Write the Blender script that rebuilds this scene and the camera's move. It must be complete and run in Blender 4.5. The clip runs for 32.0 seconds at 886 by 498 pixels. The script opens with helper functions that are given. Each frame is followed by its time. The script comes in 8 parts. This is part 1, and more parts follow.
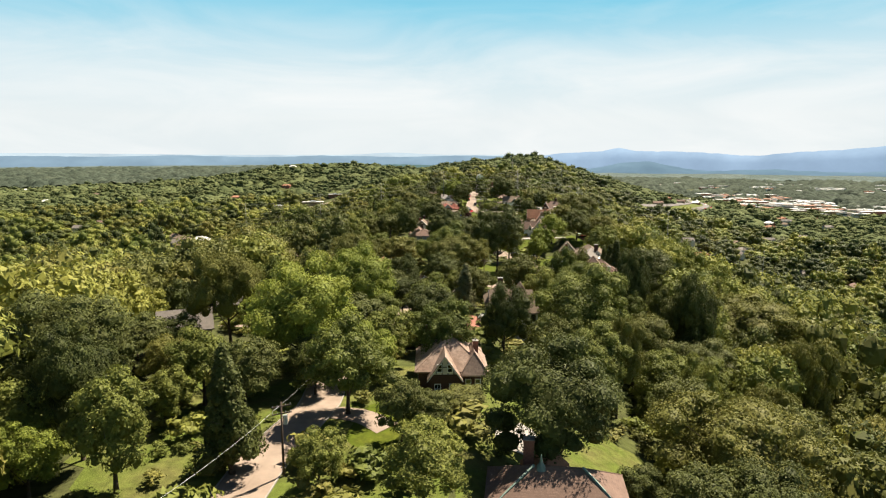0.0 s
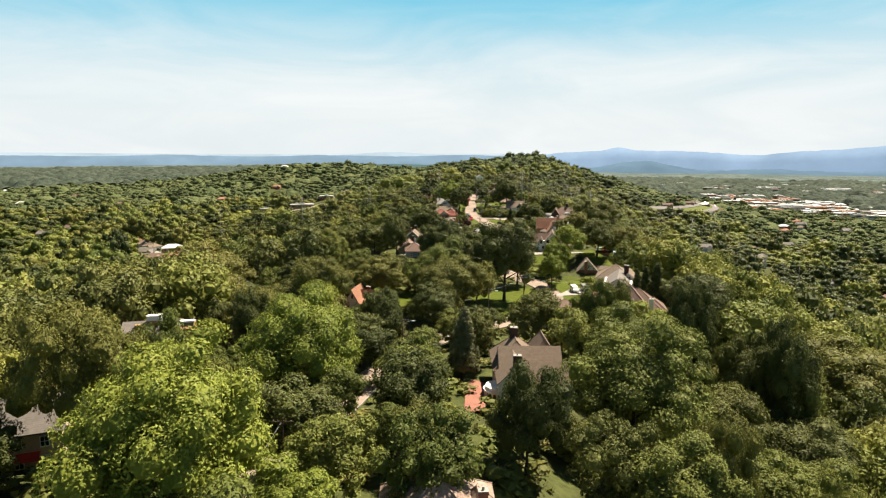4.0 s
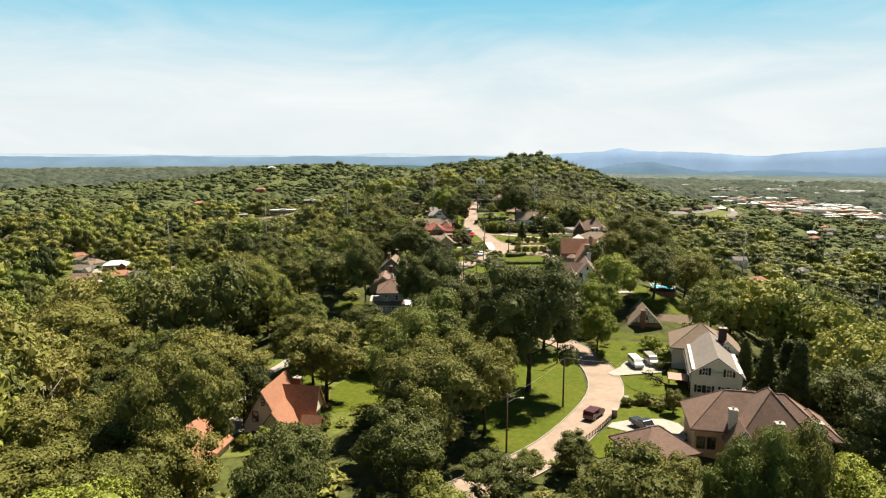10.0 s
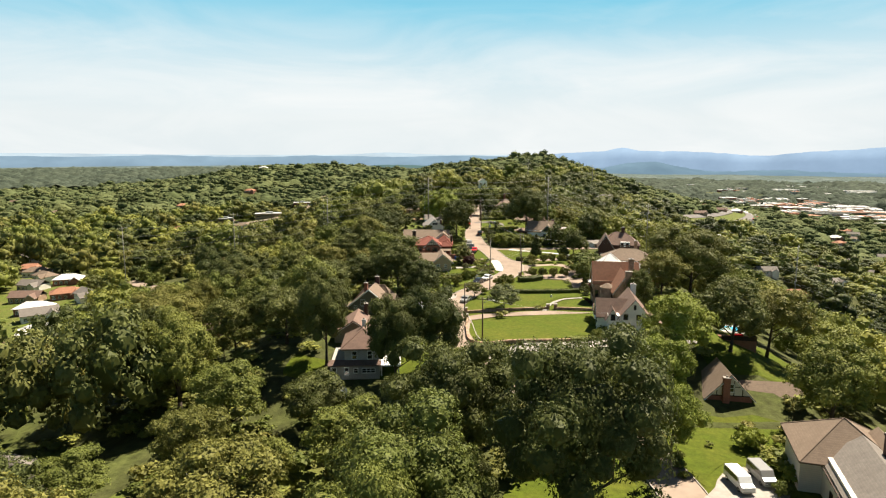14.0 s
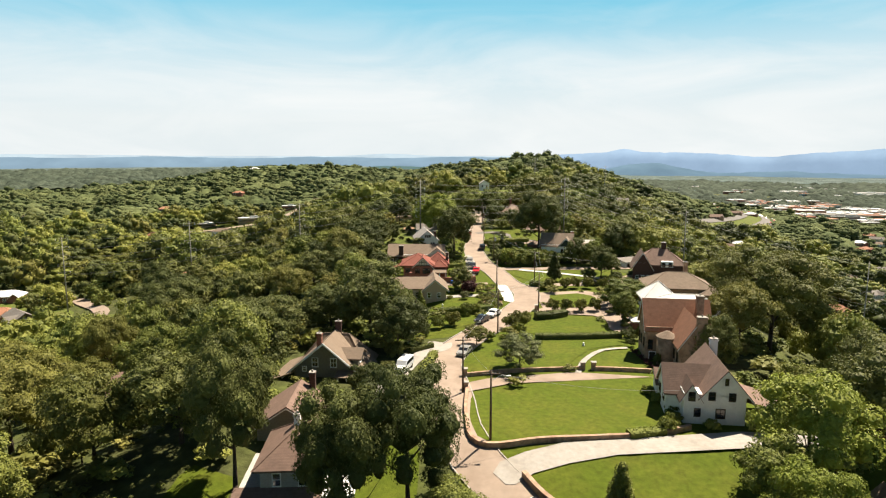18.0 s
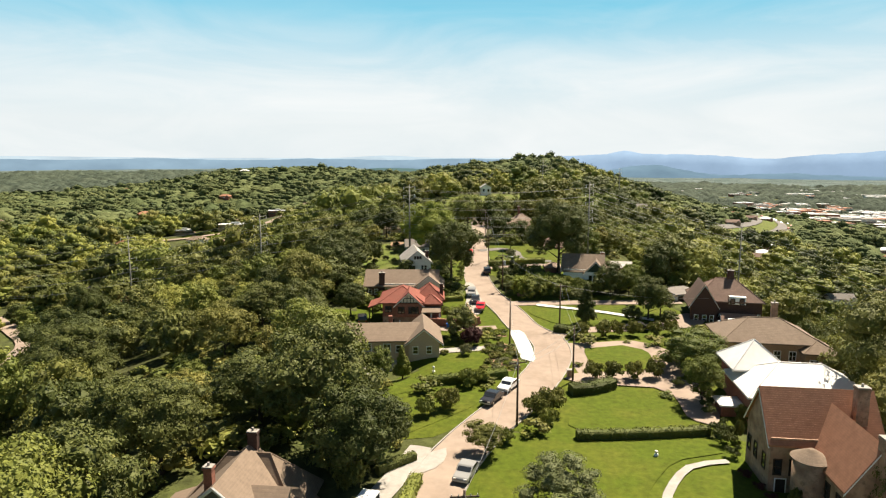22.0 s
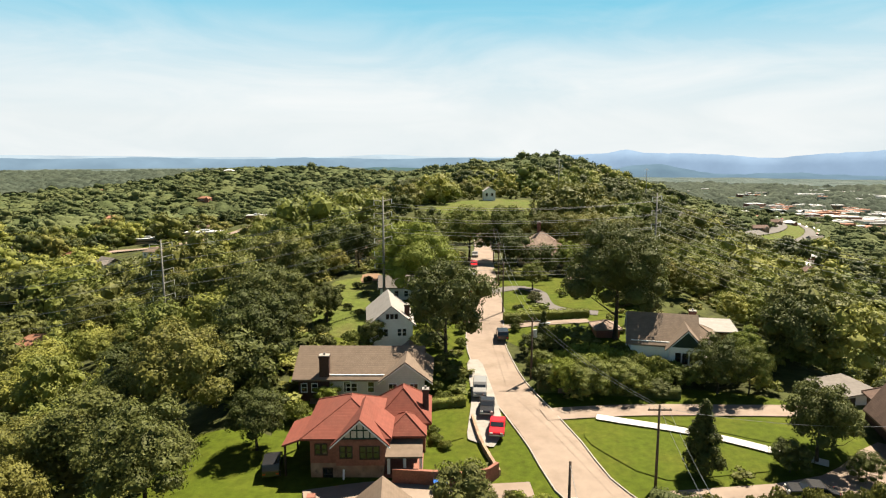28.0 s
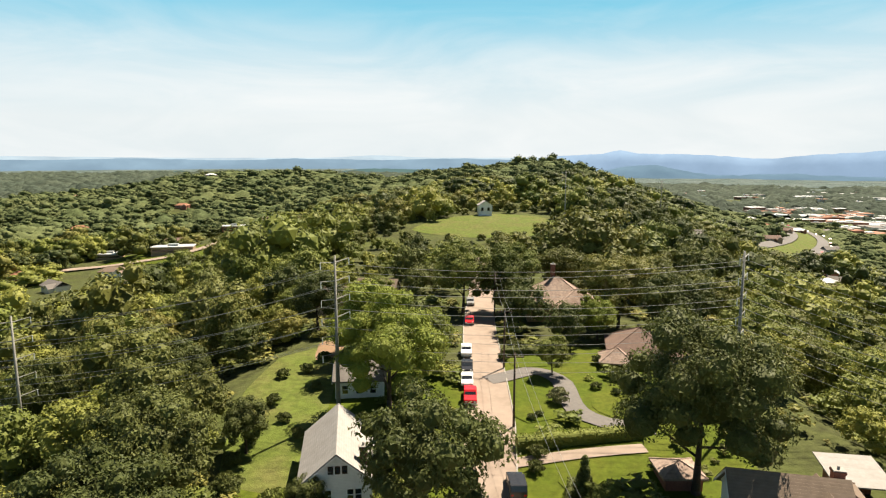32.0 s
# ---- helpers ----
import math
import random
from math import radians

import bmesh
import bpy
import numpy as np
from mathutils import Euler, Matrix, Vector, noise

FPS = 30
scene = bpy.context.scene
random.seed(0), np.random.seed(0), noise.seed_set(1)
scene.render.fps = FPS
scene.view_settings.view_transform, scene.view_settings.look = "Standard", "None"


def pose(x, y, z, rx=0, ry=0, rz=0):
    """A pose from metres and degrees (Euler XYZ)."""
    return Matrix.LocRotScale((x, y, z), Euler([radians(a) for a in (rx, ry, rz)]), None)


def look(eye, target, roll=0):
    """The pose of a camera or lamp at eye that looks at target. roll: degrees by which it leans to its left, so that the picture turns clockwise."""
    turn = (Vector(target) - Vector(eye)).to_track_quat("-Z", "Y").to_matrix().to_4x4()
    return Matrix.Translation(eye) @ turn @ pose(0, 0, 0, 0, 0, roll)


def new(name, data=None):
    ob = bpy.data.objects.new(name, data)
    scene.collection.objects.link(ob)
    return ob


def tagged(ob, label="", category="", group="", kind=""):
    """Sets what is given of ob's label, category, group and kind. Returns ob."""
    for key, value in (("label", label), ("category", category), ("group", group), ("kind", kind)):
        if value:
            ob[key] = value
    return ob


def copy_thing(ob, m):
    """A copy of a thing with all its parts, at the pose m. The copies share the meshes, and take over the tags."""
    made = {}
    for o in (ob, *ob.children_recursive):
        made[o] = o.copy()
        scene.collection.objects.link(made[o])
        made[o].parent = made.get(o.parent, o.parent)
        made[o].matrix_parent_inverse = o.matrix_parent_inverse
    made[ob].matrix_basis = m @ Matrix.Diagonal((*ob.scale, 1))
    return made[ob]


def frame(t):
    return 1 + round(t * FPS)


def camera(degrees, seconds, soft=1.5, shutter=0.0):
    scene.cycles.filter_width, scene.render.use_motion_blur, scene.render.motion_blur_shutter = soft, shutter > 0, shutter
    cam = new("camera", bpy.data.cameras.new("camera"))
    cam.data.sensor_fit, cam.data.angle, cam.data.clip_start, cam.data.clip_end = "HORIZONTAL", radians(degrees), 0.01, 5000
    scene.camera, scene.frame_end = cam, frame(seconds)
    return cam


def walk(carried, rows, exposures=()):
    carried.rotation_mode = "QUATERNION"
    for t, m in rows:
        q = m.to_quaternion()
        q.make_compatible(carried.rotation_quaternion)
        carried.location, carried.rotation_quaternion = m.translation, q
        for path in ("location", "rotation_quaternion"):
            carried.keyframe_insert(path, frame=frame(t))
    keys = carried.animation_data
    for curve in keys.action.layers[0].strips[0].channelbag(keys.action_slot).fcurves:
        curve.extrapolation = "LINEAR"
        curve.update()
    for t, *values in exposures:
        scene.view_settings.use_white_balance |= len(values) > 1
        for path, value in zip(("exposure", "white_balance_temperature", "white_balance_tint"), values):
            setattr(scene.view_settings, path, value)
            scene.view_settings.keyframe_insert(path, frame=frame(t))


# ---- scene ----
cam = camera(70, 32.0, soft=1.2)
PATH = [
    (0, pose(0.00, 0.00, 37.35, 81.241, 0, 0.854)),
    (1, pose(0.23, 12.20, 37.24, 81.225, 0, 0.810)),
    (2, pose(0.47, 24.43, 37.18, 81.200, 0, 0.759)),
    (3, pose(0.69, 36.72, 36.99, 81.197, 0, 0.747)),
    (3.5, pose(0.81, 42.89, 36.95, 81.197, 0, 0.737)),
    (5.5, pose(0.99, 67.74, 36.75, 81.205, 0, 0.687)),
    (6, pose(1.04, 73.95, 36.61, 81.217, 0, 0.684)),
    (7, pose(1.25, 86.70, 36.26, 81.255, 0, 0.672)),
    (8, pose(1.46, 99.76, 35.93, 81.288, 0, 0.638)),
    (9, pose(2.04, 112.68, 35.72, 81.301, 0, 0.614)),
    (10, pose(2.52, 125.23, 35.58, 81.280, 0, 0.629)),
    (11, pose(2.67, 137.59, 35.44, 81.244, 0, 0.651)),
    (12, pose(2.71, 149.65, 35.26, 81.227, 0, 0.676)),
    (13, pose(2.96, 162.20, 35.13, 81.230, 0, 0.666)),
    (14, pose(3.36, 175.01, 34.77, 81.262, 0, 0.651)),
    (14.5, pose(3.55, 181.25, 34.51, 81.279, 0, 0.660)),
    (16.5, pose(4.45, 205.22, 33.54, 81.323, 0, 0.706)),
    (17, pose(4.60, 211.04, 33.37, 81.339, 0, 0.703)),
    (18, pose(4.73, 222.24, 33.07, 81.388, 0, 0.669)),
    (19, pose(4.92, 233.41, 32.83, 81.455, 0, 0.619)),
    (20, pose(5.18, 244.61, 32.63, 81.502, 0, 0.607)),
    (21, pose(5.32, 256.22, 32.37, 81.551, 0, 0.610)),
    (22, pose(5.44, 267.74, 32.23, 81.562, 0, 0.574)),
    (23, pose(5.50, 279.11, 32.14, 81.557, 0, 0.552)),
    (24, pose(5.65, 289.89, 31.97, 81.570, 0, 0.535)),
    (25, pose(5.85, 299.73, 32.01, 81.591, 0, 0.520)),
    (25.5, pose(5.93, 304.68, 32.03, 81.586, 0, 0.510)),
    (27.5, pose(6.28, 325.52, 31.90, 81.494, 0, 0.463)),
    (28, pose(6.34, 330.75, 31.83, 81.480, 0, 0.467)),
    (29, pose(6.58, 341.23, 31.67, 81.465, 0, 0.501)),
    (30, pose(6.85, 351.60, 31.78, 81.423, 0, 0.540)),
    (30.5, pose(6.90, 356.91, 32.66, 81.407, 0, 0.528)),
    (31, pose(6.88, 362.16, 34.01, 81.418, 0, 0.453)),
    (31.5, pose(6.85, 366.91, 35.25, 81.437, 0, 0.252)),
    (32, pose(7.52, 371.84, 36.69, 81.484, 0, -0.148)),
]
walk(cam, PATH)

# ---- world, sun, exposure ----
SUN_AZ, SUN_EL = radians(40), radians(56)
scene.view_settings.exposure = 1.50
world = bpy.data.worlds.new("world")
scene.world = world
world.use_nodes = True
wt = world.node_tree
wt.nodes.clear()
sky = wt.nodes.new("ShaderNodeTexSky")
sky.sky_type, sky.sun_disc = "NISHITA", False
sky.sun_elevation, sky.sun_rotation = SUN_EL, SUN_AZ
sky.air_density, sky.dust_density, sky.ozone_density = 1.0, 0.6, 1.5
skys = wt.nodes.new("ShaderNodeVectorMath")
skys.operation = "SCALE"
skys.inputs["Scale"].default_value = 0.05
wt.links.new(sky.outputs[0], skys.inputs[0])
co = wt.nodes.new("ShaderNodeTexCoord")
sep = wt.nodes.new("ShaderNodeSeparateXYZ")
wt.links.new(co.outputs["Generated"], sep.inputs[0])
# thin high cloud: long streaks low over the horizon
mapc = wt.nodes.new("ShaderNodeMapping")
mapc.inputs["Scale"].default_value = (2.2, 2.2, 9.5)
mapc.inputs["Rotation"].default_value = (0.0, 0.10, 0.0)
mapc.inputs["Location"].default_value = (0.4, 0.0, 0.2)
wt.links.new(co.outputs["Generated"], mapc.inputs[0])
cn = wt.nodes.new("ShaderNodeTexNoise")
cn.inputs["Scale"].default_value, cn.inputs["Detail"].default_value, cn.inputs["Roughness"].default_value = 1.5, 9.0, 0.58
cn.inputs["Distortion"].default_value = 0.7
wt.links.new(mapc.outputs[0], cn.inputs["Vector"])
haze = wt.nodes.new("ShaderNodeValToRGB")
r = haze.color_ramp
r.elements[0].position, r.elements[0].color = 0.0, (0.675, 0.730, 0.745, 1)
r.elements[1].position, r.elements[1].color = 1.0, (0.126, 0.361, 0.612, 1)
for p, c in ((0.05, (0.706, 0.753, 0.761, 1)), (0.12, (0.581, 0.706, 0.753, 1)), (0.21, (0.212, 0.549, 0.706, 1)), (0.45, (0.095, 0.285, 0.47, 1))):
    e = r.elements.new(p)
    e.color = c
wt.links.new(sep.outputs["Z"], haze.inputs[0])
cr = wt.nodes.new("ShaderNodeValToRGB")
cr.color_ramp.elements[0].position, cr.color_ramp.elements[1].position = 0.40, 0.80
wt.links.new(cn.outputs["Fac"], cr.inputs[0])
band = wt.nodes.new("ShaderNodeMapRange")
band.inputs["From Min"].default_value, band.inputs["From Max"].default_value = 0.24, 0.10
wt.links.new(sep.outputs["Z"], band.inputs["Value"])
cm = wt.nodes.new("ShaderNodeMath")
cm.operation = "MULTIPLY"
wt.links.new(cr.outputs[0], cm.inputs[0])
wt.links.new(band.outputs[0], cm.inputs[1])
mixc = wt.nodes.new("ShaderNodeMix")
mixc.data_type = "RGBA"
wt.links.new(cm.outputs[0], mixc.inputs["Factor"])
wt.links.new(haze.outputs[0], mixc.inputs["A"])
mixc.inputs["B"].default_value = (0.81, 0.825, 0.82, 1)
up = wt.nodes.new("ShaderNodeMapRange")
up.inputs["From Min"].default_value, up.inputs["From Max"].default_value = 0.25, 0.55
wt.links.new(sep.outputs["Z"], up.inputs["Value"])
mixs = wt.nodes.new("ShaderNodeMix")
mixs.data_type = "RGBA"
wt.links.new(up.outputs[0], mixs.inputs["Factor"])
wt.links.new(mixc.outputs["Result"], mixs.inputs["A"])
wt.links.new(skys.outputs[0], mixs.inputs["B"])
bg = wt.nodes.new("ShaderNodeBackground")
bg.inputs["Strength"].default_value = 0.417
wt.links.new(mixs.outputs["Result"], bg.inputs[0])
wo = wt.nodes.new("ShaderNodeOutputWorld")
wt.links.new(bg.outputs[0], wo.inputs[0])

sun_data = bpy.data.lights.new("sun", "SUN")
sun_data.energy, sun_data.angle, sun_data.color = 5.0, radians(0.6), (1.0, 0.885, 0.71)
sun = new("sun", sun_data)
to_sun = Vector((math.sin(SUN_AZ) * math.cos(SUN_EL), math.cos(SUN_AZ) * math.cos(SUN_EL), math.sin(SUN_EL)))
sun.matrix_world = look(tuple(to_sun * 400), (0, 0, 0))

# ---- materials ----
def material(name, base, rough=0.8, metal=0.0, grain=None, stain=None, bump=None, island=0.0, rnd=0.0, translucent=0.0, spec=0.3, stripes=None, tone=0.0):
    """base colour with grain (scale, amount), larger stains (scale, amount, colour), bump (scale, strength, distance),
    variation per island or per object, and stripes (axis scale, strength) for siding, tiles and shingle courses."""
    m = bpy.data.materials.new(name)
    m.use_nodes = True
    t = m.node_tree
    p = t.nodes["Principled BSDF"]
    p.inputs["Roughness"].default_value, p.inputs["Metallic"].default_value = rough, metal
    p.inputs["Specular IOR Level"].default_value = spec
    co = t.nodes.new("ShaderNodeTexCoord").outputs["Object"]
    rgb = t.nodes.new("ShaderNodeRGB")
    rgb.outputs[0].default_value = (*base, 1)
    col = rgb.outputs[0]

    def mix(kind, fac, a, b):
        n = t.nodes.new("ShaderNodeMix")
        n.data_type, n.blend_type = "RGBA", kind
        for key, v in (("Factor", fac), ("A", a), ("B", b)):
            if isinstance(v, (int, float)):
                n.inputs[key].default_value = v
            elif isinstance(v, tuple):
                n.inputs[key].default_value = (*v, 1)
            else:
                t.links.new(v, n.inputs[key])
        return n.outputs["Result"]

    def tex(scale, detail=4.0, rough=0.6):
        n = t.nodes.new("ShaderNodeTexNoise")
        n.inputs["Scale"].default_value, n.inputs["Detail"].default_value, n.inputs["Roughness"].default_value = scale, detail, rough
        t.links.new(co, n.inputs["Vector"])
        return n.outputs["Fac"]

    def ranged(v, a, b, lo, hi):
        n = t.nodes.new("ShaderNodeMapRange")
        for key, x in (("From Min", a), ("From Max", b), ("To Min", lo), ("To Max", hi)):
            n.inputs[key].default_value = x
        t.links.new(v, n.inputs["Value"])
        return n.outputs[0]

    def vary(col, source, amount):
        h = t.nodes.new("ShaderNodeHueSaturation")
        t.links.new(ranged(source, 0, 1, 1 - amount, 1 + amount), h.inputs["Value"])
        t.links.new(ranged(source, 0, 1, 0.5 + 0.045 * amount, 0.5 - 0.045 * amount), h.inputs["Hue"])
        t.links.new(col, h.inputs["Color"])
        return h.outputs[0]

    if stain:
        col = mix("MIX", ranged(tex(stain[0]), 0.42, 0.68, 0, stain[1]), col, stain[2])
    if grain:
        h = t.nodes.new("ShaderNodeHueSaturation")
        t.links.new(ranged(tex(grain[0], 6.0), 0.3, 0.7, 1 - grain[1], 1 + grain[1]), h.inputs["Value"])
        t.links.new(col, h.inputs["Color"])
        col = h.outputs[0]
    if island:
        g = t.nodes.new("ShaderNodeNewGeometry")
        col = vary(col, g.outputs["Random Per Island"], island)
    if rnd:
        o = t.nodes.new("ShaderNodeObjectInfo")
        col = vary(col, o.outputs["Random"], rnd)
    if tone:
        at = t.nodes.new("ShaderNodeAttribute")
        at.attribute_name = "tone"
        h = t.nodes.new("ShaderNodeHueSaturation")
        t.links.new(ranged(at.outputs["Fac"], -1, 1, 1 - tone, 1 + tone), h.inputs["Value"])
        t.links.new(ranged(at.outputs["Fac"], -1, 1, 0.516, 0.487), h.inputs["Hue"])
        t.links.new(col, h.inputs["Color"])
        col = h.outputs[0]
    normal = None
    if stripes:
        w = t.nodes.new("ShaderNodeTexWave")
        w.wave_type, w.bands_direction, w.wave_profile = "BANDS", stripes[0], "SAW"
        w.inputs["Scale"].default_value, w.inputs["Distortion"].default_value = stripes[1], 0.15
        w.inputs["Detail"].default_value = 1.0
        t.links.new(co, w.inputs["Vector"])
        b = t.nodes.new("ShaderNodeBump")
        b.inputs["Strength"].default_value, b.inputs["Distance"].default_value = stripes[2], 0.03
        t.links.new(w.outputs["Fac"], b.inputs["Height"])
        normal = b.outputs[0]
        col = mix("MULTIPLY", 0.35, col, ranged(w.outputs["Fac"], 0, 1, 0.75, 1.05))
    if bump:
        b = t.nodes.new("ShaderNodeBump")
        b.inputs["Strength"].default_value, b.inputs["Distance"].default_value = bump[1], bump[2]
        t.links.new(tex(bump[0], 5.0), b.inputs["Height"])
        if normal is not None:
            t.links.new(normal, b.inputs["Normal"])
        normal = b.outputs[0]
    t.links.new(col, p.inputs["Base Color"])
    if normal is not None:
        t.links.new(normal, p.inputs["Normal"])
    if translucent:
        tr = t.nodes.new("ShaderNodeBsdfTranslucent")
        t.links.new(col, tr.inputs[0])
        ms = t.nodes.new("ShaderNodeMixShader")
        ms.inputs[0].default_value = translucent
        t.links.new(p.outputs[0], ms.inputs[1])
        t.links.new(tr.outputs[0], ms.inputs[2])
        t.links.new(ms.outputs[0], t.nodes["Material Output"].inputs[0])
    return m


def leafy(name, base, rnd=0.25):
    """Foliage: patches over the crown, leaf by leaf and tree by tree differences; darker spots paint in shaded gaps
    between leaves.
    """
    base = (1.13 * base[0], 1.14 * base[1], 1.16 * base[2])
    return material(name, base, rough=0.6, grain=(0.13, 0.24), stain=(1.1, 0.5, tuple(0.62 * c for c in base)), island=0.15, rnd=rnd, translucent=0.2, spec=0.12, tone=0.25)


LEAF_DARK = leafy("leaf_dark_green", (0.08, 0.0902, 0.0242))
LEAF_MID = leafy("leaf_green", (0.128, 0.143, 0.0298))
LEAF_BRIGHT = leafy("leaf_yellow_green", (0.180, 0.205, 0.032), 0.12)
LEAF_FRESH = leafy("leaf_fresh_green", (0.132, 0.152, 0.031), 0.15)
LEAF_OLIVE = leafy("leaf_olive", (0.126, 0.126, 0.0290))
LEAF_GREY = leafy("leaf_grey_green", (0.151, 0.151, 0.0678), 0.15)
LEAF_RED = leafy("leaf_dark_red", (0.0565, 0.0226, 0.0211), 0.15)
LEAF_PALE = leafy("leaf_pale_blossom", (0.115, 0.128, 0.052), 0.12)
# distance haze painted in: leaf colour of far crowns shifted towards blue
LEAF_FAR_HAZED = material("haze_tinted_far_foliage", (0.092, 0.108, 0.046), rough=0.8, grain=(0.10, 0.25), stain=(0.012, 0.5, (0.072, 0.082, 0.030)), bump=(0.35, 0.9, 1.2), island=0.08, spec=0.03, tone=0.22)
# woods on the plain carry their haze as a greyer, bluer leaf colour
LEAF_PLAIN_HAZED = material("haze_tinted_plain_foliage", (0.044, 0.056, 0.041), rough=0.9, grain=(0.10, 0.25), stain=(0.006, 0.6, (0.058, 0.069, 0.048)), bump=(0.2, 0.9, 2.0), spec=0.05, tone=0.26)
BARK = material("bark", (0.05504, 0.04128, 0.03032), rough=0.9, grain=(6, 0.35), bump=(12, 0.6, 0.03))
DEADWOOD = material("bleached_dead_wood", (0.2312, 0.1984, 0.1656), rough=0.85, grain=(5, 0.25))
SOIL = material("woodland_floor", (0.052, 0.056, 0.020), rough=0.95, grain=(0.5, 0.4), stain=(0.06, 0.85, (0.06336, 0.0768, 0.01872)), bump=(0.8, 0.8, 0.3), spec=0.1)
LAWN = material("mown_grass", (0.059, 0.080, 0.0065), rough=0.9, grain=(1.2, 0.26), stain=(0.16, 0.6, (0.088, 0.091, 0.012)), bump=(9, 0.7, 0.06), spec=0.08)
ROUGH_GRASS = material("rough_grass", (0.0824, 0.1048, 0.01928), rough=0.95, grain=(0.9, 0.3), stain=(0.12, 0.7, (0.116, 0.1024, 0.03856)), bump=(4, 0.9, 0.15), spec=0.1)
ROAD = material("worn_concrete_road", (0.2562, 0.1999, 0.1579), rough=0.9, grain=(0.7, 0.09), stain=(0.22, 0.6, (0.1814, 0.1344, 0.1008)), bump=(20, 0.2, 0.01), spec=0.2)
DRIVE = material("pale_concrete", (0.285, 0.264, 0.238), rough=0.85, grain=(1.5, 0.12), stain=(0.4, 0.55, (0.215, 0.19, 0.16)), bump=(18, 0.2, 0.01), spec=0.2)
BRIGHTCON = material("bleached_new_concrete", (0.52, 0.50, 0.465), rough=0.85, grain=(1.5, 0.06), stain=(0.4, 0.35, (0.42, 0.395, 0.355)), bump=(18, 0.2, 0.01), spec=0.2)
ASPHALT = material("grey_asphalt", (0.116, 0.1048, 0.0968), rough=0.9, grain=(2.0, 0.12), stain=(0.5, 0.4, (0.1488, 0.132, 0.116)), bump=(25, 0.2, 0.01))
DIRT = material("bare_red_earth", (0.1984, 0.1208, 0.07136), rough=0.95, grain=(1.0, 0.2), stain=(0.5, 0.6, (0.1384, 0.0936, 0.0496)), bump=(5, 0.6, 0.05))
STONE = material("rubble_stone", (0.345, 0.235, 0.160), rough=0.9, grain=(1.8, 0.5), stain=(0.9, 0.8, (0.160, 0.088, 0.058)), bump=(3.0, 0.9, 0.10))
BRICK = material("red_brown_brick", (0.2576, 0.1095, 0.07616), rough=0.9, grain=(5, 0.22), stain=(0.5, 0.4, (0.1389, 0.05779, 0.03853)), stripes=("Z", 1.9, 0.5))
TANBRICK = material("tan_brick", (0.3237, 0.224, 0.1467), rough=0.9, grain=(5, 0.15), stain=(0.5, 0.3, (0.2542, 0.1691, 0.1154)), stripes=("Z", 1.9, 0.4))
WHITE = material("white_painted_brick", (0.76, 0.75, 0.73), rough=0.7, grain=(2.5, 0.06), stain=(0.5, 0.25, (0.427, 0.413, 0.379)), stripes=("Z", 1.9, 0.3))
CREAM = material("cream_siding", (0.6944, 0.6384, 0.56), rough=0.7, grain=(2, 0.06), stain=(0.5, 0.2, (0.4245, 0.3774, 0.308)), stripes=("Z", 1.1, 0.5))
GREYSIDE = material("grey_shingle_siding", (0.3427, 0.3282, 0.3046), rough=0.85, grain=(4, 0.12), stain=(0.6, 0.3, (0.1691, 0.1624, 0.1467)), stripes=("Z", 1.4, 0.5))
PALEGREY = material("pale_grey_siding", (0.5712, 0.5611, 0.5421), rough=0.75, grain=(3, 0.06), stripes=("Z", 1.2, 0.4))
OLIVESIDE = material("olive_grey_siding", (0.1814, 0.1658, 0.1277), rough=0.85, grain=(4, 0.12), stripes=("Z", 1.4, 0.5))
TAUPE = material("tan_siding", (0.448, 0.336, 0.2576), rough=0.8, grain=(3, 0.08), stripes=("Z", 1.3, 0.45))
DARKBRICK = material("dark_brick", (0.07136, 0.03856, 0.03032), rough=0.9, grain=(5, 0.25), stripes=("Z", 1.9, 0.4))
STUCCO = material("stucco_half_timber_infill", (0.5555, 0.5096, 0.4245), rough=0.85, grain=(3, 0.07))
TIMBER = material("dark_timber", (0.03856, 0.0248, 0.01656), rough=0.8, grain=(5, 0.25))
GREENTRIM = material("dark_green_trim", (0.01928, 0.03856, 0.02752), rough=0.6, grain=(3, 0.1))
WOODWALL = material("orange_wood_siding", (0.3394, 0.1938, 0.08478), rough=0.75, grain=(2, 0.15), stripes=("X", 1.2, 0.4))
TRIM = material("white_trim", (0.76, 0.75, 0.72), rough=0.5, grain=(3, 0.04))
GLASS = material("window_glass", (0.0173, 0.0207, 0.0241), rough=0.06, spec=0.8)
R_BROWN = material("brown_shingles", (0.164, 0.1056, 0.0816), rough=0.9, grain=(1.6, 0.16), stain=(0.3, 0.4, (0.0936, 0.06608, 0.05232)), stripes=("Z", 1.6, 0.5))
R_TAN = material("tan_shingles", (0.1711, 0.1261, 0.09176), rough=0.9, grain=(1.6, 0.14), stain=(0.3, 0.4, (0.1344, 0.09768, 0.06926)), stripes=("Z", 1.6, 0.5))
R_RED = material("red_tile_shingles", (0.188, 0.0528, 0.0344), rough=0.85, grain=(1.6, 0.14), stain=(0.3, 0.4, (0.152, 0.0544, 0.036)), stripes=("Z", 1.6, 0.5))
R_RUST = material("rust_shingles", (0.2898, 0.1362, 0.08096), rough=0.9, grain=(1.6, 0.14), stain=(0.3, 0.4, (0.2116, 0.1076, 0.0644)), stripes=("Z", 1.6, 0.5))
R_GREY = material("grey_shingles", (0.1656, 0.1464, 0.1296), rough=0.9, grain=(1.6, 0.14), stain=(0.3, 0.4, (0.1208, 0.1048, 0.0912)), stripes=("Z", 1.6, 0.5))
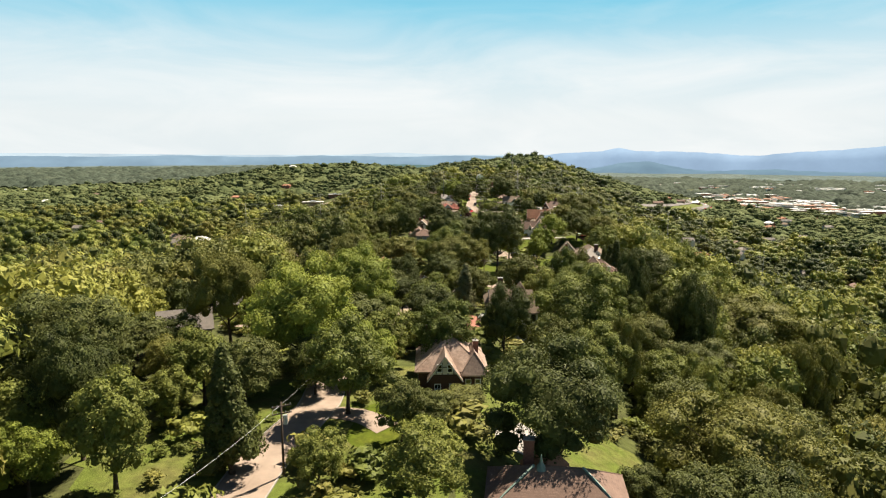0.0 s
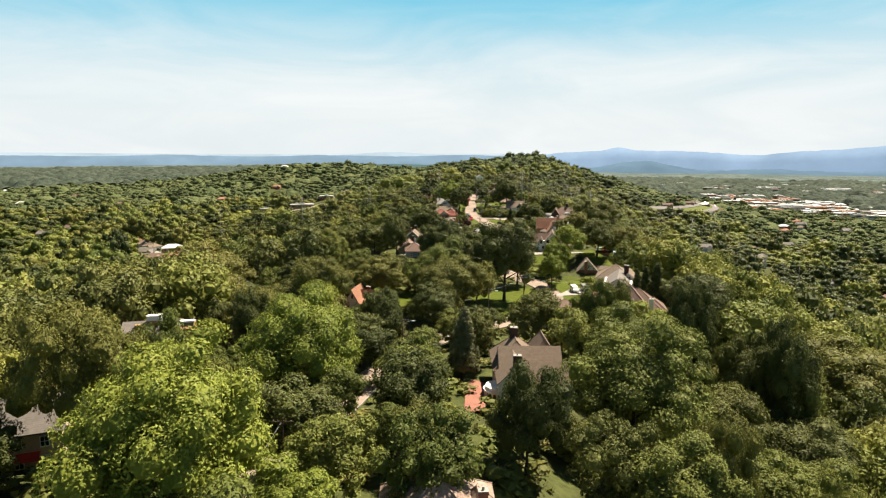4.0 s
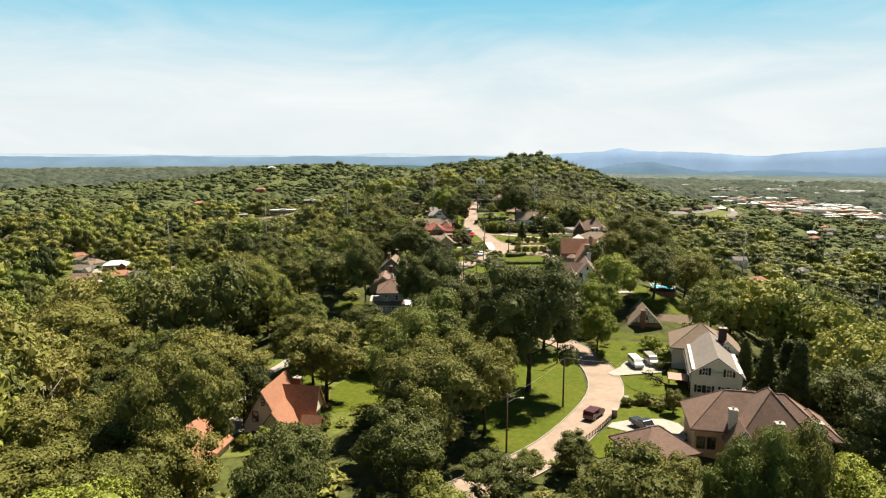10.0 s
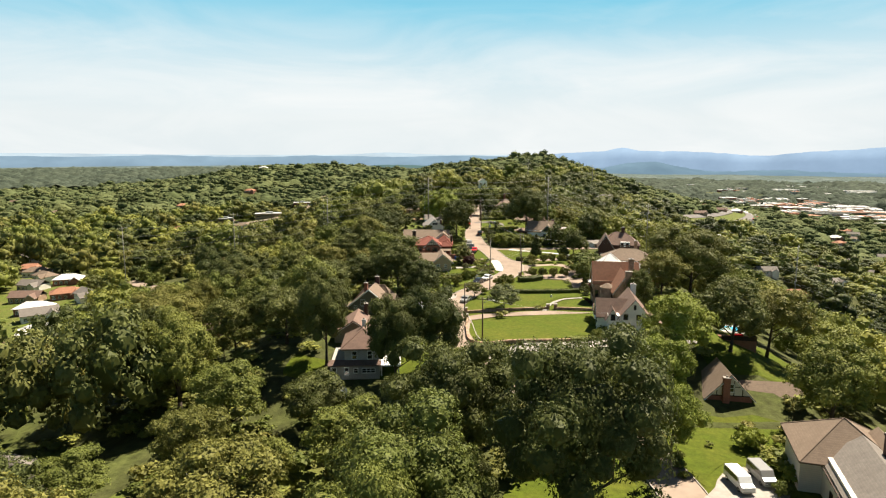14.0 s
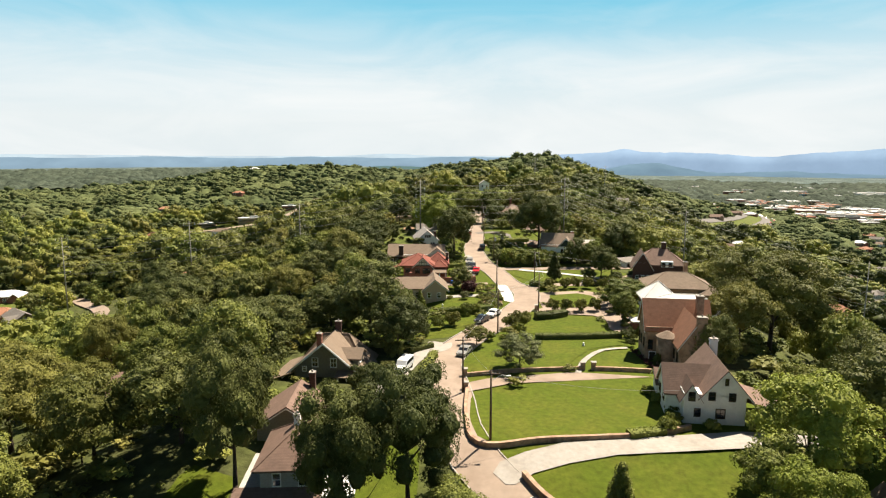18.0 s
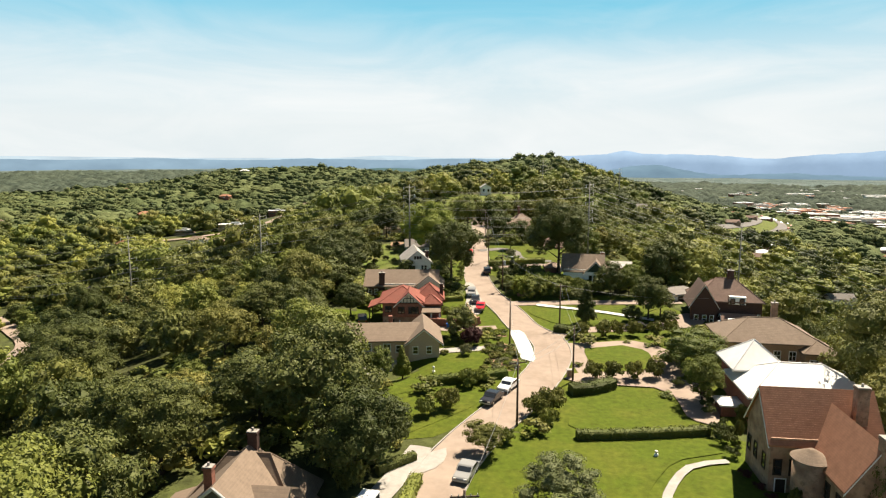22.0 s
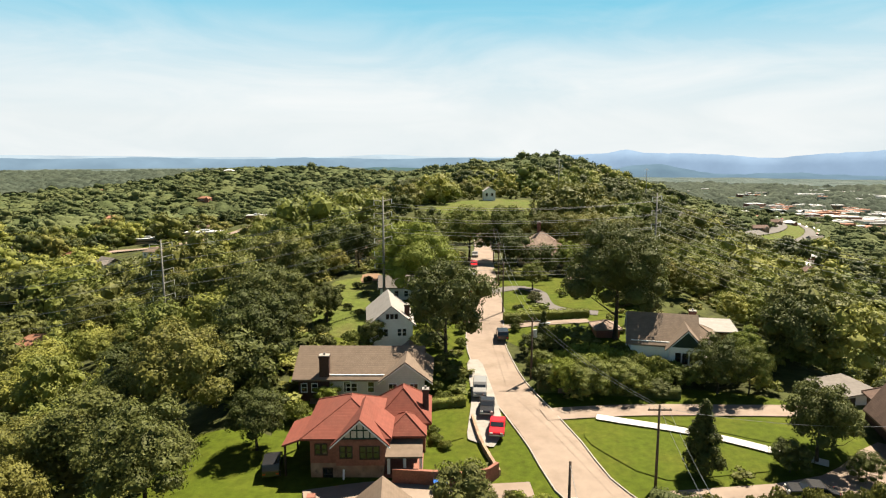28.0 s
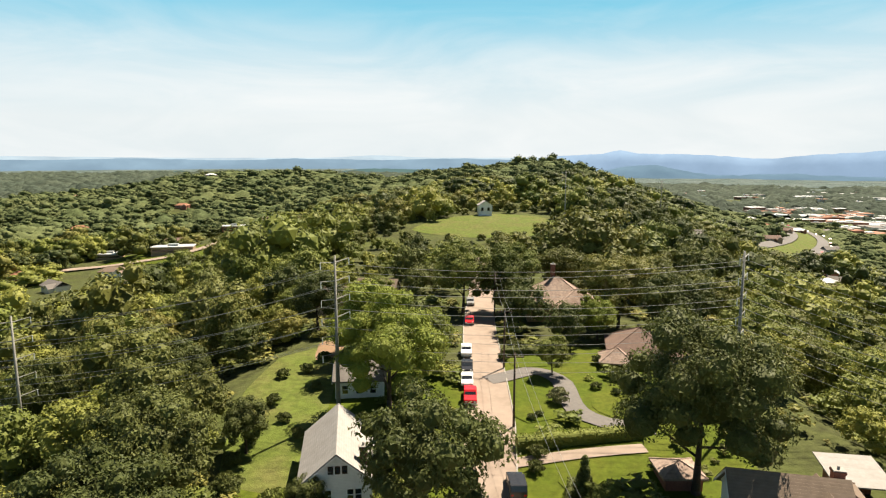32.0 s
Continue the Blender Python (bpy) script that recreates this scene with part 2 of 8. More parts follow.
R_PALE = material("pale_grey_shingles", (0.288, 0.268, 0.248), rough=0.9, grain=(1.6, 0.12), stain=(0.3, 0.4, (0.224, 0.204, 0.184)), stripes=("Z", 1.6, 0.5))
R_PINK = material("weathered_clay_tiles", (0.3144, 0.232, 0.1832), rough=0.9, grain=(2.2, 0.30), stain=(0.35, 0.6, (0.1696, 0.1024, 0.07136)), stripes=("Z", 1.9, 0.7))
R_WHITE = material("white_membrane_roof", (0.62, 0.61, 0.59), rough=0.6, grain=(1.2, 0.05), stain=(0.25, 0.25, (0.364, 0.3464, 0.3192)))
COPPER = material("green_copper", (0.165, 0.227, 0.193), rough=0.6, metal=0.3, grain=(3, 0.2))
DULLSTEEL = material("weathered_steel", (0.23, 0.225, 0.20), rough=0.75, metal=0.2, grain=(2, 0.2), stain=(0.5, 0.5, (0.15, 0.13, 0.105)))
STEEL = material("galvanised_steel", (0.358, 0.379, 0.371), rough=0.5, metal=0.5, grain=(2, 0.1))
WIRE = material("cable", (0.318, 0.318, 0.308), rough=0.4, metal=0.6)
POLEWOOD = material("weathered_pole_wood", (0.0824, 0.05784, 0.04128), rough=0.9, grain=(5, 0.25), bump=(10, 0.4, 0.02))
RUBBER = material("tyre_rubber", (0.0138, 0.0138, 0.0138), rough=0.8)
CHROME = material("bright_metal", (0.413, 0.413, 0.413), rough=0.25, metal=1.0)
WATER = material("pool_water", (0.06, 0.42, 0.62), rough=0.08, spec=0.5, bump=(2, 0.1, 0.05))
TARP = material("green_tarpaulin", (0.02, 0.30, 0.10), rough=0.6, grain=(2, 0.1))
LAMPGLOW = material("lamp_glass", (0.75, 0.74, 0.70), rough=0.3)


def paint(name, c):
    return material(name, c, rough=0.25, spec=0.6, grain=(2, 0.03))
def smooth(a, b, v):
    t = np.clip((v - a) / (b - a), 0.0, 1.0)
    return t * t * (3 - 2 * t)


CREST_Y = (-300, 60, 90, 150, 200, 250, 272, 298, 350, 390, 420, 445, 475, 520, 560, 620, 670, 800, 950, 1250, 1600, 2200)
CREST_Z = (-6, -2, -1, -5, -7, -9, -9, -3.5, -3.3, -2.2, -0.5, 1.5, 2.5, 1, 0, 1, 5, 7, 14, 22, -20, -60)
CREST_X = (-14, -14, -14, -10, 5, 14, 14, 14, 14, 14, 14, 14, 14, 20, 25, 35, 45, 75, 105, 145, 150, 150)
CREST_R = (14, 14, 14, 18, 30, 45, 48, 45, 45, 48, 48, 45, 42, 45, 50, 60, 60, 50, 35, 15, 20, 40)
CREST_L = (45, 45, 45, 48, 50, 50, 48, 42, 36, 34, 34, 34, 34, 40, 50, 60, 60, 50, 35, 15, 20, 60)


def ground(x, y):
    """Height of the land at x, y: a long crest that falls to a valley on either side, and hills beyond."""
    x, y = np.asarray(x, float), np.asarray(y, float)
    top, mid = np.interp(y, CREST_Y, CREST_Z), np.interp(y, CREST_Y, CREST_X)
    right, left = np.interp(y, CREST_Y, CREST_R), np.interp(y, CREST_Y, CREST_L)
    off = x - mid
    r = np.clip(off - right, 0, None)
    l = np.clip(-off - left, 0, None)
    hill = smooth(720, 1050, y)
    steep = smooth(290, 340, y) * (1 - smooth(560, 640, y))
    fall_r = (92 + top) * (1 - np.exp(-(r / (150.0 + 110 * hill - 35 * steep * smooth(380, 420, y))) ** 1.15))
    fall_l = (41 + top) * (1 - np.exp(-(l / (120.0 + 230 * hill - 38 * steep)) ** 1.25))
    z = top - np.where(off > 0, fall_r, fall_l)
    z = z + 24 * np.exp(-((x + 250) / 140.0) ** 4 - ((y - 1330) / 150.0) ** 2)
    z = z - 24 * np.exp(-((x + 230) / 95.0) ** 2 - ((y - 980) / 120.0) ** 2)
    z = z + 16 * np.exp(-((x + 420) / 160.0) ** 2 - ((y - 1350) / 260.0) ** 2)
    far = smooth(150, 600, np.abs(off))
    z = z + far * (3.0 * np.sin(x / 61.0 + 0.7) * np.sin(y / 83.0) + 2.0 * np.sin(x / 29.0) * np.cos(y / 37.0))
    z = z + 0.25 * np.sin(x / 7.0) * np.sin(y / 9.0)
    z = z - 2.8 * np.exp(-((x + 5.5) / 6.5) ** 2 - ((y - 370.5) / 6.0) ** 2)
    return z


# ---- building blocks ----
class Geo:
    """Collects vertices and faces of one mesh."""

    def __init__(self):
        self.v, self.f = [], []

    def add(self, verts, faces):
        n = len(self.v)
        self.v += [tuple(p) for p in verts]
        self.f += [tuple(i + n for i in q) for q in faces]
        return self

    def box(self, x0, x1, y0, y1, z0, z1):
        p = [(x, y, z) for z in (z0, z1) for y in (y0, y1) for x in (x0, x1)]
        return self.add(p, [(0, 2, 3, 1), (4, 5, 7, 6), (0, 1, 5, 4), (1, 3, 7, 5), (3, 2, 6, 7), (2, 0, 4, 6)])

    def tube(self, a, b, r0, r1, n=8):
        a, b = Vector(a), Vector(b)
        q = (b - a).to_track_quat("Z", "Y")
        ring = [(math.cos(2 * math.pi * i / n), math.sin(2 * math.pi * i / n)) for i in range(n)]
        v = [a + q @ Vector((c * r0, s * r0, 0)) for c, s in ring] + [b + q @ Vector((c * r1, s * r1, 0)) for c, s in ring]
        f = [(i, (i + 1) % n, n + (i + 1) % n, n + i) for i in range(n)] + [tuple(range(n - 1, -1, -1)), tuple(range(n, 2 * n))]
        return self.add(v, f)

    def extrude(self, profile, a, b, axis="x"):
        """A closed outline (pairs) drawn out along an axis from a to b."""
        n = len(profile)
        put = {"x": lambda s, p: (s, p[0], p[1]), "y": lambda s, p: (p[0], s, p[1]), "z": lambda s, p: (p[0], p[1], s)}[axis]
        v = [put(a, p) for p in profile] + [put(b, p) for p in profile]
        f = [(i, (i + 1) % n, n + (i + 1) % n, n + i) for i in range(n)] + [tuple(range(n - 1, -1, -1)), tuple(range(n, 2 * n))]
        return self.add(v, f)

    def mesh(self, name, mat, smooth=False, bevel=0.0):
        me = bpy.data.meshes.new(name)
        me.from_pydata(self.v, [], self.f)
        bm = bmesh.new()
        bm.from_mesh(me)
        if bevel:
            bmesh.ops.remove_doubles(bm, verts=bm.verts, dist=0.0005)
            bmesh.ops.bevel(bm, geom=[e for e in bm.edges], offset=bevel, segments=1, affect="EDGES", clamp_overlap=True)
        bmesh.ops.recalc_face_normals(bm, faces=bm.faces)
        bm.to_mesh(me)
        bm.free()
        me.materials.append(mat)
        if smooth:
            me.polygons.foreach_set("use_smooth", [True] * len(me.polygons))
        return me


def thing(name, x, y, z, rz=0.0, label="", category="", group="", kind=""):
    ob = new(name)
    ob.matrix_world = pose(x, y, z, 0, 0, rz)
    return tagged(ob, label, category, group, kind)


def part(name, geo, mat, parent, label="", smooth=False, bevel=0.0, at=None, rz=0.0):
    me = geo if isinstance(geo, bpy.types.Mesh) else geo.mesh(name, mat, smooth, bevel)
    ob = new(name, me)
    ob.parent = parent
    if at is not None:
        ob.location = at
        ob.rotation_euler = (0, 0, radians(rz))
    return tagged(ob, label)


KEEP = []      # round places where no wild tree stands: x, y, radius
PLOTS = []     # outlines of open ground
LINES = []     # road lines with half widths


def sheet(name, verts, faces, mat, label="", category="", kind="structure", smooth=True):
    me = bpy.data.meshes.new(name)
    me.from_pydata(verts, [], faces)
    me.materials.append(mat)
    if smooth:
        me.polygons.foreach_set("use_smooth", [True] * len(me.polygons))
    return tagged(new(name, me), label, category, "", kind)


def patch(name, outline, mat, lift, label, category, step=1.5, keep=True, kind="structure"):
    """A piece of open ground that lies on the land: rows across the outline."""
    pts = np.array(outline, float)
    # rounded outline
    for _ in range(2):
        nxt = np.roll(pts, -1, axis=0)
        pts = np.stack([pts * 0.87 + nxt * 0.13, pts * 0.13 + nxt * 0.87], 1).reshape(-1, 2)
    nxt = np.roll(pts, -1, axis=0)
    rows = []
    lo, hi = pts[:, 1].min() + 0.02, pts[:, 1].max() - 0.02
    count = max(4, int((hi - lo) / step))
    for y in np.linspace(lo, hi, count):
        a, b = pts[:, 1], nxt[:, 1]
        cross = (a <= y) != (b <= y)
        xs = pts[cross, 0] + (y - a[cross]) / (b[cross] - a[cross]) * (nxt[cross, 0] - pts[cross, 0])
        rows.append((xs.min(), xs.max(), y))
    cols = max(3, int((pts[:, 0].max() - pts[:, 0].min()) / step))
    v, f = [], []
    for x0, x1, y in rows:
        xs = np.linspace(x0, x1, cols)
        zs = ground(xs, np.full(cols, y)) + lift
        v += list(zip(xs.tolist(), [float(y)] * cols, zs.tolist()))
    for j in range(len(rows) - 1):
        for i in range(cols - 1):
            k = j * cols + i
            f.append((k, k + 1, k + cols + 1, k + cols))
    if keep:
        PLOTS.append(pts)
    return sheet(name, v, f, mat, label, category, kind)


def spline(points, step=2.0):
    """A smooth line through points."""
    p = [np.array(q, float) for q in points]
    p = [2 * p[0] - p[1]] + p + [2 * p[-1] - p[-2]]
    out = []
    for i in range(1, len(p) - 2):
        n = max(2, int(np.linalg.norm(p[i + 1] - p[i]) / step))
        for k in range(n):
            t = k / n
            out.append(0.5 * (2 * p[i] + (p[i + 1] - p[i - 1]) * t + (2 * p[i - 1] - 5 * p[i] + 4 * p[i + 1] - p[i + 2]) * t * t
                              + (3 * p[i] - p[i - 1] - 3 * p[i + 1] + p[i + 2]) * t ** 3))
    out.append(p[-2])
    return np.array(out)


def ribbon(name, points, width, mat, lift, label, category, across=5, keep=True, height=0.0, step=2.0):
    """A strip on the land along a line: a road, a path, or with a height a low wall or kerb."""
    line = spline(points, step)
    d = np.gradient(line, axis=0)
    d /= np.linalg.norm(d, axis=1)[:, None]
    side = np.stack([d[:, 1], -d[:, 0]], 1)
    if keep:
        LINES.append((line, width / 2))
    if not height:
        v, f = [], []
        for p, s in zip(line, side):
            for u in np.linspace(-0.5, 0.5, across):
                q = p + s * width * u
                v.append((q[0], q[1], float(ground(q[0], q[1])) + lift + 0.05 * (1 - (2 * u) ** 2)))
        for j in range(len(line) - 1):
            for i in range(across - 1):
                k = j * across + i
                f.append((k, k + 1, k + across + 1, k + across))
        return sheet(name, v, f, mat, label, category)
    v, f = [], []
    for p, s in zip(line, side):
        for u, top in ((-0.5, 0), (-0.5, 1), (0.5, 1), (0.5, 0)):
            q = p + s * width * u
            v.append((q[0], q[1], float(ground(p[0], p[1])) + (lift + height if top else lift - 0.4)))
    for j in range(len(line) - 1):
        for i in range(3):
            k = j * 4 + i
            f.append((k, k + 4, k + 5, k + 1))
    f += [(0, 1, 2, 3), tuple(len(v) - 4 + i for i in (3, 2, 1, 0))]
    return sheet(name, v, f, mat, label, category, "", smooth=False)


def g(x, y):
    return float(ground(x, y))


# ---- land ----
def spaced(lo, hi, fine_lo, fine_hi, fine, grow):
    a = list(np.arange(fine_lo, fine_hi + 0.1, fine))
    s = fine
    while a[-1] < hi:
        s *= grow
        a.append(a[-1] + s)
    s = fine
    while a[0] > lo:
        s *= grow
        a.insert(0, a[0] - s)
    return np.array(a)


# blue-green colour paints the haze over the far land
FARLAND = material("haze_painted_woods", (0.068, 0.092, 0.084), rough=0.95, grain=(0.02, 0.28), stain=(0.008, 0.8, (0.12, 0.14, 0.132)), bump=(0.05, 1.0, 12.0), spec=0.05)
gx, gy = spaced(-4700, 4700, -66, 78, 3.0, 1.12), spaced(-900, 4900, 40, 520, 3.0, 1.10)
GX, GY = np.meshgrid(gx, gy)
GZ = ground(GX, GY)
gv = list(zip(GX.ravel().tolist(), GY.ravel().tolist(), GZ.ravel().tolist()))
nx = len(gx)
gf = [(j * nx + i, j * nx + i + 1, (j + 1) * nx + i + 1, (j + 1) * nx + i) for j in range(len(gy) - 1) for i in range(nx - 1)]
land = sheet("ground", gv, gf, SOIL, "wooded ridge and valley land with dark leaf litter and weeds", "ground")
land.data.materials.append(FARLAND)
# land beyond 2300 m takes the haze-coloured material
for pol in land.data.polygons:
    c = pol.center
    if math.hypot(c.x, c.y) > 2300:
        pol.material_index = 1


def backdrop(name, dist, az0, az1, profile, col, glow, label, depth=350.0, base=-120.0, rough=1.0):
    """A far range of hills, with a front slope, along an arc; haze is painted in as colour and glow."""
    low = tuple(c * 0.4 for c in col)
    m = material(name + "_painted_haze", low, rough=1.0, grain=(0.004, 0.3), stain=(0.0015, 0.6, tuple(c * 0.5 for c in low)), spec=0.0)
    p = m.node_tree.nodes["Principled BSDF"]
    # blue emission stands in for the haze before the hills
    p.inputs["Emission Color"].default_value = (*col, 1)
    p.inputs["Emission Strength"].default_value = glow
    n = 220
    v, f = [], []
    for k in range(n + 1):
        a = radians(az0 + (az1 - az0) * k / n)
        h = profile(math.degrees(a))
        h += rough * (6 * noise.noise((a * 40, dist, 0)) + 3 * noise.noise((a * 120, dist, 3)))
        for dd, z in ((-depth, base), (-depth * 0.5, base + (h - base) * 0.62), (0, h), (depth * 0.4, base)):
            r = dist + dd
            v.append((r * math.sin(a), 180 + r * math.cos(a), z))
    for k in range(n):
        for i in range(3):
            q = k * 4 + i
            f.append((q, q + 4, q + 5, q + 1))
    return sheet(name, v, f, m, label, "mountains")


def bump1(a, c, w, h):
    return h * math.exp(-((a - c) / w) ** 2)


backdrop("backdrop_mountains", 4560, -2, 42, lambda a: -60 + 90 * float(smooth(4, 11, a)) + bump1(a, 15.0, 1.7, 26) + bump1(a, 19, 3, 8) - bump1(a, 25.7, 2.6, 20) + bump1(a, 37, 5.5, 42), (0.143, 0.202, 0.279), 0.66, "mountain range with pale blue haze painted in", 200)
backdrop("backdrop_foothills", 4000, 6, 42, lambda a: -84 + bump1(a, 17.0, 3.6, 60) + bump1(a, 27.5, 3.5, 18) + bump1(a, 38, 5, 18), (0.0865, 0.136, 0.182), 0.52, "wooded foothills with blue-green haze painted in", 300)
backdrop("backdrop_plateau", 4580, -46, 14, lambda a: 14 + 14 * float(smooth(-18, -37, a)) + bump1(a, -5.5, 2.6, 16), (0.200, 0.252, 0.295), 0.66, "far plateau with very pale blue haze painted in", 180, rough=0.3)
backdrop("backdrop_far_ridge", 3900, -46, 8, lambda a: 8 + 4 * math.sin(a * 0.5 + 1) + bump1(a, -30, 8, 5), (0.100, 0.148, 0.195), 0.66, "wooded ridges on the plain with blue-grey haze painted in", 300, rough=0.5)
backdrop("backdrop_wooded_plain", 3200, -46, 8, lambda a: -40 + 4 * math.sin(a * 0.8) + bump1(a, -3, 4, 10), (0.0485, 0.0823, 0.0823), 0.55, "woods on the plain with dark blue-green haze painted in", 400, rough=0.7)

# ---- roads, drives, lawns ----
ROADLINE = [(-30, 20), (-26, 50), (-24.2, 70), (-23.2, 80), (-20.5, 90), (-21, 100), (-22, 125), (-17, 150), (-13.5, 164), (-5.2, 187), (5, 200),
            (17, 212), (26, 225.5), (31.9, 239), (33.4, 252), (31.4, 263), (27, 272), (18, 282), (10, 291), (6.0, 301), (5.0, 316), (3.6, 330), (8.4, 343), (16.6, 357.5), (23.2, 373),
            (23.8, 384), (20.4, 392), (18, 404), (14.6, 415), (12.6, 434), (13.9, 450), (14.5, 474), (15.6, 503), (18.5, 540), (19.5, 570), (21, 592)]
ribbon("road", ROADLINE, 6.4, ROAD, 0.10, "sun-bleached tan concrete street along the crest", "road", 7)
line = spline(ROADLINE, 2.0)
dd = np.gradient(line, axis=0)
dd /= np.linalg.norm(dd, axis=1)[:, None]
for s in (-1, 1):
    off = line + s * 3.25 * np.stack([dd[:, 1], -dd[:, 0]], 1)
    ribbon("kerb", [tuple(p) for p in off[::4]], 0.16, DRIVE, 0.10, "low pale concrete kerb beside the street", "kerb", height=0.12, keep=False, step=3.0)
ribbon("path", [(-31, 262), (-33, 252), (-34.5, 246), (-33, 238), (-36, 228), (-38, 219)], 2.4, DRIVE, 0.10, "pale gravel drive beside a lawn", "drive")
patch("parking_apron", [(-47, 219), (-30, 216), (-30, 224), (-47, 227)], DRIVE, 0.14, "pale concrete parking place", "drive")
patch("driveway", [(35, 247), (40, 249.5), (47, 249), (47.5, 257), (44, 258.5), (40, 256), (37.5, 251.5), (34.5, 250)], DRIVE, 0.22, "pale concrete drive with parked vans", "drive")
patch("driveway", [(26.5, 221), (32, 224), (39, 224), (40, 218), (36, 213), (31, 214.5), (30, 219)], DRIVE, 0.22, "white concrete drive of a brown-roofed house", "drive")
patch("driveway", [(9.0, 290.5), (11, 294.8), (18.5, 298.0), (29.6, 300.3), (42.2, 301.9), (52, 301), (55, 297.5), (41, 298.0), (32.5, 297.7), (22.6, 295.4), (15.1, 292.8), (12.8, 290.4)], DRIVE, 0.2, "pale curving concrete drive to a white house", "drive")
patch("driveway", [(5, 318), (12, 322.5), (24, 324), (38, 323), (38, 319.8), (24, 321), (14, 319.5), (6, 314.5)], ROAD, 0.2, "tan drive between two lawns", "drive")
ribbon("footpath", [(26, 323.5), (28.5, 330), (33, 336), (38, 337.5)], 1.0, DRIVE, 0.22, "curved pale stone footpath across a lawn", "path", 3)
patch("driveway", [(23, 364), (28, 368), (31, 364.5), (40, 365.5), (44.5, 362), (44.5, 355), (41, 347), (38, 350), (39, 358), (36, 362), (28, 361)], ROAD, 0.2, "tan gravel drive round a lawn", "drive")
patch("driveway", [(25, 379), (29, 388), (40, 388.5), (56, 392), (60, 398), (56, 401), (47, 394), (38, 391.5), (26, 391)], ROAD, 0.2, "tan gravel drive to a brick mansion", "drive")
ribbon("driveway", [(18.5, 407.4), (28, 409.2), (36, 409.6), (44, 409), (52, 408.5), (58, 409)], 3.2, ROAD, 0.18, "tan gravel drive below shrubs", "drive")
ribbon("footpath", [(25.2, 407.2), (33.7, 404.4), (39.5, 401.4), (43.3, 398.8), (48, 396)], 1.5, BRIGHTCON, 0.24, "white curving path across a lawn", "path")
patch("parking_strip", [(17.2, 389.6), (19.9, 389.6), (20.6, 381), (20.3, 371.5), (17.9, 371.8), (17.7, 382)], BRIGHTCON, 0.22, "pale concrete parking strip beside the street", "pavement")
patch("parking_strip", [(8.4, 400), (9.6, 412), (9.2, 426), (11.5, 426), (12.6, 414), (13.2, 405), (12, 399)], DRIVE, 0.22, "pale concrete parking strip", "pavement")
ribbon("driveway", [(15, 380), (8, 378.5), (0, 376.5), (-9, 372)], 2.4, DRIVE, 0.16, "pale concrete drive to a tan house", "drive")
ribbon("driveway", [(2, 341), (-1, 332), (-4.5, 323), (-7, 314)], 2.8, DRIVE, 0.18, "pale drive with a parked van", "drive")
ribbon("driveway", [(15, 391), (8, 390.5), (0, 391), (-8, 389)], 3.0, ROAD, 0.18, "tan earth drive beside a brick wall", "drive")
ribbon("driveway", [(35, 448.6), (29, 450.6), (26.2, 454.4), (25.9, 459.5), (26.0, 464.5), (24.2, 468), (21.4, 468.8), (17.5, 466.2), (14.6, 464.6)], 3.3, ASPHALT, 0.18, "curving grey asphalt drive", "drive")
patch("driveway", [(-6.6, 317.5), (-3.4, 317.5), (-1.6, 325), (0.4, 333.2), (4.6, 336.2), (5.6, 341), (1.0, 338.2), (-2.2, 333), (-4.6, 325)], DRIVE, 0.2, "pale narrow drive beside a hedge", "drive")
ribbon("driveway", [(16, 441), (24, 442.5), (32, 443.5)], 2.0, ROAD, 0.18, "tan drive beside a lawn", "drive")
patch("patio", [(3, 146), (6.5, 146), (7.4, 162), (4, 163)], BRICK, 0.2, "red brick patio beside a white house", "patio")
ribbon("driveway", [(-24, 90), (-14, 88), (-9, 84)], 4.0, ROAD, 0.1, "sunlit tan drive", "drive")
patch("patio", [(6, 84), (14, 84), (13, 96), (7, 97)], DRIVE, 0.2, "white concrete yard beside a brick house", "patio")
ribbon("path", [(-57, 150), (-50, 149), (-45, 152), (-43, 158)], 2.5, ROAD, 0.1, "tan drive among shrubs", "drive")

patch("lawn", [(30, 207), (43, 228), (60, 236), (64, 262), (56, 276), (36, 272), (33, 255), (29, 235)], LAWN, 0.04, "mown grass round the houses on the bend", "lawn", keep=False)
patch("lawn", [(6, 281), (44, 278), (50, 300), (46, 345), (4, 345)], LAWN, 0.04, "mown grass round drives and lawns", "lawn", keep=False)
patch("lawn", [(6, 345), (48, 345), (60, 392), (50, 415), (13, 418)], LAWN, 0.04, "mown grass between drives and shrubs", "lawn", keep=False)
patch("lawn", [(-10, 342), (4, 343), (16, 362), (20, 390), (13, 425), (13, 470), (-10, 470), (-18, 430), (-14, 395), (-12, 365)], LAWN, 0.04, "mown grass round the houses beside the street", "lawn", keep=False)
patch("lawn", [(15, 430), (44, 432), (44, 482), (16, 482)], LAWN, 0.04, "mown grass with dry patches round curved drives", "lawn", keep=False)
patch("lawn", [(-44, 205), (-14, 214), (-6, 262), (-34, 264), (-46, 240)], ROUGH_GRASS, 0.04, "rough grass round the cottages", "lawn", keep=False)
patch("lawn", [(-46, 62), (26, 62), (30, 112), (-46, 116)], ROUGH_GRASS, 0.04, "rough grass and weeds under trees", "lawn", keep=False)
patch("bank", [(12.2, 366.2), (17.3, 367.4), (17.5, 380.6), (15.6, 382.4), (12.6, 380), (12.4, 372)], DIRT, 0.09, "red earth bank with rockery plants", "soil", keep=False)
patch("bank", [(6.8, 383.6), (16.4, 384.4), (16.8, 390.4), (8, 390.6)], DIRT, 0.09, "red earth bed with low plants", "soil", keep=False)
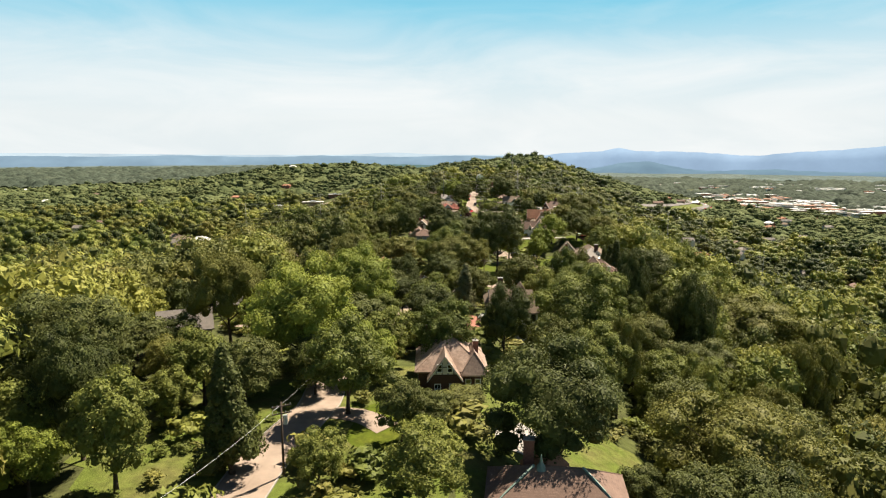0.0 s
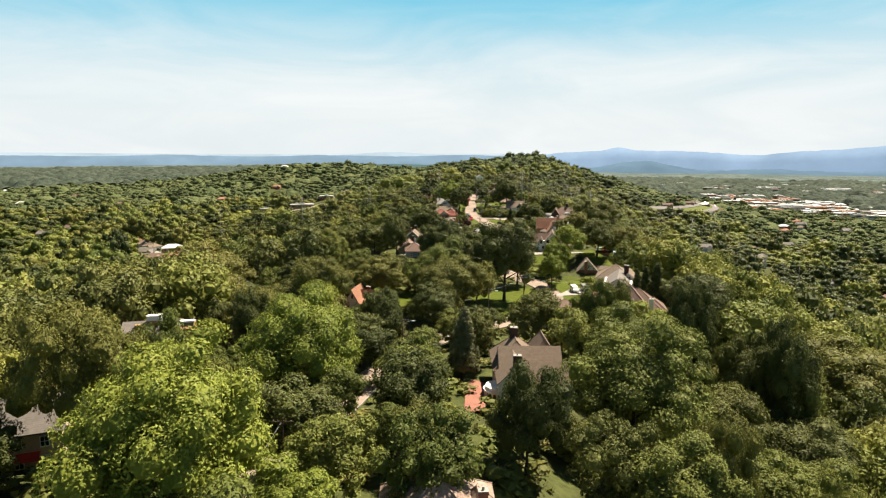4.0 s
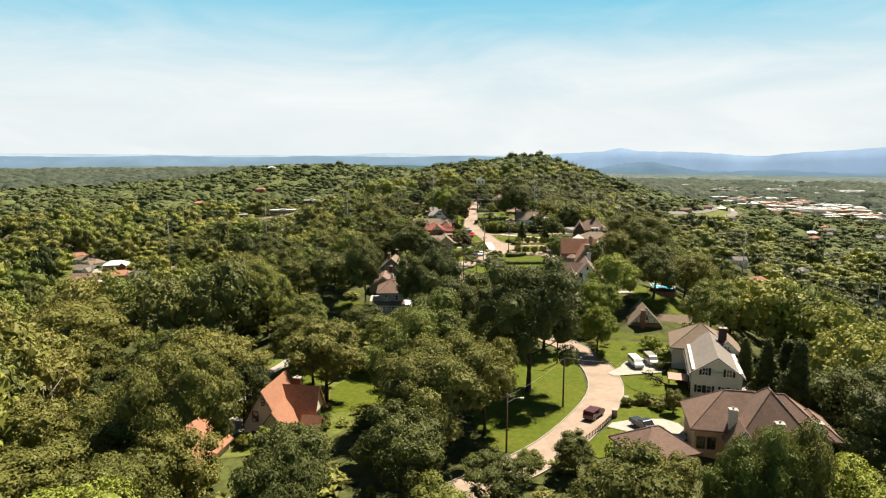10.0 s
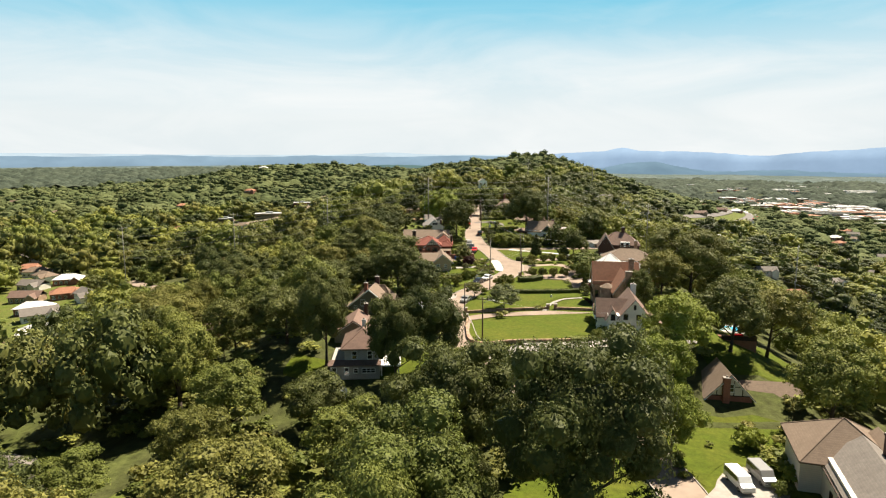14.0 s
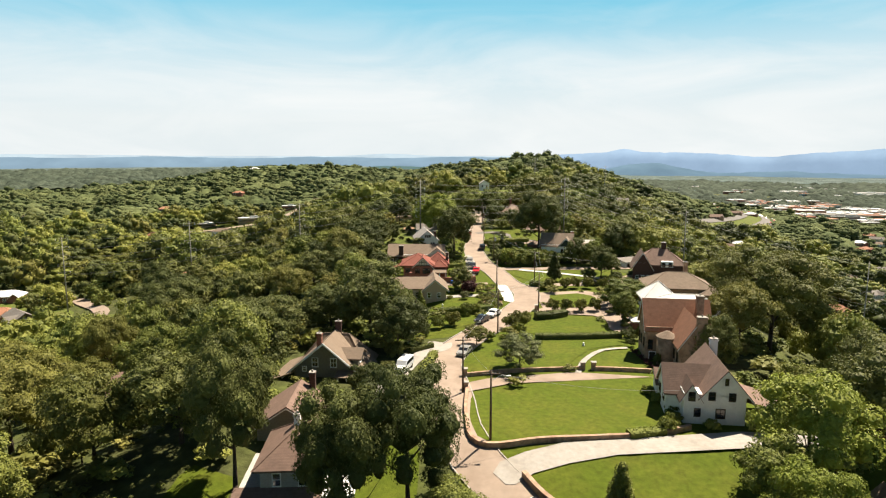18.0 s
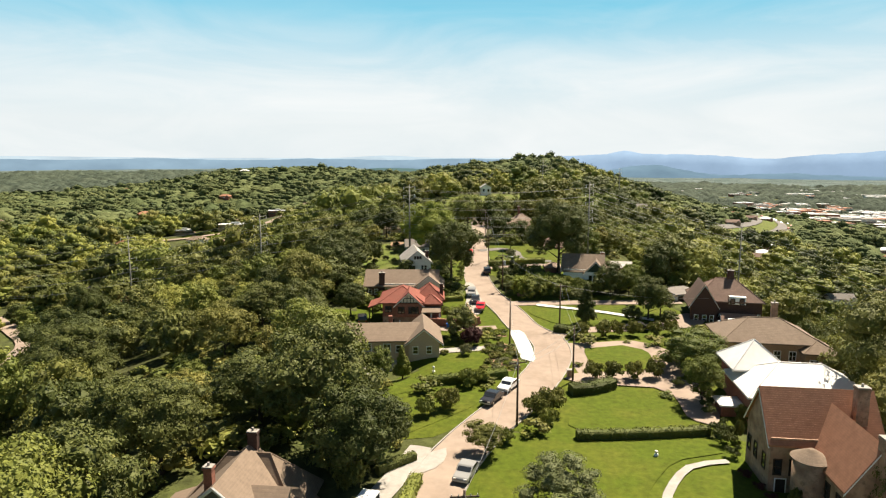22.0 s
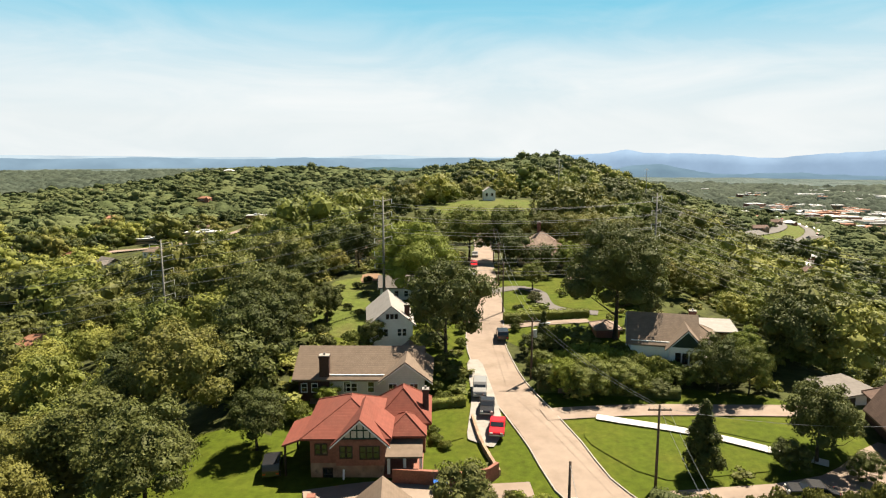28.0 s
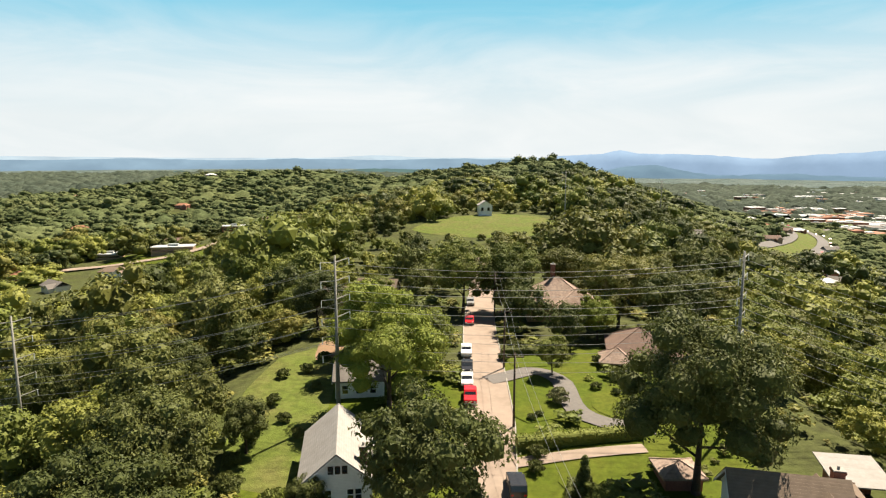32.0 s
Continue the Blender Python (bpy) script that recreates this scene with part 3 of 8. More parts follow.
patch("lawn", [(14, 212), (22.6, 225.5), (28.4, 239), (29.9, 252), (27, 262), (16, 262), (8, 246), (6, 224), (9, 212)], LAWN, 0.08, "mown green lawn shaded by large trees", "lawn")
patch("lawn", [(36.5, 240), (36.8, 247.5), (42, 246.6), (46, 243.5), (45.5, 237), (40, 236)], LAWN, 0.12, "mown green front lawn with two old cannons", "lawn")
patch("lawn", [(37, 253), (38.8, 256.5), (43, 260), (42, 264), (36, 262.5), (36, 257)], LAWN, 0.12, "mown green front lawn", "lawn")
patch("lawn", [(22, 214), (29.5, 222), (30, 216.5), (29, 211), (23, 209)], LAWN, 0.12, "mown green lawn behind a low fence", "lawn")
patch("lawn", [(-30, 226), (-26, 230), (-22, 240), (-20, 256), (-28, 262), (-32, 246), (-37, 240), (-40, 232)], LAWN, 0.06, "green lawn beside a red-roofed cottage", "lawn")
patch("lawn", [(-18, 226), (-8, 230), (-6, 246), (-14, 252), (-20, 240)], LAWN, 0.06, "green lawn under trees", "lawn")
patch("lawn", [(8.6, 297.8), (20, 299), (33.5, 303), (37.5, 308), (37, 318.5), (24, 319.5), (8, 315.5), (7.4, 305)], LAWN, 0.14, "wide mown green lawn", "lawn")
patch("lawn", [(14.8, 291.0), (22.6, 295.0), (32.5, 297.3), (41, 297.5), (43, 290), (34, 284), (22, 281), (17.6, 286)], LAWN, 0.14, "mown green lawn inside a curved drive", "lawn")
patch("lawn", [(8, 324), (24, 325.5), (27.5, 332), (32, 338), (38.6, 339), (38, 343.5), (24, 342), (16, 343), (9, 335)], LAWN, 0.14, "mown green lawn with a hedge", "lawn")
patch("lawn", [(29, 325.2), (38.5, 324.5), (38.5, 334.6), (34, 334.4), (30.5, 330)], LAWN, 0.14, "small mown lawn beside a stone house", "lawn")
patch("lawn", [(21, 345.5), (37, 346.5), (37.5, 356), (34, 360), (27, 359), (22, 352)], LAWN, 0.14, "mown green lawn behind a clipped hedge", "lawn")
patch("driveway", [(26.2, 364.5), (26.6, 382), (31, 382.6), (42, 383), (45.4, 377), (44, 366), (40, 363.4)], ROAD, 0.10, "tan gravel drive round an oval lawn", "drive", keep=False)
patch("lawn", [(29, 366.4), (39.6, 367.6), (41, 377), (38, 380), (29.5, 379)], LAWN, 0.16, "small oval mown lawn edged with shrubs", "lawn")
patch("lawn", [(28, 392.5), (37, 393.5), (44, 395.5), (42, 398.4), (36, 401.8), (29.5, 404.8), (23.4, 406), (22.4, 401)], LAWN, 0.14, "mown green lawn at a street corner", "lawn")
patch("lawn", [(31, 407.0), (40, 403.2), (44.5, 400.4), (46, 404), (42, 407), (34, 407.8)], LAWN, 0.12, "mown lawn beyond a white path", "lawn")
patch("lawn", [(-4, 357), (4, 361), (12, 364), (13, 371), (6, 373), (-2, 370)], LAWN, 0.10, "terraced green front lawn", "lawn")
patch("lawn", [(-2, 343), (3, 347.5), (10, 354), (8, 358), (0, 353), (-4, 348)], LAWN, 0.10, "green front lawn behind a hedge", "lawn")
patch("lawn", [(3.6, 399.4), (8.2, 400), (8.8, 409), (4.2, 409)], LAWN, 0.14, "small terraced lawn above a wall", "lawn")
patch("lawn", [(2.6, 393), (10, 395), (10.6, 399), (3, 398.4)], LAWN, 0.14, "small green lawn above a brick wall", "lawn")
patch("lawn", [(-26, 388), (-13, 386), (-12, 398), (-16, 404), (-26, 404)], LAWN, 0.08, "green back lawn below a brick house", "lawn")
patch("lawn", [(-14, 287), (-5, 284), (1, 287), (1, 298), (-4, 300), (-6, 292)], LAWN, 0.08, "green side lawn under tall trees", "lawn")
patch("lawn", [(-28, 286), (-21, 284), (-20, 292), (-27, 294)], LAWN, 0.06, "small green lawn beside a grey house", "lawn")
patch("lawn", [(17.4, 450.5), (24.4, 451.2), (23.9, 458), (24, 464), (20.8, 466.2), (17.4, 463.5)], LAWN, 0.14, "mown lawn inside a curved drive", "lawn")
patch("lawn", [(20, 435), (30, 436.5), (31, 441), (21, 440)], LAWN, 0.14, "mown lawn with dry patches", "lawn")
patch("lawn", [(18.5, 470), (29, 472), (29, 476), (19, 475.6)], LAWN, 0.12, "small green lawn before a villa", "lawn")
patch("lawn", [(29.6, 452.4), (38, 450), (37, 458), (30, 462), (28.4, 456)], LAWN, 0.12, "strip of lawn beside a drive", "lawn")
patch("meadow", [(-9, 434), (-17, 436), (-20, 450), (-22, 462), (-20, 476), (-14, 482), (-9, 470), (-8, 452)], ROUGH_GRASS, 0.06, "sloping rough grass with scattered bushes", "meadow")
patch("bare_soil", [(-14, 474), (-10, 476), (-10, 486), (-15, 486)], DIRT, 0.10, "bare reddish earth beside a meadow", "soil")
patch("meadow", [(-8, 650), (12, 634), (45, 634), (66, 655), (58, 690), (35, 708), (10, 686)], ROUGH_GRASS, 0.10, "wide sloping green clearing on a hill", "meadow", 5.0)
patch("lawn", [(52, 288), (64, 285), (76, 296), (77, 314), (66, 316), (58, 309), (52, 298)], LAWN, 0.08, "bright green back lawn on a slope", "lawn")
patch("meadow", [(62, 230), (72, 245), (74, 268), (66, 266), (62, 250)], ROUGH_GRASS, 0.06, "bright green grass strip behind a house", "meadow")
patch("lawn", [(-50, 102), (-44, 100), (-43, 108), (-48, 110)], LAWN, 0.06, "green lawn between trees", "lawn")
patch("lawn", [(-50, 74), (-43, 72), (-40, 81), (-46, 85)], ROUGH_GRASS, 0.06, "rough grass under trees", "lawn")
patch("lawn", [(-15, 80), (-8, 77), (-4, 84), (-6, 96), (-13, 92)], LAWN, 0.06, "green lawn beside a drive", "lawn")
patch("meadow", [(20, 78), (32, 84), (34, 104), (24, 104), (18, 90)], ROUGH_GRASS, 0.06, "overgrown bright green grass below the crest", "meadow")
patch("lawn", [(36, 268), (46, 266), (52, 274), (42, 276)], LAWN, 0.06, "green garden lawn", "lawn")
patch("meadow", [(-150, 430), (-110, 425), (-100, 450), (-130, 470), (-160, 455)], ROUGH_GRASS, 0.2, "green field among woods in the valley", "meadow", 4.0)
patch("meadow", [(-262, 520), (-250, 560), (-205, 530), (-150, 480), (-132, 380), (-150, 352), (-190, 400)], ROUGH_GRASS, 0.25, "grassy gardens between valley houses", "meadow", 4.0, keep=False)
patch("meadow", [(-216, 770), (-150, 760), (-130, 790), (-150, 830), (-215, 815)], LAWN, 0.25, "school lawn among woods", "meadow", 5.0, keep=False)
ribbon("valley_street", [(-128, 440), (-138, 473), (-160, 500), (-190, 530)], 6, ROAD, 0.6, "pale valley street between houses", "road", 3, step=8)
FWY = [(236, 840), (262, 872), (330, 955), (384, 1045), (420, 1130), (438, 1220), (428, 1300), (440, 1420), (500, 1560)]
ribbon("motorway", FWY, 10, ASPHALT, 1.2, "pale motorway curving through woods", "road", 3, step=12)
ribbon("motorway", [(x + 24, y - 13) for x, y in FWY], 10, ASPHALT, 1.2, "pale motorway carriageway", "road", 3, step=12)
ribbon("verge", [(x + 12, y - 6.5) for x, y in FWY], 16, ROUGH_GRASS, 0.8, "green strip between motorway carriageways", "verge", 3, step=12)
ribbon("valley_street", [(-250, 760), (-190, 775), (-160, 800), (-150, 850), (-155, 930)], 9, ROAD, 1.0, "pale valley street", "road", 3, step=10)


# ---- houses ----
WINDOWS = {}


def window(h, side, u, wall, z, w=0.9, t=1.4, trim=None, shutters=None, name="window"):
    """A window in a wall of house h: side s, n, e or w; u along the wall, wall its plane, z the sill."""
    trim = trim or TRIM
    key = (round(w, 2), round(t, 2), trim.name, shutters.name if shutters else "")
    if key not in WINDOWS:
        a, b = w / 2, 0.09
        v = []
        for y in (-0.08, 0.05):
            v += [(-a - b, y, -0.13), (a + b, y, -0.13), (a + b, y, t + b), (-a - b, y, t + b), (-a, y, 0), (a, y, 0), (a, y, t), (-a, y, t)]
        f = Geo().add(v, [q for i in range(4) for k in [(i + 1) % 4] for q in ((i, k, k + 4, i + 4), (i + 8, i + 12, k + 12, k + 8), (i, i + 8, k + 8, k), (i + 4, k + 4, k + 12, i + 12))])
        m = t / 2
        if w > 0.8:
            c = Geo().extrude([(-a, m - 0.03), (-0.03, m - 0.03), (-0.03, 0), (0.03, 0), (0.03, m - 0.03), (a, m - 0.03), (a, m + 0.03), (0.03, m + 0.03), (0.03, t), (-0.03, t), (-0.03, m + 0.03), (-a, m + 0.03)], -0.05, -0.015, "y")
        else:
            c = Geo().box(-a, a, -0.05, -0.015, m - 0.03, m + 0.03)
        p = Geo().box(-a, a, -0.02, 0.03, 0, t)
        s = None
        if shutters:
            s = Geo().box(-a - b - 0.42, -a - b - 0.02, -0.06, 0.03, -0.02, t + 0.05)
            s2 = Geo().box(a + b + 0.02, a + b + 0.42, -0.06, 0.03, -0.02, t + 0.05)
            s = (s.mesh("shutter", shutters), s2.mesh("shutter", shutters))
        WINDOWS[key] = (f.mesh("window", trim), p.mesh("pane", GLASS), s, c.mesh("glazing_bar", trim))
    fm, pm, s, cm_ = WINDOWS[key]
    at = {"s": (u, wall, z), "n": (u, wall, z), "e": (wall, u, z), "w": (wall, u, z)}[side]
    rz = {"s": 0, "e": 90, "n": 180, "w": -90}[side]
    ob = part("window", fm, None, h, at=at, rz=rz)
    part("pane", pm, None, ob, "dark reflecting glass")
    part("glazing_bar", cm_, None, ob)
    if s:
        for q in s:
            part("shutter", q, None, ob, "dark shutter")
    return ob


def walls(h, mat, x0, x1, y0, y1, z0, z1, label="", name="wall"):
    return part(name, Geo().box(x0, x1, y0, y1, z0, z1), mat, h, label)


def gable(h, mat, x0, x1, y0, y1, z, rise, axis="x", over=0.45, wallmat=None, label="", ends=(1, 1)):
    """A pitched roof whose ridge runs along the axis, with its gable walls."""
    a0, a1, b0, b1 = (x0, x1, y0, y1) if axis == "x" else (y0, y1, x0, x1)
    mid, half = (b0 + b1) / 2, (b1 - b0) / 2
    sl, th = rise / half, 0.22
    prof = [(b0 - over, z - over * sl), (mid, z + rise), (b1 + over, z - over * sl), (b1 + over, z - over * sl - th), (mid, z + rise - th), (b0 - over, z - over * sl - th)]
    part("roof", Geo().extrude(prof, a0 - over * ends[0], a1 + over * ends[1], axis), mat, h, label)
    part("fascia", Geo().extrude([(b0 - over - 0.04, z - over * sl - th - 0.14), (mid, z + rise - th - 0.16), (b1 + over + 0.04, z - over * sl - th - 0.14), (b1 + over + 0.04, z - over * sl - th + 0.02), (mid, z + rise - th + 0.02), (b0 - over - 0.04, z - over * sl - th + 0.02)], a0 - over * ends[0] - 0.05, a0 - over * ends[0] + 0.05, axis), TRIM, h)
    if wallmat:
        part("gable_wall", Geo().extrude([(b0, z - 0.01), (b1, z - 0.01), (b1, z - 0.005), (mid, z + rise - th - 0.02), (b0, z - 0.005)], a0, a1, axis), wallmat, h)


def hip(h, mat, x0, x1, y0, y1, z, rise, over=0.5, label="", run=None):
    """A hipped roof."""
    x0, x1, y0, y1 = x0 - over, x1 + over, y0 - over, y1 + over
    w, d = x1 - x0, y1 - y0
    run = run or min(w, d) / 2
    if w >= d:
        r0, r1 = (x0 + run, (y0 + y1) / 2, z + rise), (x1 - run + 0.001, (y0 + y1) / 2, z + rise)
    else:
        r0, r1 = ((x0 + x1) / 2, y0 + run, z + rise), ((x0 + x1) / 2, y1 - run + 0.001, z + rise)
    e, th = z - 0.05, 0.22
    v = [(x0, y0, e), (x1, y0, e), (x1, y1, e), (x0, y1, e), (x0, y0, e - th), (x1, y0, e - th), (x1, y1, e - th), (x0, y1, e - th), r0, r1]
    if w >= d:
        f = [(0, 1, 9, 8), (1, 2, 9), (2, 3, 8, 9), (3, 0, 8)]
    else:
        f = [(0, 1, 8), (1, 2, 9, 8), (2, 3, 9), (3, 0, 8, 9)]
    f += [(4, 5, 1, 0), (5, 6, 2, 1), (6, 7, 3, 2), (7, 4, 0, 3), (7, 6, 5, 4)]
    part("roof", Geo().add(v, f), mat, h, label)
    for a, b in ((v[0], r0), (v[3], r0 if w >= d else r1), (v[1], r1 if w >= d else r0), (v[2], r1), (r0, r1)):
        if (Vector(a) - Vector(b)).length > 0.1:
            part("ridge_cap", Geo().tube(a, b, 0.09, 0.09, 5), mat, h)


def chimney(h, x, y, z0, z1, mat, w=0.9, d=0.7):
    c = part("chimney", Geo().box(x - w / 2, x + w / 2, y - d / 2, y + d / 2, z0, z1).box(x - w / 2 - 0.08, x + w / 2 + 0.08, y - d / 2 - 0.08, y + d / 2 + 0.08, z1 - 0.25, z1 - 0.05), mat, h)
    part("chimney_cap", Geo().box(x - w / 2 - 0.05, x + w / 2 + 0.05, y - d / 2 - 0.05, y + d / 2 + 0.05, z1, z1 + 0.09).tube((x, y, z1 + 0.08), (x, y, z1 + 0.4), 0.14, 0.12, 8), DRIVE, c)


def porch(h, x0, x1, y0, y1, z0, z1, roofmat, posts=4, mat=None, slope=0.5):
    part("porch_roof", Geo().extrude([(y0 - 0.3, z1), (y1, z1 + slope), (y1, z1 + slope + 0.18), (y0 - 0.3, z1 + 0.18)], x0 - 0.3, x1 + 0.3, "x"), roofmat, h)
    part("porch_floor", Geo().box(x0, x1, y0, y1, z0 - 1.2, z0), mat or STONE, h)
    for k in range(posts):
        x = x0 + 0.15 + (x1 - x0 - 0.3) * k / (posts - 1)
        part("porch_post", Geo().box(x - 0.09, x + 0.09, y0 + 0.05, y0 + 0.23, z0, z1 + 0.02), TRIM, h)
    r = Geo().box(x0, x1, y0 + 0.1, y0 + 0.16, z0 + 0.85, z0 + 0.92)
    n = int((x1 - x0) / 0.35)
    for k in range(n):
        x = x0 + (k + 0.5) * (x1 - x0) / n
        r.box(x - 0.02, x + 0.02, y0 + 0.11, y0 + 0.15, z0 + 0.05, z0 + 0.86)
    part("railing", r, TRIM, h)


def door(h, side, u, wall, z, mat=None, w=1.0, t=2.05):
    at = {"s": (u, wall, z), "n": (u, wall, z), "e": (wall, u, z), "w": (wall, u, z)}[side]
    rz = {"s": 0, "e": 90, "n": 180, "w": -90}[side]
    a = w / 2
    d = part("door", Geo().box(-a, a, -0.05, 0.04, 0, t).box(-a + 0.15, -0.06, -0.075, -0.05, 0.2, 0.9).box(0.06, a - 0.15, -0.075, -0.05, 0.2, 0.9), mat or TIMBER, h, at=at, rz=rz)
    part("door_frame", Geo().box(-a - 0.1, -a, -0.08, 0.04, 0, t + 0.1).box(a, a + 0.1, -0.08, 0.04, 0, t + 0.1).box(-a, a, -0.08, 0.04, t, t + 0.1), TRIM, d)


def timbers(h, x0, x1, y, z0, rise, n=5, mat=None):
    """Dark half-timbering on a south gable."""
    t, half, mid = Geo(), (x1 - x0) / 2, (x0 + x1) / 2
    t.box(x0, x1, y - 0.05, y + 0.02, z0, z0 + 0.16)
    for k in range(1, n):
        x = x0 + (x1 - x0) * k / n
        t.box(x - 0.07, x + 0.07, y - 0.05, y + 0.02, z0, z0 + rise * (1 - abs(x - mid) / half) - 0.3)
    w = half * 0.5
    t.box(mid - w, mid + w, y - 0.045, y + 0.02, z0 + rise * 0.42, z0 + rise * 0.42 + 0.13)
    part("timber_frame", t, mat or TIMBER, h)


def house(x, y, rz, label, r=9.0, z=None, dz=0.0, category="house"):
    KEEP.append((x, y, r))
    return thing("house", x, y, (g(x, y) if z is None else z) + dz, rz, label, category)


# brick house with clay tile hips and a half-timbered front gable
h = house(-0.4, 106, 2, "brick house with mottled clay-tile hip roofs and pale ridges", 10)
walls(h, DARKBRICK, -5.4, 5.4, -5.5, 6, -2, 3.6)
hip(h, R_PINK, -5.4, 5.4, -5.5, 6, 3.6, 4.6, 0.6)
gable(h, R_PINK, -3.4, 1.4, -7.4, 0, 3.4, 3.4, "y", 0.5, STUCCO, ends=(1, 0))
walls(h, DARKBRICK, -3.4, 1.4, -7.4, -5.4, -2, 3.4)
timbers(h, -3.4, 1.4, -7.42, 3.4, 3.2)
hip(h, R_PINK, 2.0, 5.9, -6.4, 3, 3.2, 3.2, 0.5)
for u in (-1.9, -0.2):
    window(h, "s", u, -7.42, 4.0, 0.7, 1.2)
for u in (-2.2, 0.2):
    window(h, "s", u, -7.42, 0.4, 0.9, 1.5)
for u in (2.9, 4.5):
    window(h, "s", u, -5.52, 0.6, 0.8, 1.4)
for u in (-3, 0, 3):
    window(h, "w", u, -5.42, 0.6, 0.9, 1.4)
chimney(h, -3.7, 4.5, 3.0, 8.6, BRICK)
chimney(h, 4.3, -2.0, 2.0, 7.6, BRICK)

# low roofs with a copper ornament in the foreground of the start
h = house(12, 69, -6, "large house with dark red-brown tile roof and green copper finial", 11, dz=0.5)
walls(h, BRICK, -7.5, 8, -4.5, 5, -4, 3.5)
hip(h, R_BROWN, -7.5, 8, -4.5, 5, 3.5, 3.3, 0.6)
gable(h, R_RUST, -3.6, 2.0, 2, 8.6, 3.2, 2.6, "y", 0.4, BRICK)
part("finial", Geo().tube((-1.6, 0.2, 6.4), (-1.6, 0.2, 7.3), 0.75, 0.2, 8).tube((-1.6, 0.2, 7.3), (-1.6, 0.2, 8.2), 0.2, 0.05, 8), COPPER, h, "green copper finial")
for a, b in (((-7.6, -4.6, 3.6), (-2.4, 0.2, 6.9)), ((8.0, -4.6, 3.6), (3.2, 0.2, 6.9))):
    part("hip_flashing", Geo().tube(a, b, 0.16, 0.16, 5), COPPER, h, "green copper ridge flashing")
chimney(h, -3.0, 3.4, 2, 8.6, BRICK, 1.3, 1.0)
chimney(h, -1.2, 5.6, 2, 7.2, TANBRICK, 1.0, 0.9)
for u in (-5.5, -3, 3, 5.5):
    window(h, "s", u, -4.52, 1, 0.9, 1.5)

# white painted brick house with stacked brown hip roofs
h = house(15.2, 158, 0, "white painted brick house with brown shingle hip roofs and curved porch", 11, z=-6.6)
walls(h, WHITE, -6.4, 5.6, -8.4, 6, -2, 5.6)
walls(h, WHITE, -6.4, -0.2, -8.9, -8.3, -2, 5.6)
gable(h, R_TAN, -6.4, -0.2, -8.9, 3, 5.6, 3.0, "y", 0.25, WHITE, ends=(0.3, 0))
gable(h, R_TAN, -3.0, 5.6, -8.4, -2.4, 5.6, 2.7, "x", 0.35, WHITE, ends=(0, 1))
gable(h, R_TAN, -5.6, 5.0, -3.5, 4.5, 5.7, 3.4, "x", 0.3, WHITE)
hip(h, R_TAN, -6.5, 1.5, -2.6, 9, 5.6, 4.2, 0.4)
hip(h, R_TAN, 0.4, 5.6, 2, 12, 5.0, 4.4, 0.4)
walls(h, WHITE, 0.4, 5.4, 2, 11.6, -2, 5.0)
chimney(h, -3.3, -8.3, 4, 10.2, DARKBRICK, 1.3, 1.0)
chimney(h, -2.6, 5.0, 5, 11.2, DARKBRICK, 1.3, 1.2)
for u in (-5.2, -1.6):
    for z in (0.6, 3.2):
        window(h, "s", u, -8.92, z, 0.9, 1.4)
for u in (0.9, 2.7, 4.5):
    for z in (0.6, 3.2):
        window(h, "s", u, -8.42, z, 1.0, 1.6, GREENTRIM)
rp = Geo()
n = 14
rp.extrude([(-6.4 - 2.3 * math.sin(math.pi * k / n), -4.6 + 2.6 * math.cos(math.pi * k / n)) for k in range(n + 1)], 2.9, 3.15, "z")
part("curved_porch_roof", rp, TRIM, h, "white half-round porch roof")
rp = Geo()
rp.extrude([(-6.4 - 1.9 * math.sin(math.pi * k / n), -4.6 + 2.2 * math.cos(math.pi * k / n)) for k in range(n + 1)], 3.15, 3.7, "z")
part("parapet", rp, TRIM, h)
for k in (3, 6, 9, 12):
    x, y = -6.4 - 2.0 * math.sin(math.pi * k / n), -4.6 + 2.3 * math.cos(math.pi * k / n)
    part("porch_column", Geo().tube((x, y, -0.6), (x, y, 2.95), 0.16, 0.14, 10), TRIM, h)

# modern timber house with slanted roofs and white chimney caps
h = house(-55, 170, 16, "modern orange timber house with slanted grey-brown roof", 12, z=-7.4)
walls(h, WOODWALL, -9, 4, -4, 5, -3, 4.6)
part("roof", Geo().extrude([(-5.4, 4.2), (5.2, 9.9), (5.2, 10.15), (-5.4, 4.45)], -9.4, 2.2, "x"), R_GREY, h)
part("side_wall", Geo().extrude([(-5.2, 2.6), (5.0, 2.6), (5.0, 9.8), (1.0, 10.6), (-0.6, 9.4), (-0.8, 5.6), (-5.2, 3.6)], 2.2, 4.6, "x"), WOODWALL, h)
part("parapet_cap", Geo().box(2.0, 4.8, 0.2, 1.6, 10.4, 10.75), TRIM, h, "white parapet cap")
part("parapet_cap", Geo().box(-4.6, -1.8, 3.6, 5.2, 10.4, 11.4), TRIM, h, "white parapet cap")
part("chimney", Geo().box(-4.4, -2.0, 3.8, 5.0, 8, 11.2).box(-6.8, -4.8, 3.0, 4.2, 8, 9.8), WOODWALL, h)
part("roof", Geo().extrude([(-7.0, 1.6), (-3.4, 4.4), (-3.4, 4.6), (-7.0, 1.8)], 0.4, 4.8, "x"), R_GREY, h, "lower slanted roof")
part("balcony", Geo().box(3.0, 4.7, -6.6, -3.8, -0.6, -0.4).box(4.6, 4.7, -6.6, -3.8, 0.4, 0.5), TRIM, h)
for u in (-3, -5.5, -8):
    window(h, "s", u, -4.02, 1.4, 1.4, 1.8, TIMBER)
for z in (-1.2, 1.6):
    window(h, "e", -5.0, 4.62, z, 1.8, 1.9, TIMBER)
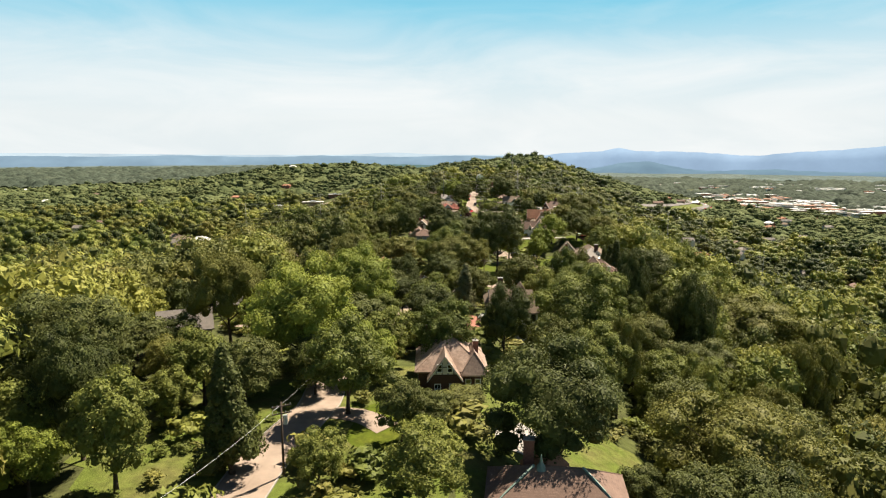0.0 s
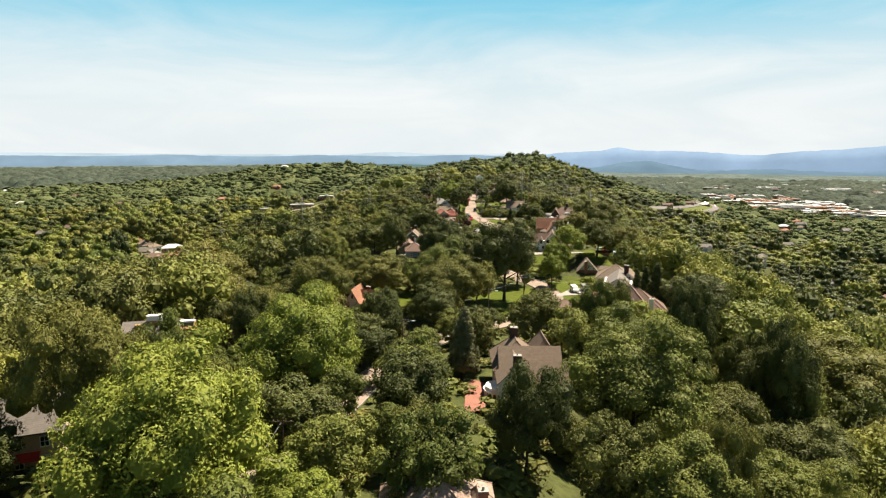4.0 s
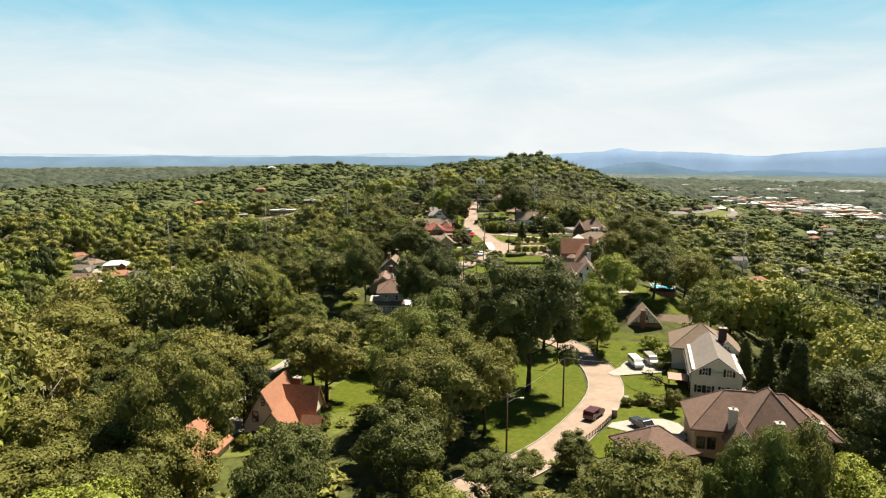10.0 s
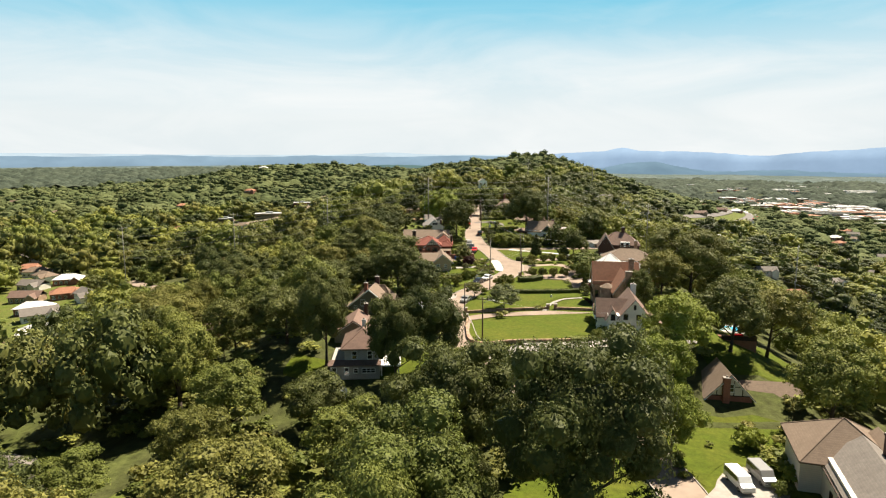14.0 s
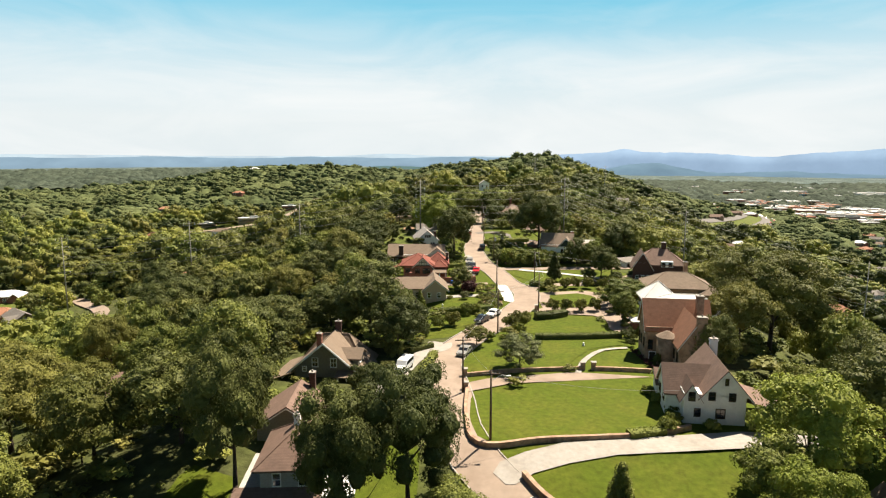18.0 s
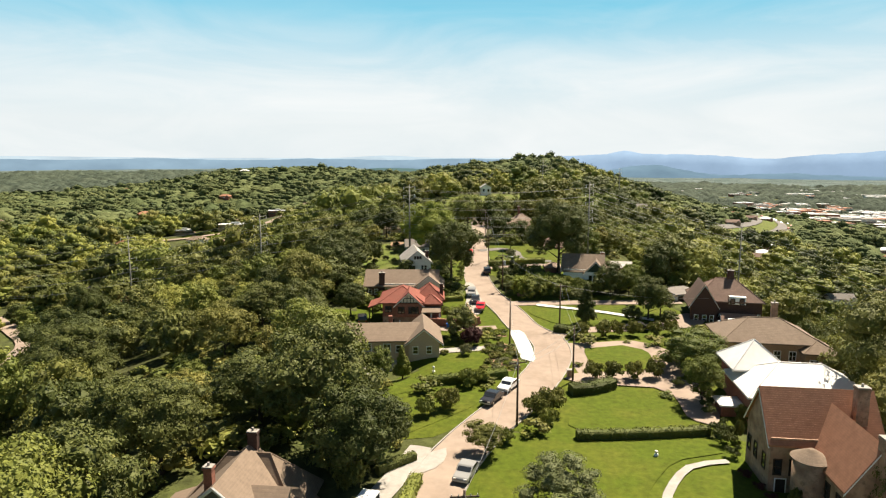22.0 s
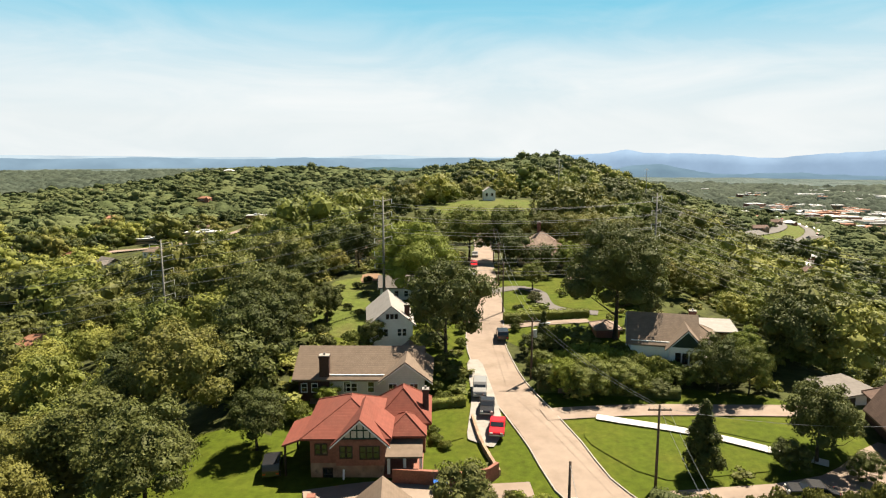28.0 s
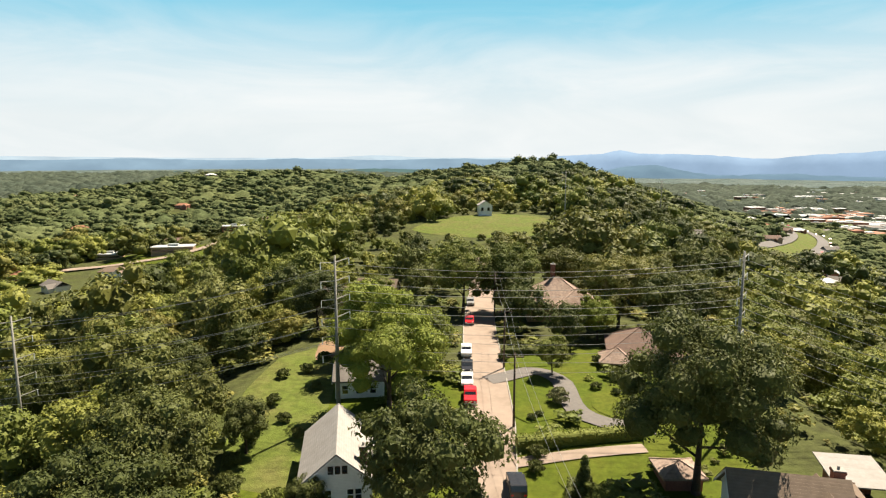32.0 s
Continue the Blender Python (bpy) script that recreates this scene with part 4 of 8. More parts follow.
# small pinkish roofs behind it
h = house(-43, 186, 5, "low house with weathered pinkish roof among trees", 8, dz=1)
walls(h, TANBRICK, -5, 5, -3, 3, -3, 2.8)
hip(h, R_PINK, -5, 5, -3, 3, 2.8, 2.2)
gable(h, R_PINK, 1, 4.6, -4.6, 0, 2.6, 1.8, "y", 0.4, TANBRICK)
chimney(h, 3.6, 1.5, 2.6, 6.0, BRICK)
for u in (-3.6, -1.2):
    window(h, "s", u, -3.02, 0.8, 1.0, 1.3)
# dark brown house deep in the trees with a red awning
h = house(-56, 128, 24, "brown gabled house with grey roof deep among trees", 9, z=-4)
walls(h, TAUPE, -5, 5, -4, 4, -3, 5.6)
gable(h, R_GREY, -5, 5, -4, 4, 5.6, 3.2, "x", 0.5, TAUPE)
for u in (-3, 0, 3):
    for z in (0.6, 3.2):
        window(h, "s", u, -4.02, z, 0.9, 1.3)
part("awning", Geo().extrude([(-5.4, 1.9), (-4, 2.5), (-4, 2.6), (-5.4, 2.0)], -1, 2.4, "x"), paint("red_canvas", (0.55, 0.03, 0.02)), h, "bright red awning")

# red-roofed storybook cottage
h = house(-24.0, 220.5, -8, "cream stucco cottage with steep rust-red swept roof", 8.5, z=-8.6)
walls(h, STUCCO, -4.6, 1.6, -4.0, 4.5, -1, 3.0)
walls(h, STUCCO, 1.6, 4.6, -0.5, 4.5, -1, 3.2)
gable(h, R_RUST, -4.6, 1.6, -4.0, 5.0, 3.0, 5.4, "y", 0.45, STUCCO)
gable(h, R_RUST, -1.6, 2.8, -5.2, 0, 2.6, 3.0, "y", 0.4, STUCCO, ends=(1, 0))
walls(h, STUCCO, -1.6, 2.8, -5.2, -3.9, -1, 2.6)
gable(h, R_RUST, -1.0, 5.2, -0.5, 4.5, 3.2, 4.0, "x", 0.4, STUCCO, ends=(0, 1))
gable(h, R_RUST, 3.6, 6.6, -2.6, 0.4, 1.8, 1.8, "x", 0.3, STUCCO, ends=(0, 1))
walls(h, STUCCO, 4.4, 6.4, -2.6, 0.4, -1, 1.8)
part("timber_edge", Geo().tube((-4.9, -4.5, 2.3), (-1.5, -4.5, 8.1), 0.09, 0.09, 5).tube((-1.5, -4.5, 8.1), (1.9, -4.5, 2.4), 0.09, 0.09, 5).tube((-1.9, -5.7, 2.2), (0.6, -5.7, 5.4), 0.08, 0.08, 5).tube((0.6, -5.7, 5.4), (3.2, -5.7, 2.0), 0.08, 0.08, 5), TIMBER, h, "dark timber gable edge")
window(h, "s", -2.7, -4.02, 3.4, 0.8, 1.5, TIMBER)
window(h, "s", -2.9, -4.02, 0.4, 0.9, 1.3, TIMBER)
window(h, "s", 0.9, -5.22, 1.0, 1.5, 1.2, TIMBER)
window(h, "s", -1.4, -4.02, 6.0, 0.35, 0.9, TIMBER)
window(h, "e", -1.1, 6.42, 0.2, 0.8, 1.2, TIMBER)
chimney(h, 1.0, 4.0, 4, 7.6, DARKBRICK, 1.2, 0.9)
# timbered gable neighbour and a small garage
h = house(-34.5, 209.5, -8, "white board-and-batten cottage with rusty brown roof", 7, z=-8.9)
walls(h, STUCCO, -4, 4, -4, 4, -1, 3.0)
gable(h, R_RUST, -4, 4, -4, 4, 3.0, 3.6, "y", 0.45, STUCCO)
gable(h, R_RUST, -6, 0, -1.5, 4, 2.8, 2.6, "x", 0.4, STUCCO)
for k in range(13):
    x = -3.6 + 0.6 * k
    part("batten", Geo().box(x - 0.03, x + 0.03, -4.06, -3.98, 3.0, 3.0 + 3.6 * (1 - abs(x) / 4) - 0.25), TIMBER, h)
window(h, "s", -0.4, -4.04, 4.0, 0.5, 0.9, TIMBER)
window(h, "s", -1.2, -4.04, 0.6, 1.8, 1.6, TIMBER)
window(h, "s", 2.2, -4.04, 0.6, 1.2, 1.5, TIMBER)
h = house(-46.5, 226.5, -5, "small garage with rust-red hip roof", 4, z=-8.4, category="garage")
walls(h, TANBRICK, -3, 3, -2.5, 2.5, -1, 2.6)
hip(h, R_RUST, -3, 3, -2.5, 2.5, 2.6, 1.6)
door(h, "e", 0, 3.02, 0, TRIM, 2.2, 2.0)

# cream sided long house with shutters
h = house(53.2, 243.6, -17, "long cream-sided house with grey-green shingle roof and dark shutters", 13, z=-8.9)
walls(h, CREAM, -4.2, 4.2, -10, 7, -2, 5.8)
gable(h, R_GREY, -4.2, 4.2, -10, 7, 5.4, 3.0, "y", 0.5, CREAM)
for u in (-2.0, 2.0):
    window(h, "s", u, -10.02, 4.9, 0.9, 1.3, shutters=TIMBER)
for u in (-2.8, -1.2, 1.2, 2.8):
    window(h, "s", u, -10.02, 1.6, 0.7, 1.3, shutters=TIMBER)
for u in (-8, -4.5, -1, 2.5):
    window(h, "w", u, -4.22, 4.0, 1.2, 1.2, TIMBER)
    window(h, "w", u, -4.22, 0.8, 1.0, 1.7, TIMBER)
part("gutter", Geo().box(-4.95, -4.8, -10.5, 7.5, 4.65, 4.8), TIMBER, h, "dark gutter")
chimney(h, 2.2, 4.5, 6, 10.0, DARKBRICK, 1.4, 1.1)
hip(h, R_TAN, -7.0, 4.2, 5, 16, 5.2, 4.0, 0.5)
walls(h, CREAM, -6.8, 4.0, 7, 15.8, -2, 5.1)
gable(h, R_TAN, 0.2, 5.8, 2.6, 12, 5.4, 2.6, "y", 0.4, CREAM, ends=(1, 0))
window(h, "s", 2.6, 2.58, 5.9, 0.5, 0.9)
window(h, "s", 3.3, 2.58, 5.9, 0.5, 0.9)
part("deck", Geo().box(4.4, 9.5, -9, -1, 1.6, 1.85), R_GREY, h, "grey deck roof")
part("deck_rail", Geo().box(9.3, 9.4, -9, -1, 2.5, 2.6).box(4.4, 9.4, -9.05, -8.95, 2.5, 2.6), TRIM, h)
part("patio_canopy", Geo().box(-8.0, -4.5, -7, -3, 2.3, 2.42), paint("pink_canvas", (0.50, 0.24, 0.18)), h, "faded pink canopy")
for u, w in ((-7.8, -6.8), (-7.8, -3.2), (-4.7, -6.8), (-4.7, -3.2)):
    part("canopy_post", Geo().box(u - 0.06, u + 0.06, w - 0.06, w + 0.06, 0, 2.3), TIMBER, h)
# brown-roofed brick house with clustered chimneys
h = house(46.5, 213, -12, "large brick house with steep chocolate-brown hip roof and tall chimneys", 13, z=-6.5)
walls(h, TANBRICK, -8.5, 8.5, -4.5, 4.5, -7, 3.6)
hip(h, R_BROWN, -8.5, 8.5, -4.5, 4.5, 3.6, 4.2, 0.7)
hip(h, R_BROWN, -3.2, 6, -7.6, 3, 3.6, 5.6, 0.6)
walls(h, TANBRICK, -3.0, 5.8, -7.4, -4.4, -7, 3.5)
gable(h, R_BROWN, -4.6, -1.0, -8.4, -3, 3.0, 2.4, "y", 0.3, STUCCO)
walls(h, TANBRICK, -4.5, -1.1, -8.4, -4.4, -7, 3.0)
hip(h, R_BROWN, 5.0, 10.4, -3.5, 4, 3.0, 2.4, 0.5)
for x, y in ((-3.6, -4.4), (1.4, -8.0), (6.4, -6.8)):
    chimney(h, x, y, 0, 6.6, STUCCO, 1.1, 1.0)
for u in (-7.6, -6.2, 6.6, 7.8):
    window(h, "s", u, -4.52, 0.6, 1.0, 1.6, TIMBER)
for u in (0.2, 2.8, 4.6):
    window(h, "s", u, -7.42, 0.6, 0.9, 1.6, TIMBER)
window(h, "s", -2.8, -8.42, 1.0, 0.8, 1.4, TIMBER)
# small hipped garage
h = house(29.3, 203.5, 18, "cream garage with brown hip roof", 5, z=-5.2, category="garage")
walls(h, CREAM, -3.9, 3.9, -3.4, 3.4, -5, 3.0)
hip(h, R_BROWN, -3.9, 3.9, -3.4, 3.4, 3.0, 2.5, 0.5)
window(h, "w", -1, -3.92, 1.0, 0.9, 1.2)
window(h, "w", 1.4, -3.92, 1.0, 0.9, 1.2)
door(h, "s", 0, -3.42, -2.6, TRIM, 2.4, 2.1)

# half-timbered stone house near the pool
h = house(52.2, 283, -8, "stone and timber house with tan roof and white deck rails", 9, z=-9.9)
walls(h, BRICK, -4, 3.4, -4, 4.5, -2, 3.2)
gable(h, R_TAN, -4, 3.4, -4, 4.5, 3.2, 4.0, "y", 0.5, STUCCO)
timbers(h, -3.8, 3.2, -4.02, 3.2, 3.8)
walls(h, BRICK, 3.4, 13, -1, 4.5, -3, 2.6)
gable(h, R_TAN, 3.4, 13, -1, 4.5, 2.6, 1.6, "x", 0.4, BRICK)
window(h, "s", -0.3, -4.04, 4.0, 1.2, 1.3)
window(h, "s", -2.4, -4.04, 0.6, 1.2, 1.4)
window(h, "s", 1.8, -4.04, 0.6, 1.2, 1.4)
chimney(h, -1.0, -4.4, -1, 6.6, BRICK, 1.1, 0.8)
porch(h, -5, 4.2, -6.4, -4.1, 0, 0.2, TRIM, 6, slope=0.05)

# grey victorian with balcony
h = house(-13.2, 290.5, 4, "grey shingled three-storey house with brown hip roof and white balcony", 9, z=-8.0)
walls(h, GREYSIDE, -5.6, 3.4, -5.2, 5, -2, 4.6)
walls(h, GREYSIDE, -3.0, 3.4, -4.2, 5, 4.6, 7.4, "grey upper storey")
part("skirt_roof", Geo().extrude([(-5.6, 4.3), (-4.1, 5.0), (-4.1, 5.15), (-5.6, 4.5)], -5.9, 3.7, "x"), R_BROWN, h)
hip(h, R_BROWN, -3.0, 3.4, -4.2, 4.6, 7.4, 2.7, 0.7)
chimney(h, 0.3, 1.2, 8.6, 11.2, WHITE, 0.7, 0.7)
gable(h, R_BROWN, -2.2, 3.2, 3, 9, 6.4, 2.0, "y", 0.4, GREYSIDE)
walls(h, GREYSIDE, -2.2, 3.2, 4.6, 9, -2, 6.4)
for u in (-4.8, -2.6, -0.9, 0.6, 1.4, 2.2):
    window(h, "s", u, -5.22, 2.6 if u < -2 else 3.0, 0.7, 1.4 if u < -2 else 0.8)
for u in (-2.2, -0.4, 1.6):
    window(h, "s", u, -5.22, -0.4, 0.9, 1.1)
window(h, "e", -3.2, 3.42, 5.2, 0.8, 1.5)
window(h, "s", 1.6, -4.22, 5.3, 0.8, 1.4)
window(h, "s", -1.2, -4.22, 5.3, 0.8, 1.4)
part("porch_roof", Geo().box(3.4, 7.2, -4.6, 0.8, 3.9, 4.15), TRIM, h)
part("porch_base", Geo().box(3.4, 7.0, -4.6, 0.8, -2, 0.9), STONE, h)
for x in (3.7, 6.8):
    for y in (-4.3, 0.5):
        part("porch_post", Geo().box(x - 0.12, x + 0.12, y - 0.12, y + 0.12, 0.9, 3.95), TRIM, h)
rail = Geo()
for k in range(14):
    rail.box(7.05, 7.1, -4.5 + 0.39 * k, -4.45 + 0.39 * k, 4.15, 5.0)
for k in range(10):
    rail.box(3.5 + 0.39 * k, 3.55 + 0.39 * k, -4.55, -4.5, 4.15, 5.0)
rail.box(7.0, 7.15, -4.6, 0.8, 5.0, 5.1).box(3.4, 7.15, -4.6, -4.45, 5.0, 5.1)
part("balcony_rail", rail, TRIM, h, "white balcony rail")
stair = Geo()
for k in range(6):
    stair.box(7.0 - 0.1, 8.6, -4.4 - 0.3 * k, -4.1 - 0.3 * k, -2, 0.9 - 0.18 * (k + 1))
part("steps", stair, DRIVE, h)
h = house(-16.0, 303, 2, "low house with plain brown shingle roof", 7, z=-4.4)
walls(h, OLIVESIDE, -4.2, 3.6, -4, 5, -2, 3.0)
gable(h, R_BROWN, -4.2, 3.6, -4, 5, 3.0, 2.6, "y", 0.5, OLIVESIDE)
chimney(h, 1.4, 5.0, 3, 6.8, DARKBRICK, 0.8, 0.8)
window(h, "s", -1, -4.02, 0.8, 1.0, 1.3)

# tan-roofed bungalow with dormers
h = house(-15.4, 325.3, -5, "olive-grey bungalow with broad tan roof, dormer and white trim", 9, z=-4.6)
walls(h, OLIVESIDE, -5.2, 5.4, -4.0, 5.6, -3, 2.9)
gable(h, R_TAN, -6.2, 6.2, -4.0, 3.6, 2.2, 5.2, "y", 0.8, OLIVESIDE)
hip(h, R_TAN, -5.9, 6.1, -0.4, 7.2, 1.7, 5.0, 0.4)
walls(h, OLIVESIDE, -5.0, 5.2, 5.6, 6.9, -3, 1.9)
gable(h, R_TAN, 1.6, 5.6, -3.0, 0.8, 4.6, 1.1, "x", 0.35, OLIVESIDE)
part("dormer_wall", Geo().box(2.0, 5.3, -2.7, 0.5, 3.0, 4.65), OLIVESIDE, h)
part("shed_roof", Geo().extrude([(-9.0, 0.9), (-5.1, 2.3), (-5.1, 2.5), (-9.0, 1.1)], -5.4, 4.5, "y"), R_TAN, h)
walls(h, OLIVESIDE, -8.6, -5.2, -5.0, 4.0, -3, 1.0)
for u in (-1.6, 1.5):
    window(h, "s", u, -4.02, 3.2, 0.9, 1.4)
    window(h, "s", u, -4.02, -0.4, 0.9, 1.3)
window(h, "s", -3.4, -4.02, 2.4, 0.6, 0.7)
window(h, "e", -1.1, 5.32, 3.4, 1.4, 0.9)
window(h, "s", 3.8, -4.02, 0.2, 1.0, 1.3)
porch(h, 2.4, 5.6, -5.8, -4.0, 0.0, 2.0, R_TAN, 3, DRIVE)
chimney(h, -0.9, -3.4, 5, 8.6, BRICK, 0.8, 0.7)
chimney(h, 0.3, 4.0, 5, 8.7, DARKBRICK, 1.0, 0.7)
for a, b in (((-7.0, -4.8, 1.45), (0, -4.8, 7.3)), ((0, -4.8, 7.3), (7.0, -4.8, 1.45))):
    part("roof_edge", Geo().tube(a, b, 0.1, 0.1, 4), TRIM, h, "white gable edge")

# white gabled house beside the lawn
h = house(42.1, 309.8, -9, "white painted three-storey gabled house with brown roof and side porch", 9, z=-4.0)
walls(h, WHITE, -4.6, 3.4, -5.6, 4, -2, 4.7)
gable(h, R_BROWN, -2.4, 4.0, -5.6, 7, 4.5, 3.8, "y", 0.35, WHITE)
gable(h, R_BROWN, -6.6, 1.0, -3.4, 2.6, 4.2, 3.1, "x", 0.35, WHITE, ends=(1, 0))
walls(h, WHITE, -6.6, -4.5, -3.4, 2.6, -2, 4.2)
gable(h, R_BROWN, -4.9, -2.4, -5.7, -1, 4.1, 2.1, "y", 0.3, WHITE)
gable(h, R_BROWN, -6.8, -3.6, 2.4, 7, 3.2, 1.6, "x", 0.3, WHITE)
walls(h, WHITE, -6.6, -3.6, 2.6, 7, -2, 3.2)
chimney(h, 1.8, 6.6, 5, 9.1, WHITE, 1.1, 0.8)
for u in (-1.0, 1.6):
    window(h, "s", u, -5.62, 4.0, 0.75, 1.0, TIMBER)
window(h, "s", -3.6, -5.72, 3.8, 0.75, 1.1, TIMBER)
window(h, "s", 0.2, -5.62, 1.5, 1.1, 1.2, TIMBER)
window(h, "s", -2.8, -5.62, 1.6, 0.7, 1.0, TIMBER)
for u in (-3.4, -1.6, 1.2):
    window(h, "s", u, -5.62, -0.6, 0.7, 0.7, TIMBER)
window(h, "s", 0.8, -5.62, 6.2, 0.3, 0.8, TIMBER)
for u in (-2.0, 1.0):
    window(h, "w", u, -6.62, 2.4, 0.8, 1.2, TIMBER)
part("carport_roof", Geo().extrude([(3.2, 3.9), (9.2, 2.3), (9.2, 2.5), (3.2, 4.1)], -5.4, 2.4, "y"), R_BROWN, h)
for x, y in ((8.9, -5.0), (8.9, 2.0), (5.6, -5.0)):
    part("porch_post", Geo().box(x - 0.1, x + 0.1, y - 0.1, y + 0.1, -1, 2.5), TIMBER, h)
part("porch_stair", Geo().box(4.4, 8.6, -3.4, -1.4, -0.6, 0.6).box(4.4, 8.6, -3.45, -3.35, 1.4, 1.5), TIMBER, h)
# stone manor
h = house(44.2, 332.5, -7, "rubble-stone manor with rust-brown gabled roofs and tall chimneys", 12, z=-3.8)
walls(h, STONE, -4.6, 6.4, -2, 5, -2, 6.6)
gable(h, R_RUST, -4.6, 6.4, -2, 5, 6.4, 4.6, "x", 0.35, STONE)
gable(h, R_RUST, -0.6, 5.0, -9.6, 2, 5.6, 4.2, "y", 0.35, STONE)
walls(h, STONE, -0.6, 5.0, -9.6, -2, -2, 5.6)
part("turret", Geo().tube((-1.4, -4.0, -2), (-1.4, -4.0, 5.6), 1.7, 1.7, 20), STONE, h, "round stone turret", smooth=True)
part("turret_roof", Geo().tube((-1.4, -4.0, 5.55), (-1.4, -4.0, 6.5), 1.95, 0.3, 20), R_TAN, h, "shallow conical turret roof")
chimney(h, 2.6, -9.9, -2, 10.6, STONE, 1.5, 1.1)
chimney(h, 4.6, -0.4, 6, 12.0, STONE, 1.2, 1.0)
for u in (-3.8, -2.2):
    window(h, "s", u, -2.02, 2.6, 0.7, 1.6, TIMBER)
window(h, "s", 3.9, -9.62, 3.2, 0.7, 1.2, TIMBER)
window(h, "s", 1.0, -9.62, 0.2, 0.8, 1.4, TIMBER)
for u in (-8.4, -6.2):
    window(h, "w", u, -0.62, 2.4, 0.8, 1.6, TIMBER)
for u in (-0.5, 2, 4):
    window(h, "w", u, -4.62, 2.6, 0.8, 1.6, TIMBER)
door(h, "s", -3.4, -2.02, 0)
# white-roofed wing behind it
h = house(52.4, 352, -7, "brick wing with bright white membrane roof", 11, z=-3.4)
walls(h, BRICK, -6.5, 9, -5, 5, -2, 4.2)
hip(h, R_WHITE, -6.5, 9, -5, 5, 4.2, 3.2, 0.6)
gable(h, R_WHITE, -0.8, 4.4, -7.4, 0, 4.0, 2.2, "y", 0.4, BRICK)
walls(h, BRICK, -0.7, 4.3, -7.4, -4.9, -2, 4.0)
hip(h, R_WHITE, -6.5, 0.5, 2, 9, 5.6, 3.4, 0.5)
walls(h, BRICK, -6.3, 0.3, 4.5, 8.8, -2, 5.5)
for u in (-5.4, -3.2, 6.0, 7.6):
    window(h, "s", u, -5.02, 1.2, 0.9, 1.4)
window(h, "s", 1.8, -7.42, 1.4, 1.0, 1.3)
walls(h, BRICK, -9.4, -6.4, -2.5, 0.5, -2, 1.9, "low brick garden room")
hip(h, R_WHITE, -9.4, -6.5, -2.5, 0.5, 1.9, 0.5, 0.3)
# tan-roofed large house
h = house(59.5, 376, -9, "large tan brick house with broad tan hip roof", 12, z=-3.2)
walls(h, TANBRICK, -6.6, 8.4, -5, 5, -2, 4.4)
hip(h, R_TAN, -6.6, 8.4, -5, 5, 4.4, 3.0, 0.7)
walls(h, TANBRICK, 5.5, 10.5, -7, -1, -2, 3.4)
hip(h, R_TAN, 5.5, 10.5, -7, -1, 3.4, 1.6, 0.5)
for u in (-5, -2.8, -0.6, 1.8, 4.2):
    window(h, "s", u, -5.02, 1.4, 1.0, 1.5)
for u in (6.8, 9.2):
    window(h, "s", u, -7.02, 0.6, 1.2, 1.6)
chimney(h, 3.5, 3, 5, 9.4, STONE, 1.0, 0.8)
# brick mansion
h = house(64, 400.5, -12, "dark red brick mansion with brown roof and white dormer", 12, z=-3.0)
walls(h, DARKBRICK, -6.4, 6.6, -4.5, 5, -3, 5.4)
hip(h, R_BROWN, -6.4, 6.6, -4.5, 5, 5.4, 4.0, 0.5)
gable(h, R_BROWN, -7.4, -2.2, -5.6, 2, 4.8, 4.2, "y", 0.4, DARKBRICK)
walls(h, DARKBRICK, -7.3, -2.3, -5.6, -4.4, -3, 4.8)
part("dormer", Geo().box(0.2, 3.4, -4.9, -2, 4.8, 6.4), TRIM, h, "white dormer")
chimney(h, 1.2, 0.4, 8, 11.0, DARKBRICK, 1.2, 0.9)
for u in (-6.2, -4.6, -3.2):
    window(h, "s", u, -5.62, 1.0, 0.7, 1.4)
for u in (0.8, 2.6):
    window(h, "s", u, -4.92, 5.0, 0.8, 1.0, TIMBER)
for u in (4.4, 5.8):
    window(h, "s", u, -4.52, 1.2, 0.9, 1.5)
gable(h, R_BROWN, -1.4, 5, -7.4, -4.4, 2.2, 1.0, "x", 0.3, DARKBRICK)
walls(h, DARKBRICK, -1.4, 5, -7.2, -4.4, -3, 2.2)

# long tan house, red-roofed house, grey house, white house along the street
h = house(-4.4, 379.5, 4, "long tan-sided house with tan roof and cross gable", 9, z=-4.4)
walls(h, TAUPE, -8.4, 7.6, -4, 4.5, -5, 4.6)
gable(h, R_TAN, -8.4, 4, -4, 4.5, 4.6, 1.9, "x", 0.5, TAUPE)
gable(h, R_TAN, 2.2, 8.0, -5.0, 5.2, 4.4, 2.4, "y", 0.5, TAUPE)
walls(h, TAUPE, 2.4, 7.8, -5.0, -3.9, -5, 4.4)
for u in (-5.6, -4.6):
    window(h, "s", u, -4.02, 2.6, 0.8, 1.2)
for u in (-1.4,):
    window(h, "s", u, -4.02, 2.4, 1.2, 1.3)
for u in (0.6, 3.6, 6.0):
    window(h, "s", u, -4.02 if u < 2 else -5.02, 2.2, 0.8, 1.2)
window(h, "s", 5.0, -5.02, -0.6, 1.1, 1.2)
# no opening here: a dark sheet on the wall paints in its shade
part("carport", Geo().box(-7.9, -3.4, -4.03, -3.98, -1.6, 0.7), GLASS, h, "dark sheet standing in for the shade of an open parking bay")
window(h, "s", -1.6, -4.02, -0.9, 1.2, 1.1)
door(h, "s", -6.6, -4.02, -0.4, TIMBER)
part("deck_beam", Geo().box(-8.4, -3.8, -5.6, -4.0, 1.4, 1.6).box(-8.3, -8.1, -5.5, -5.3, -2, 1.4).box(-4.1, -3.9, -5.5, -5.3, -2, 1.4), TIMBER, h)
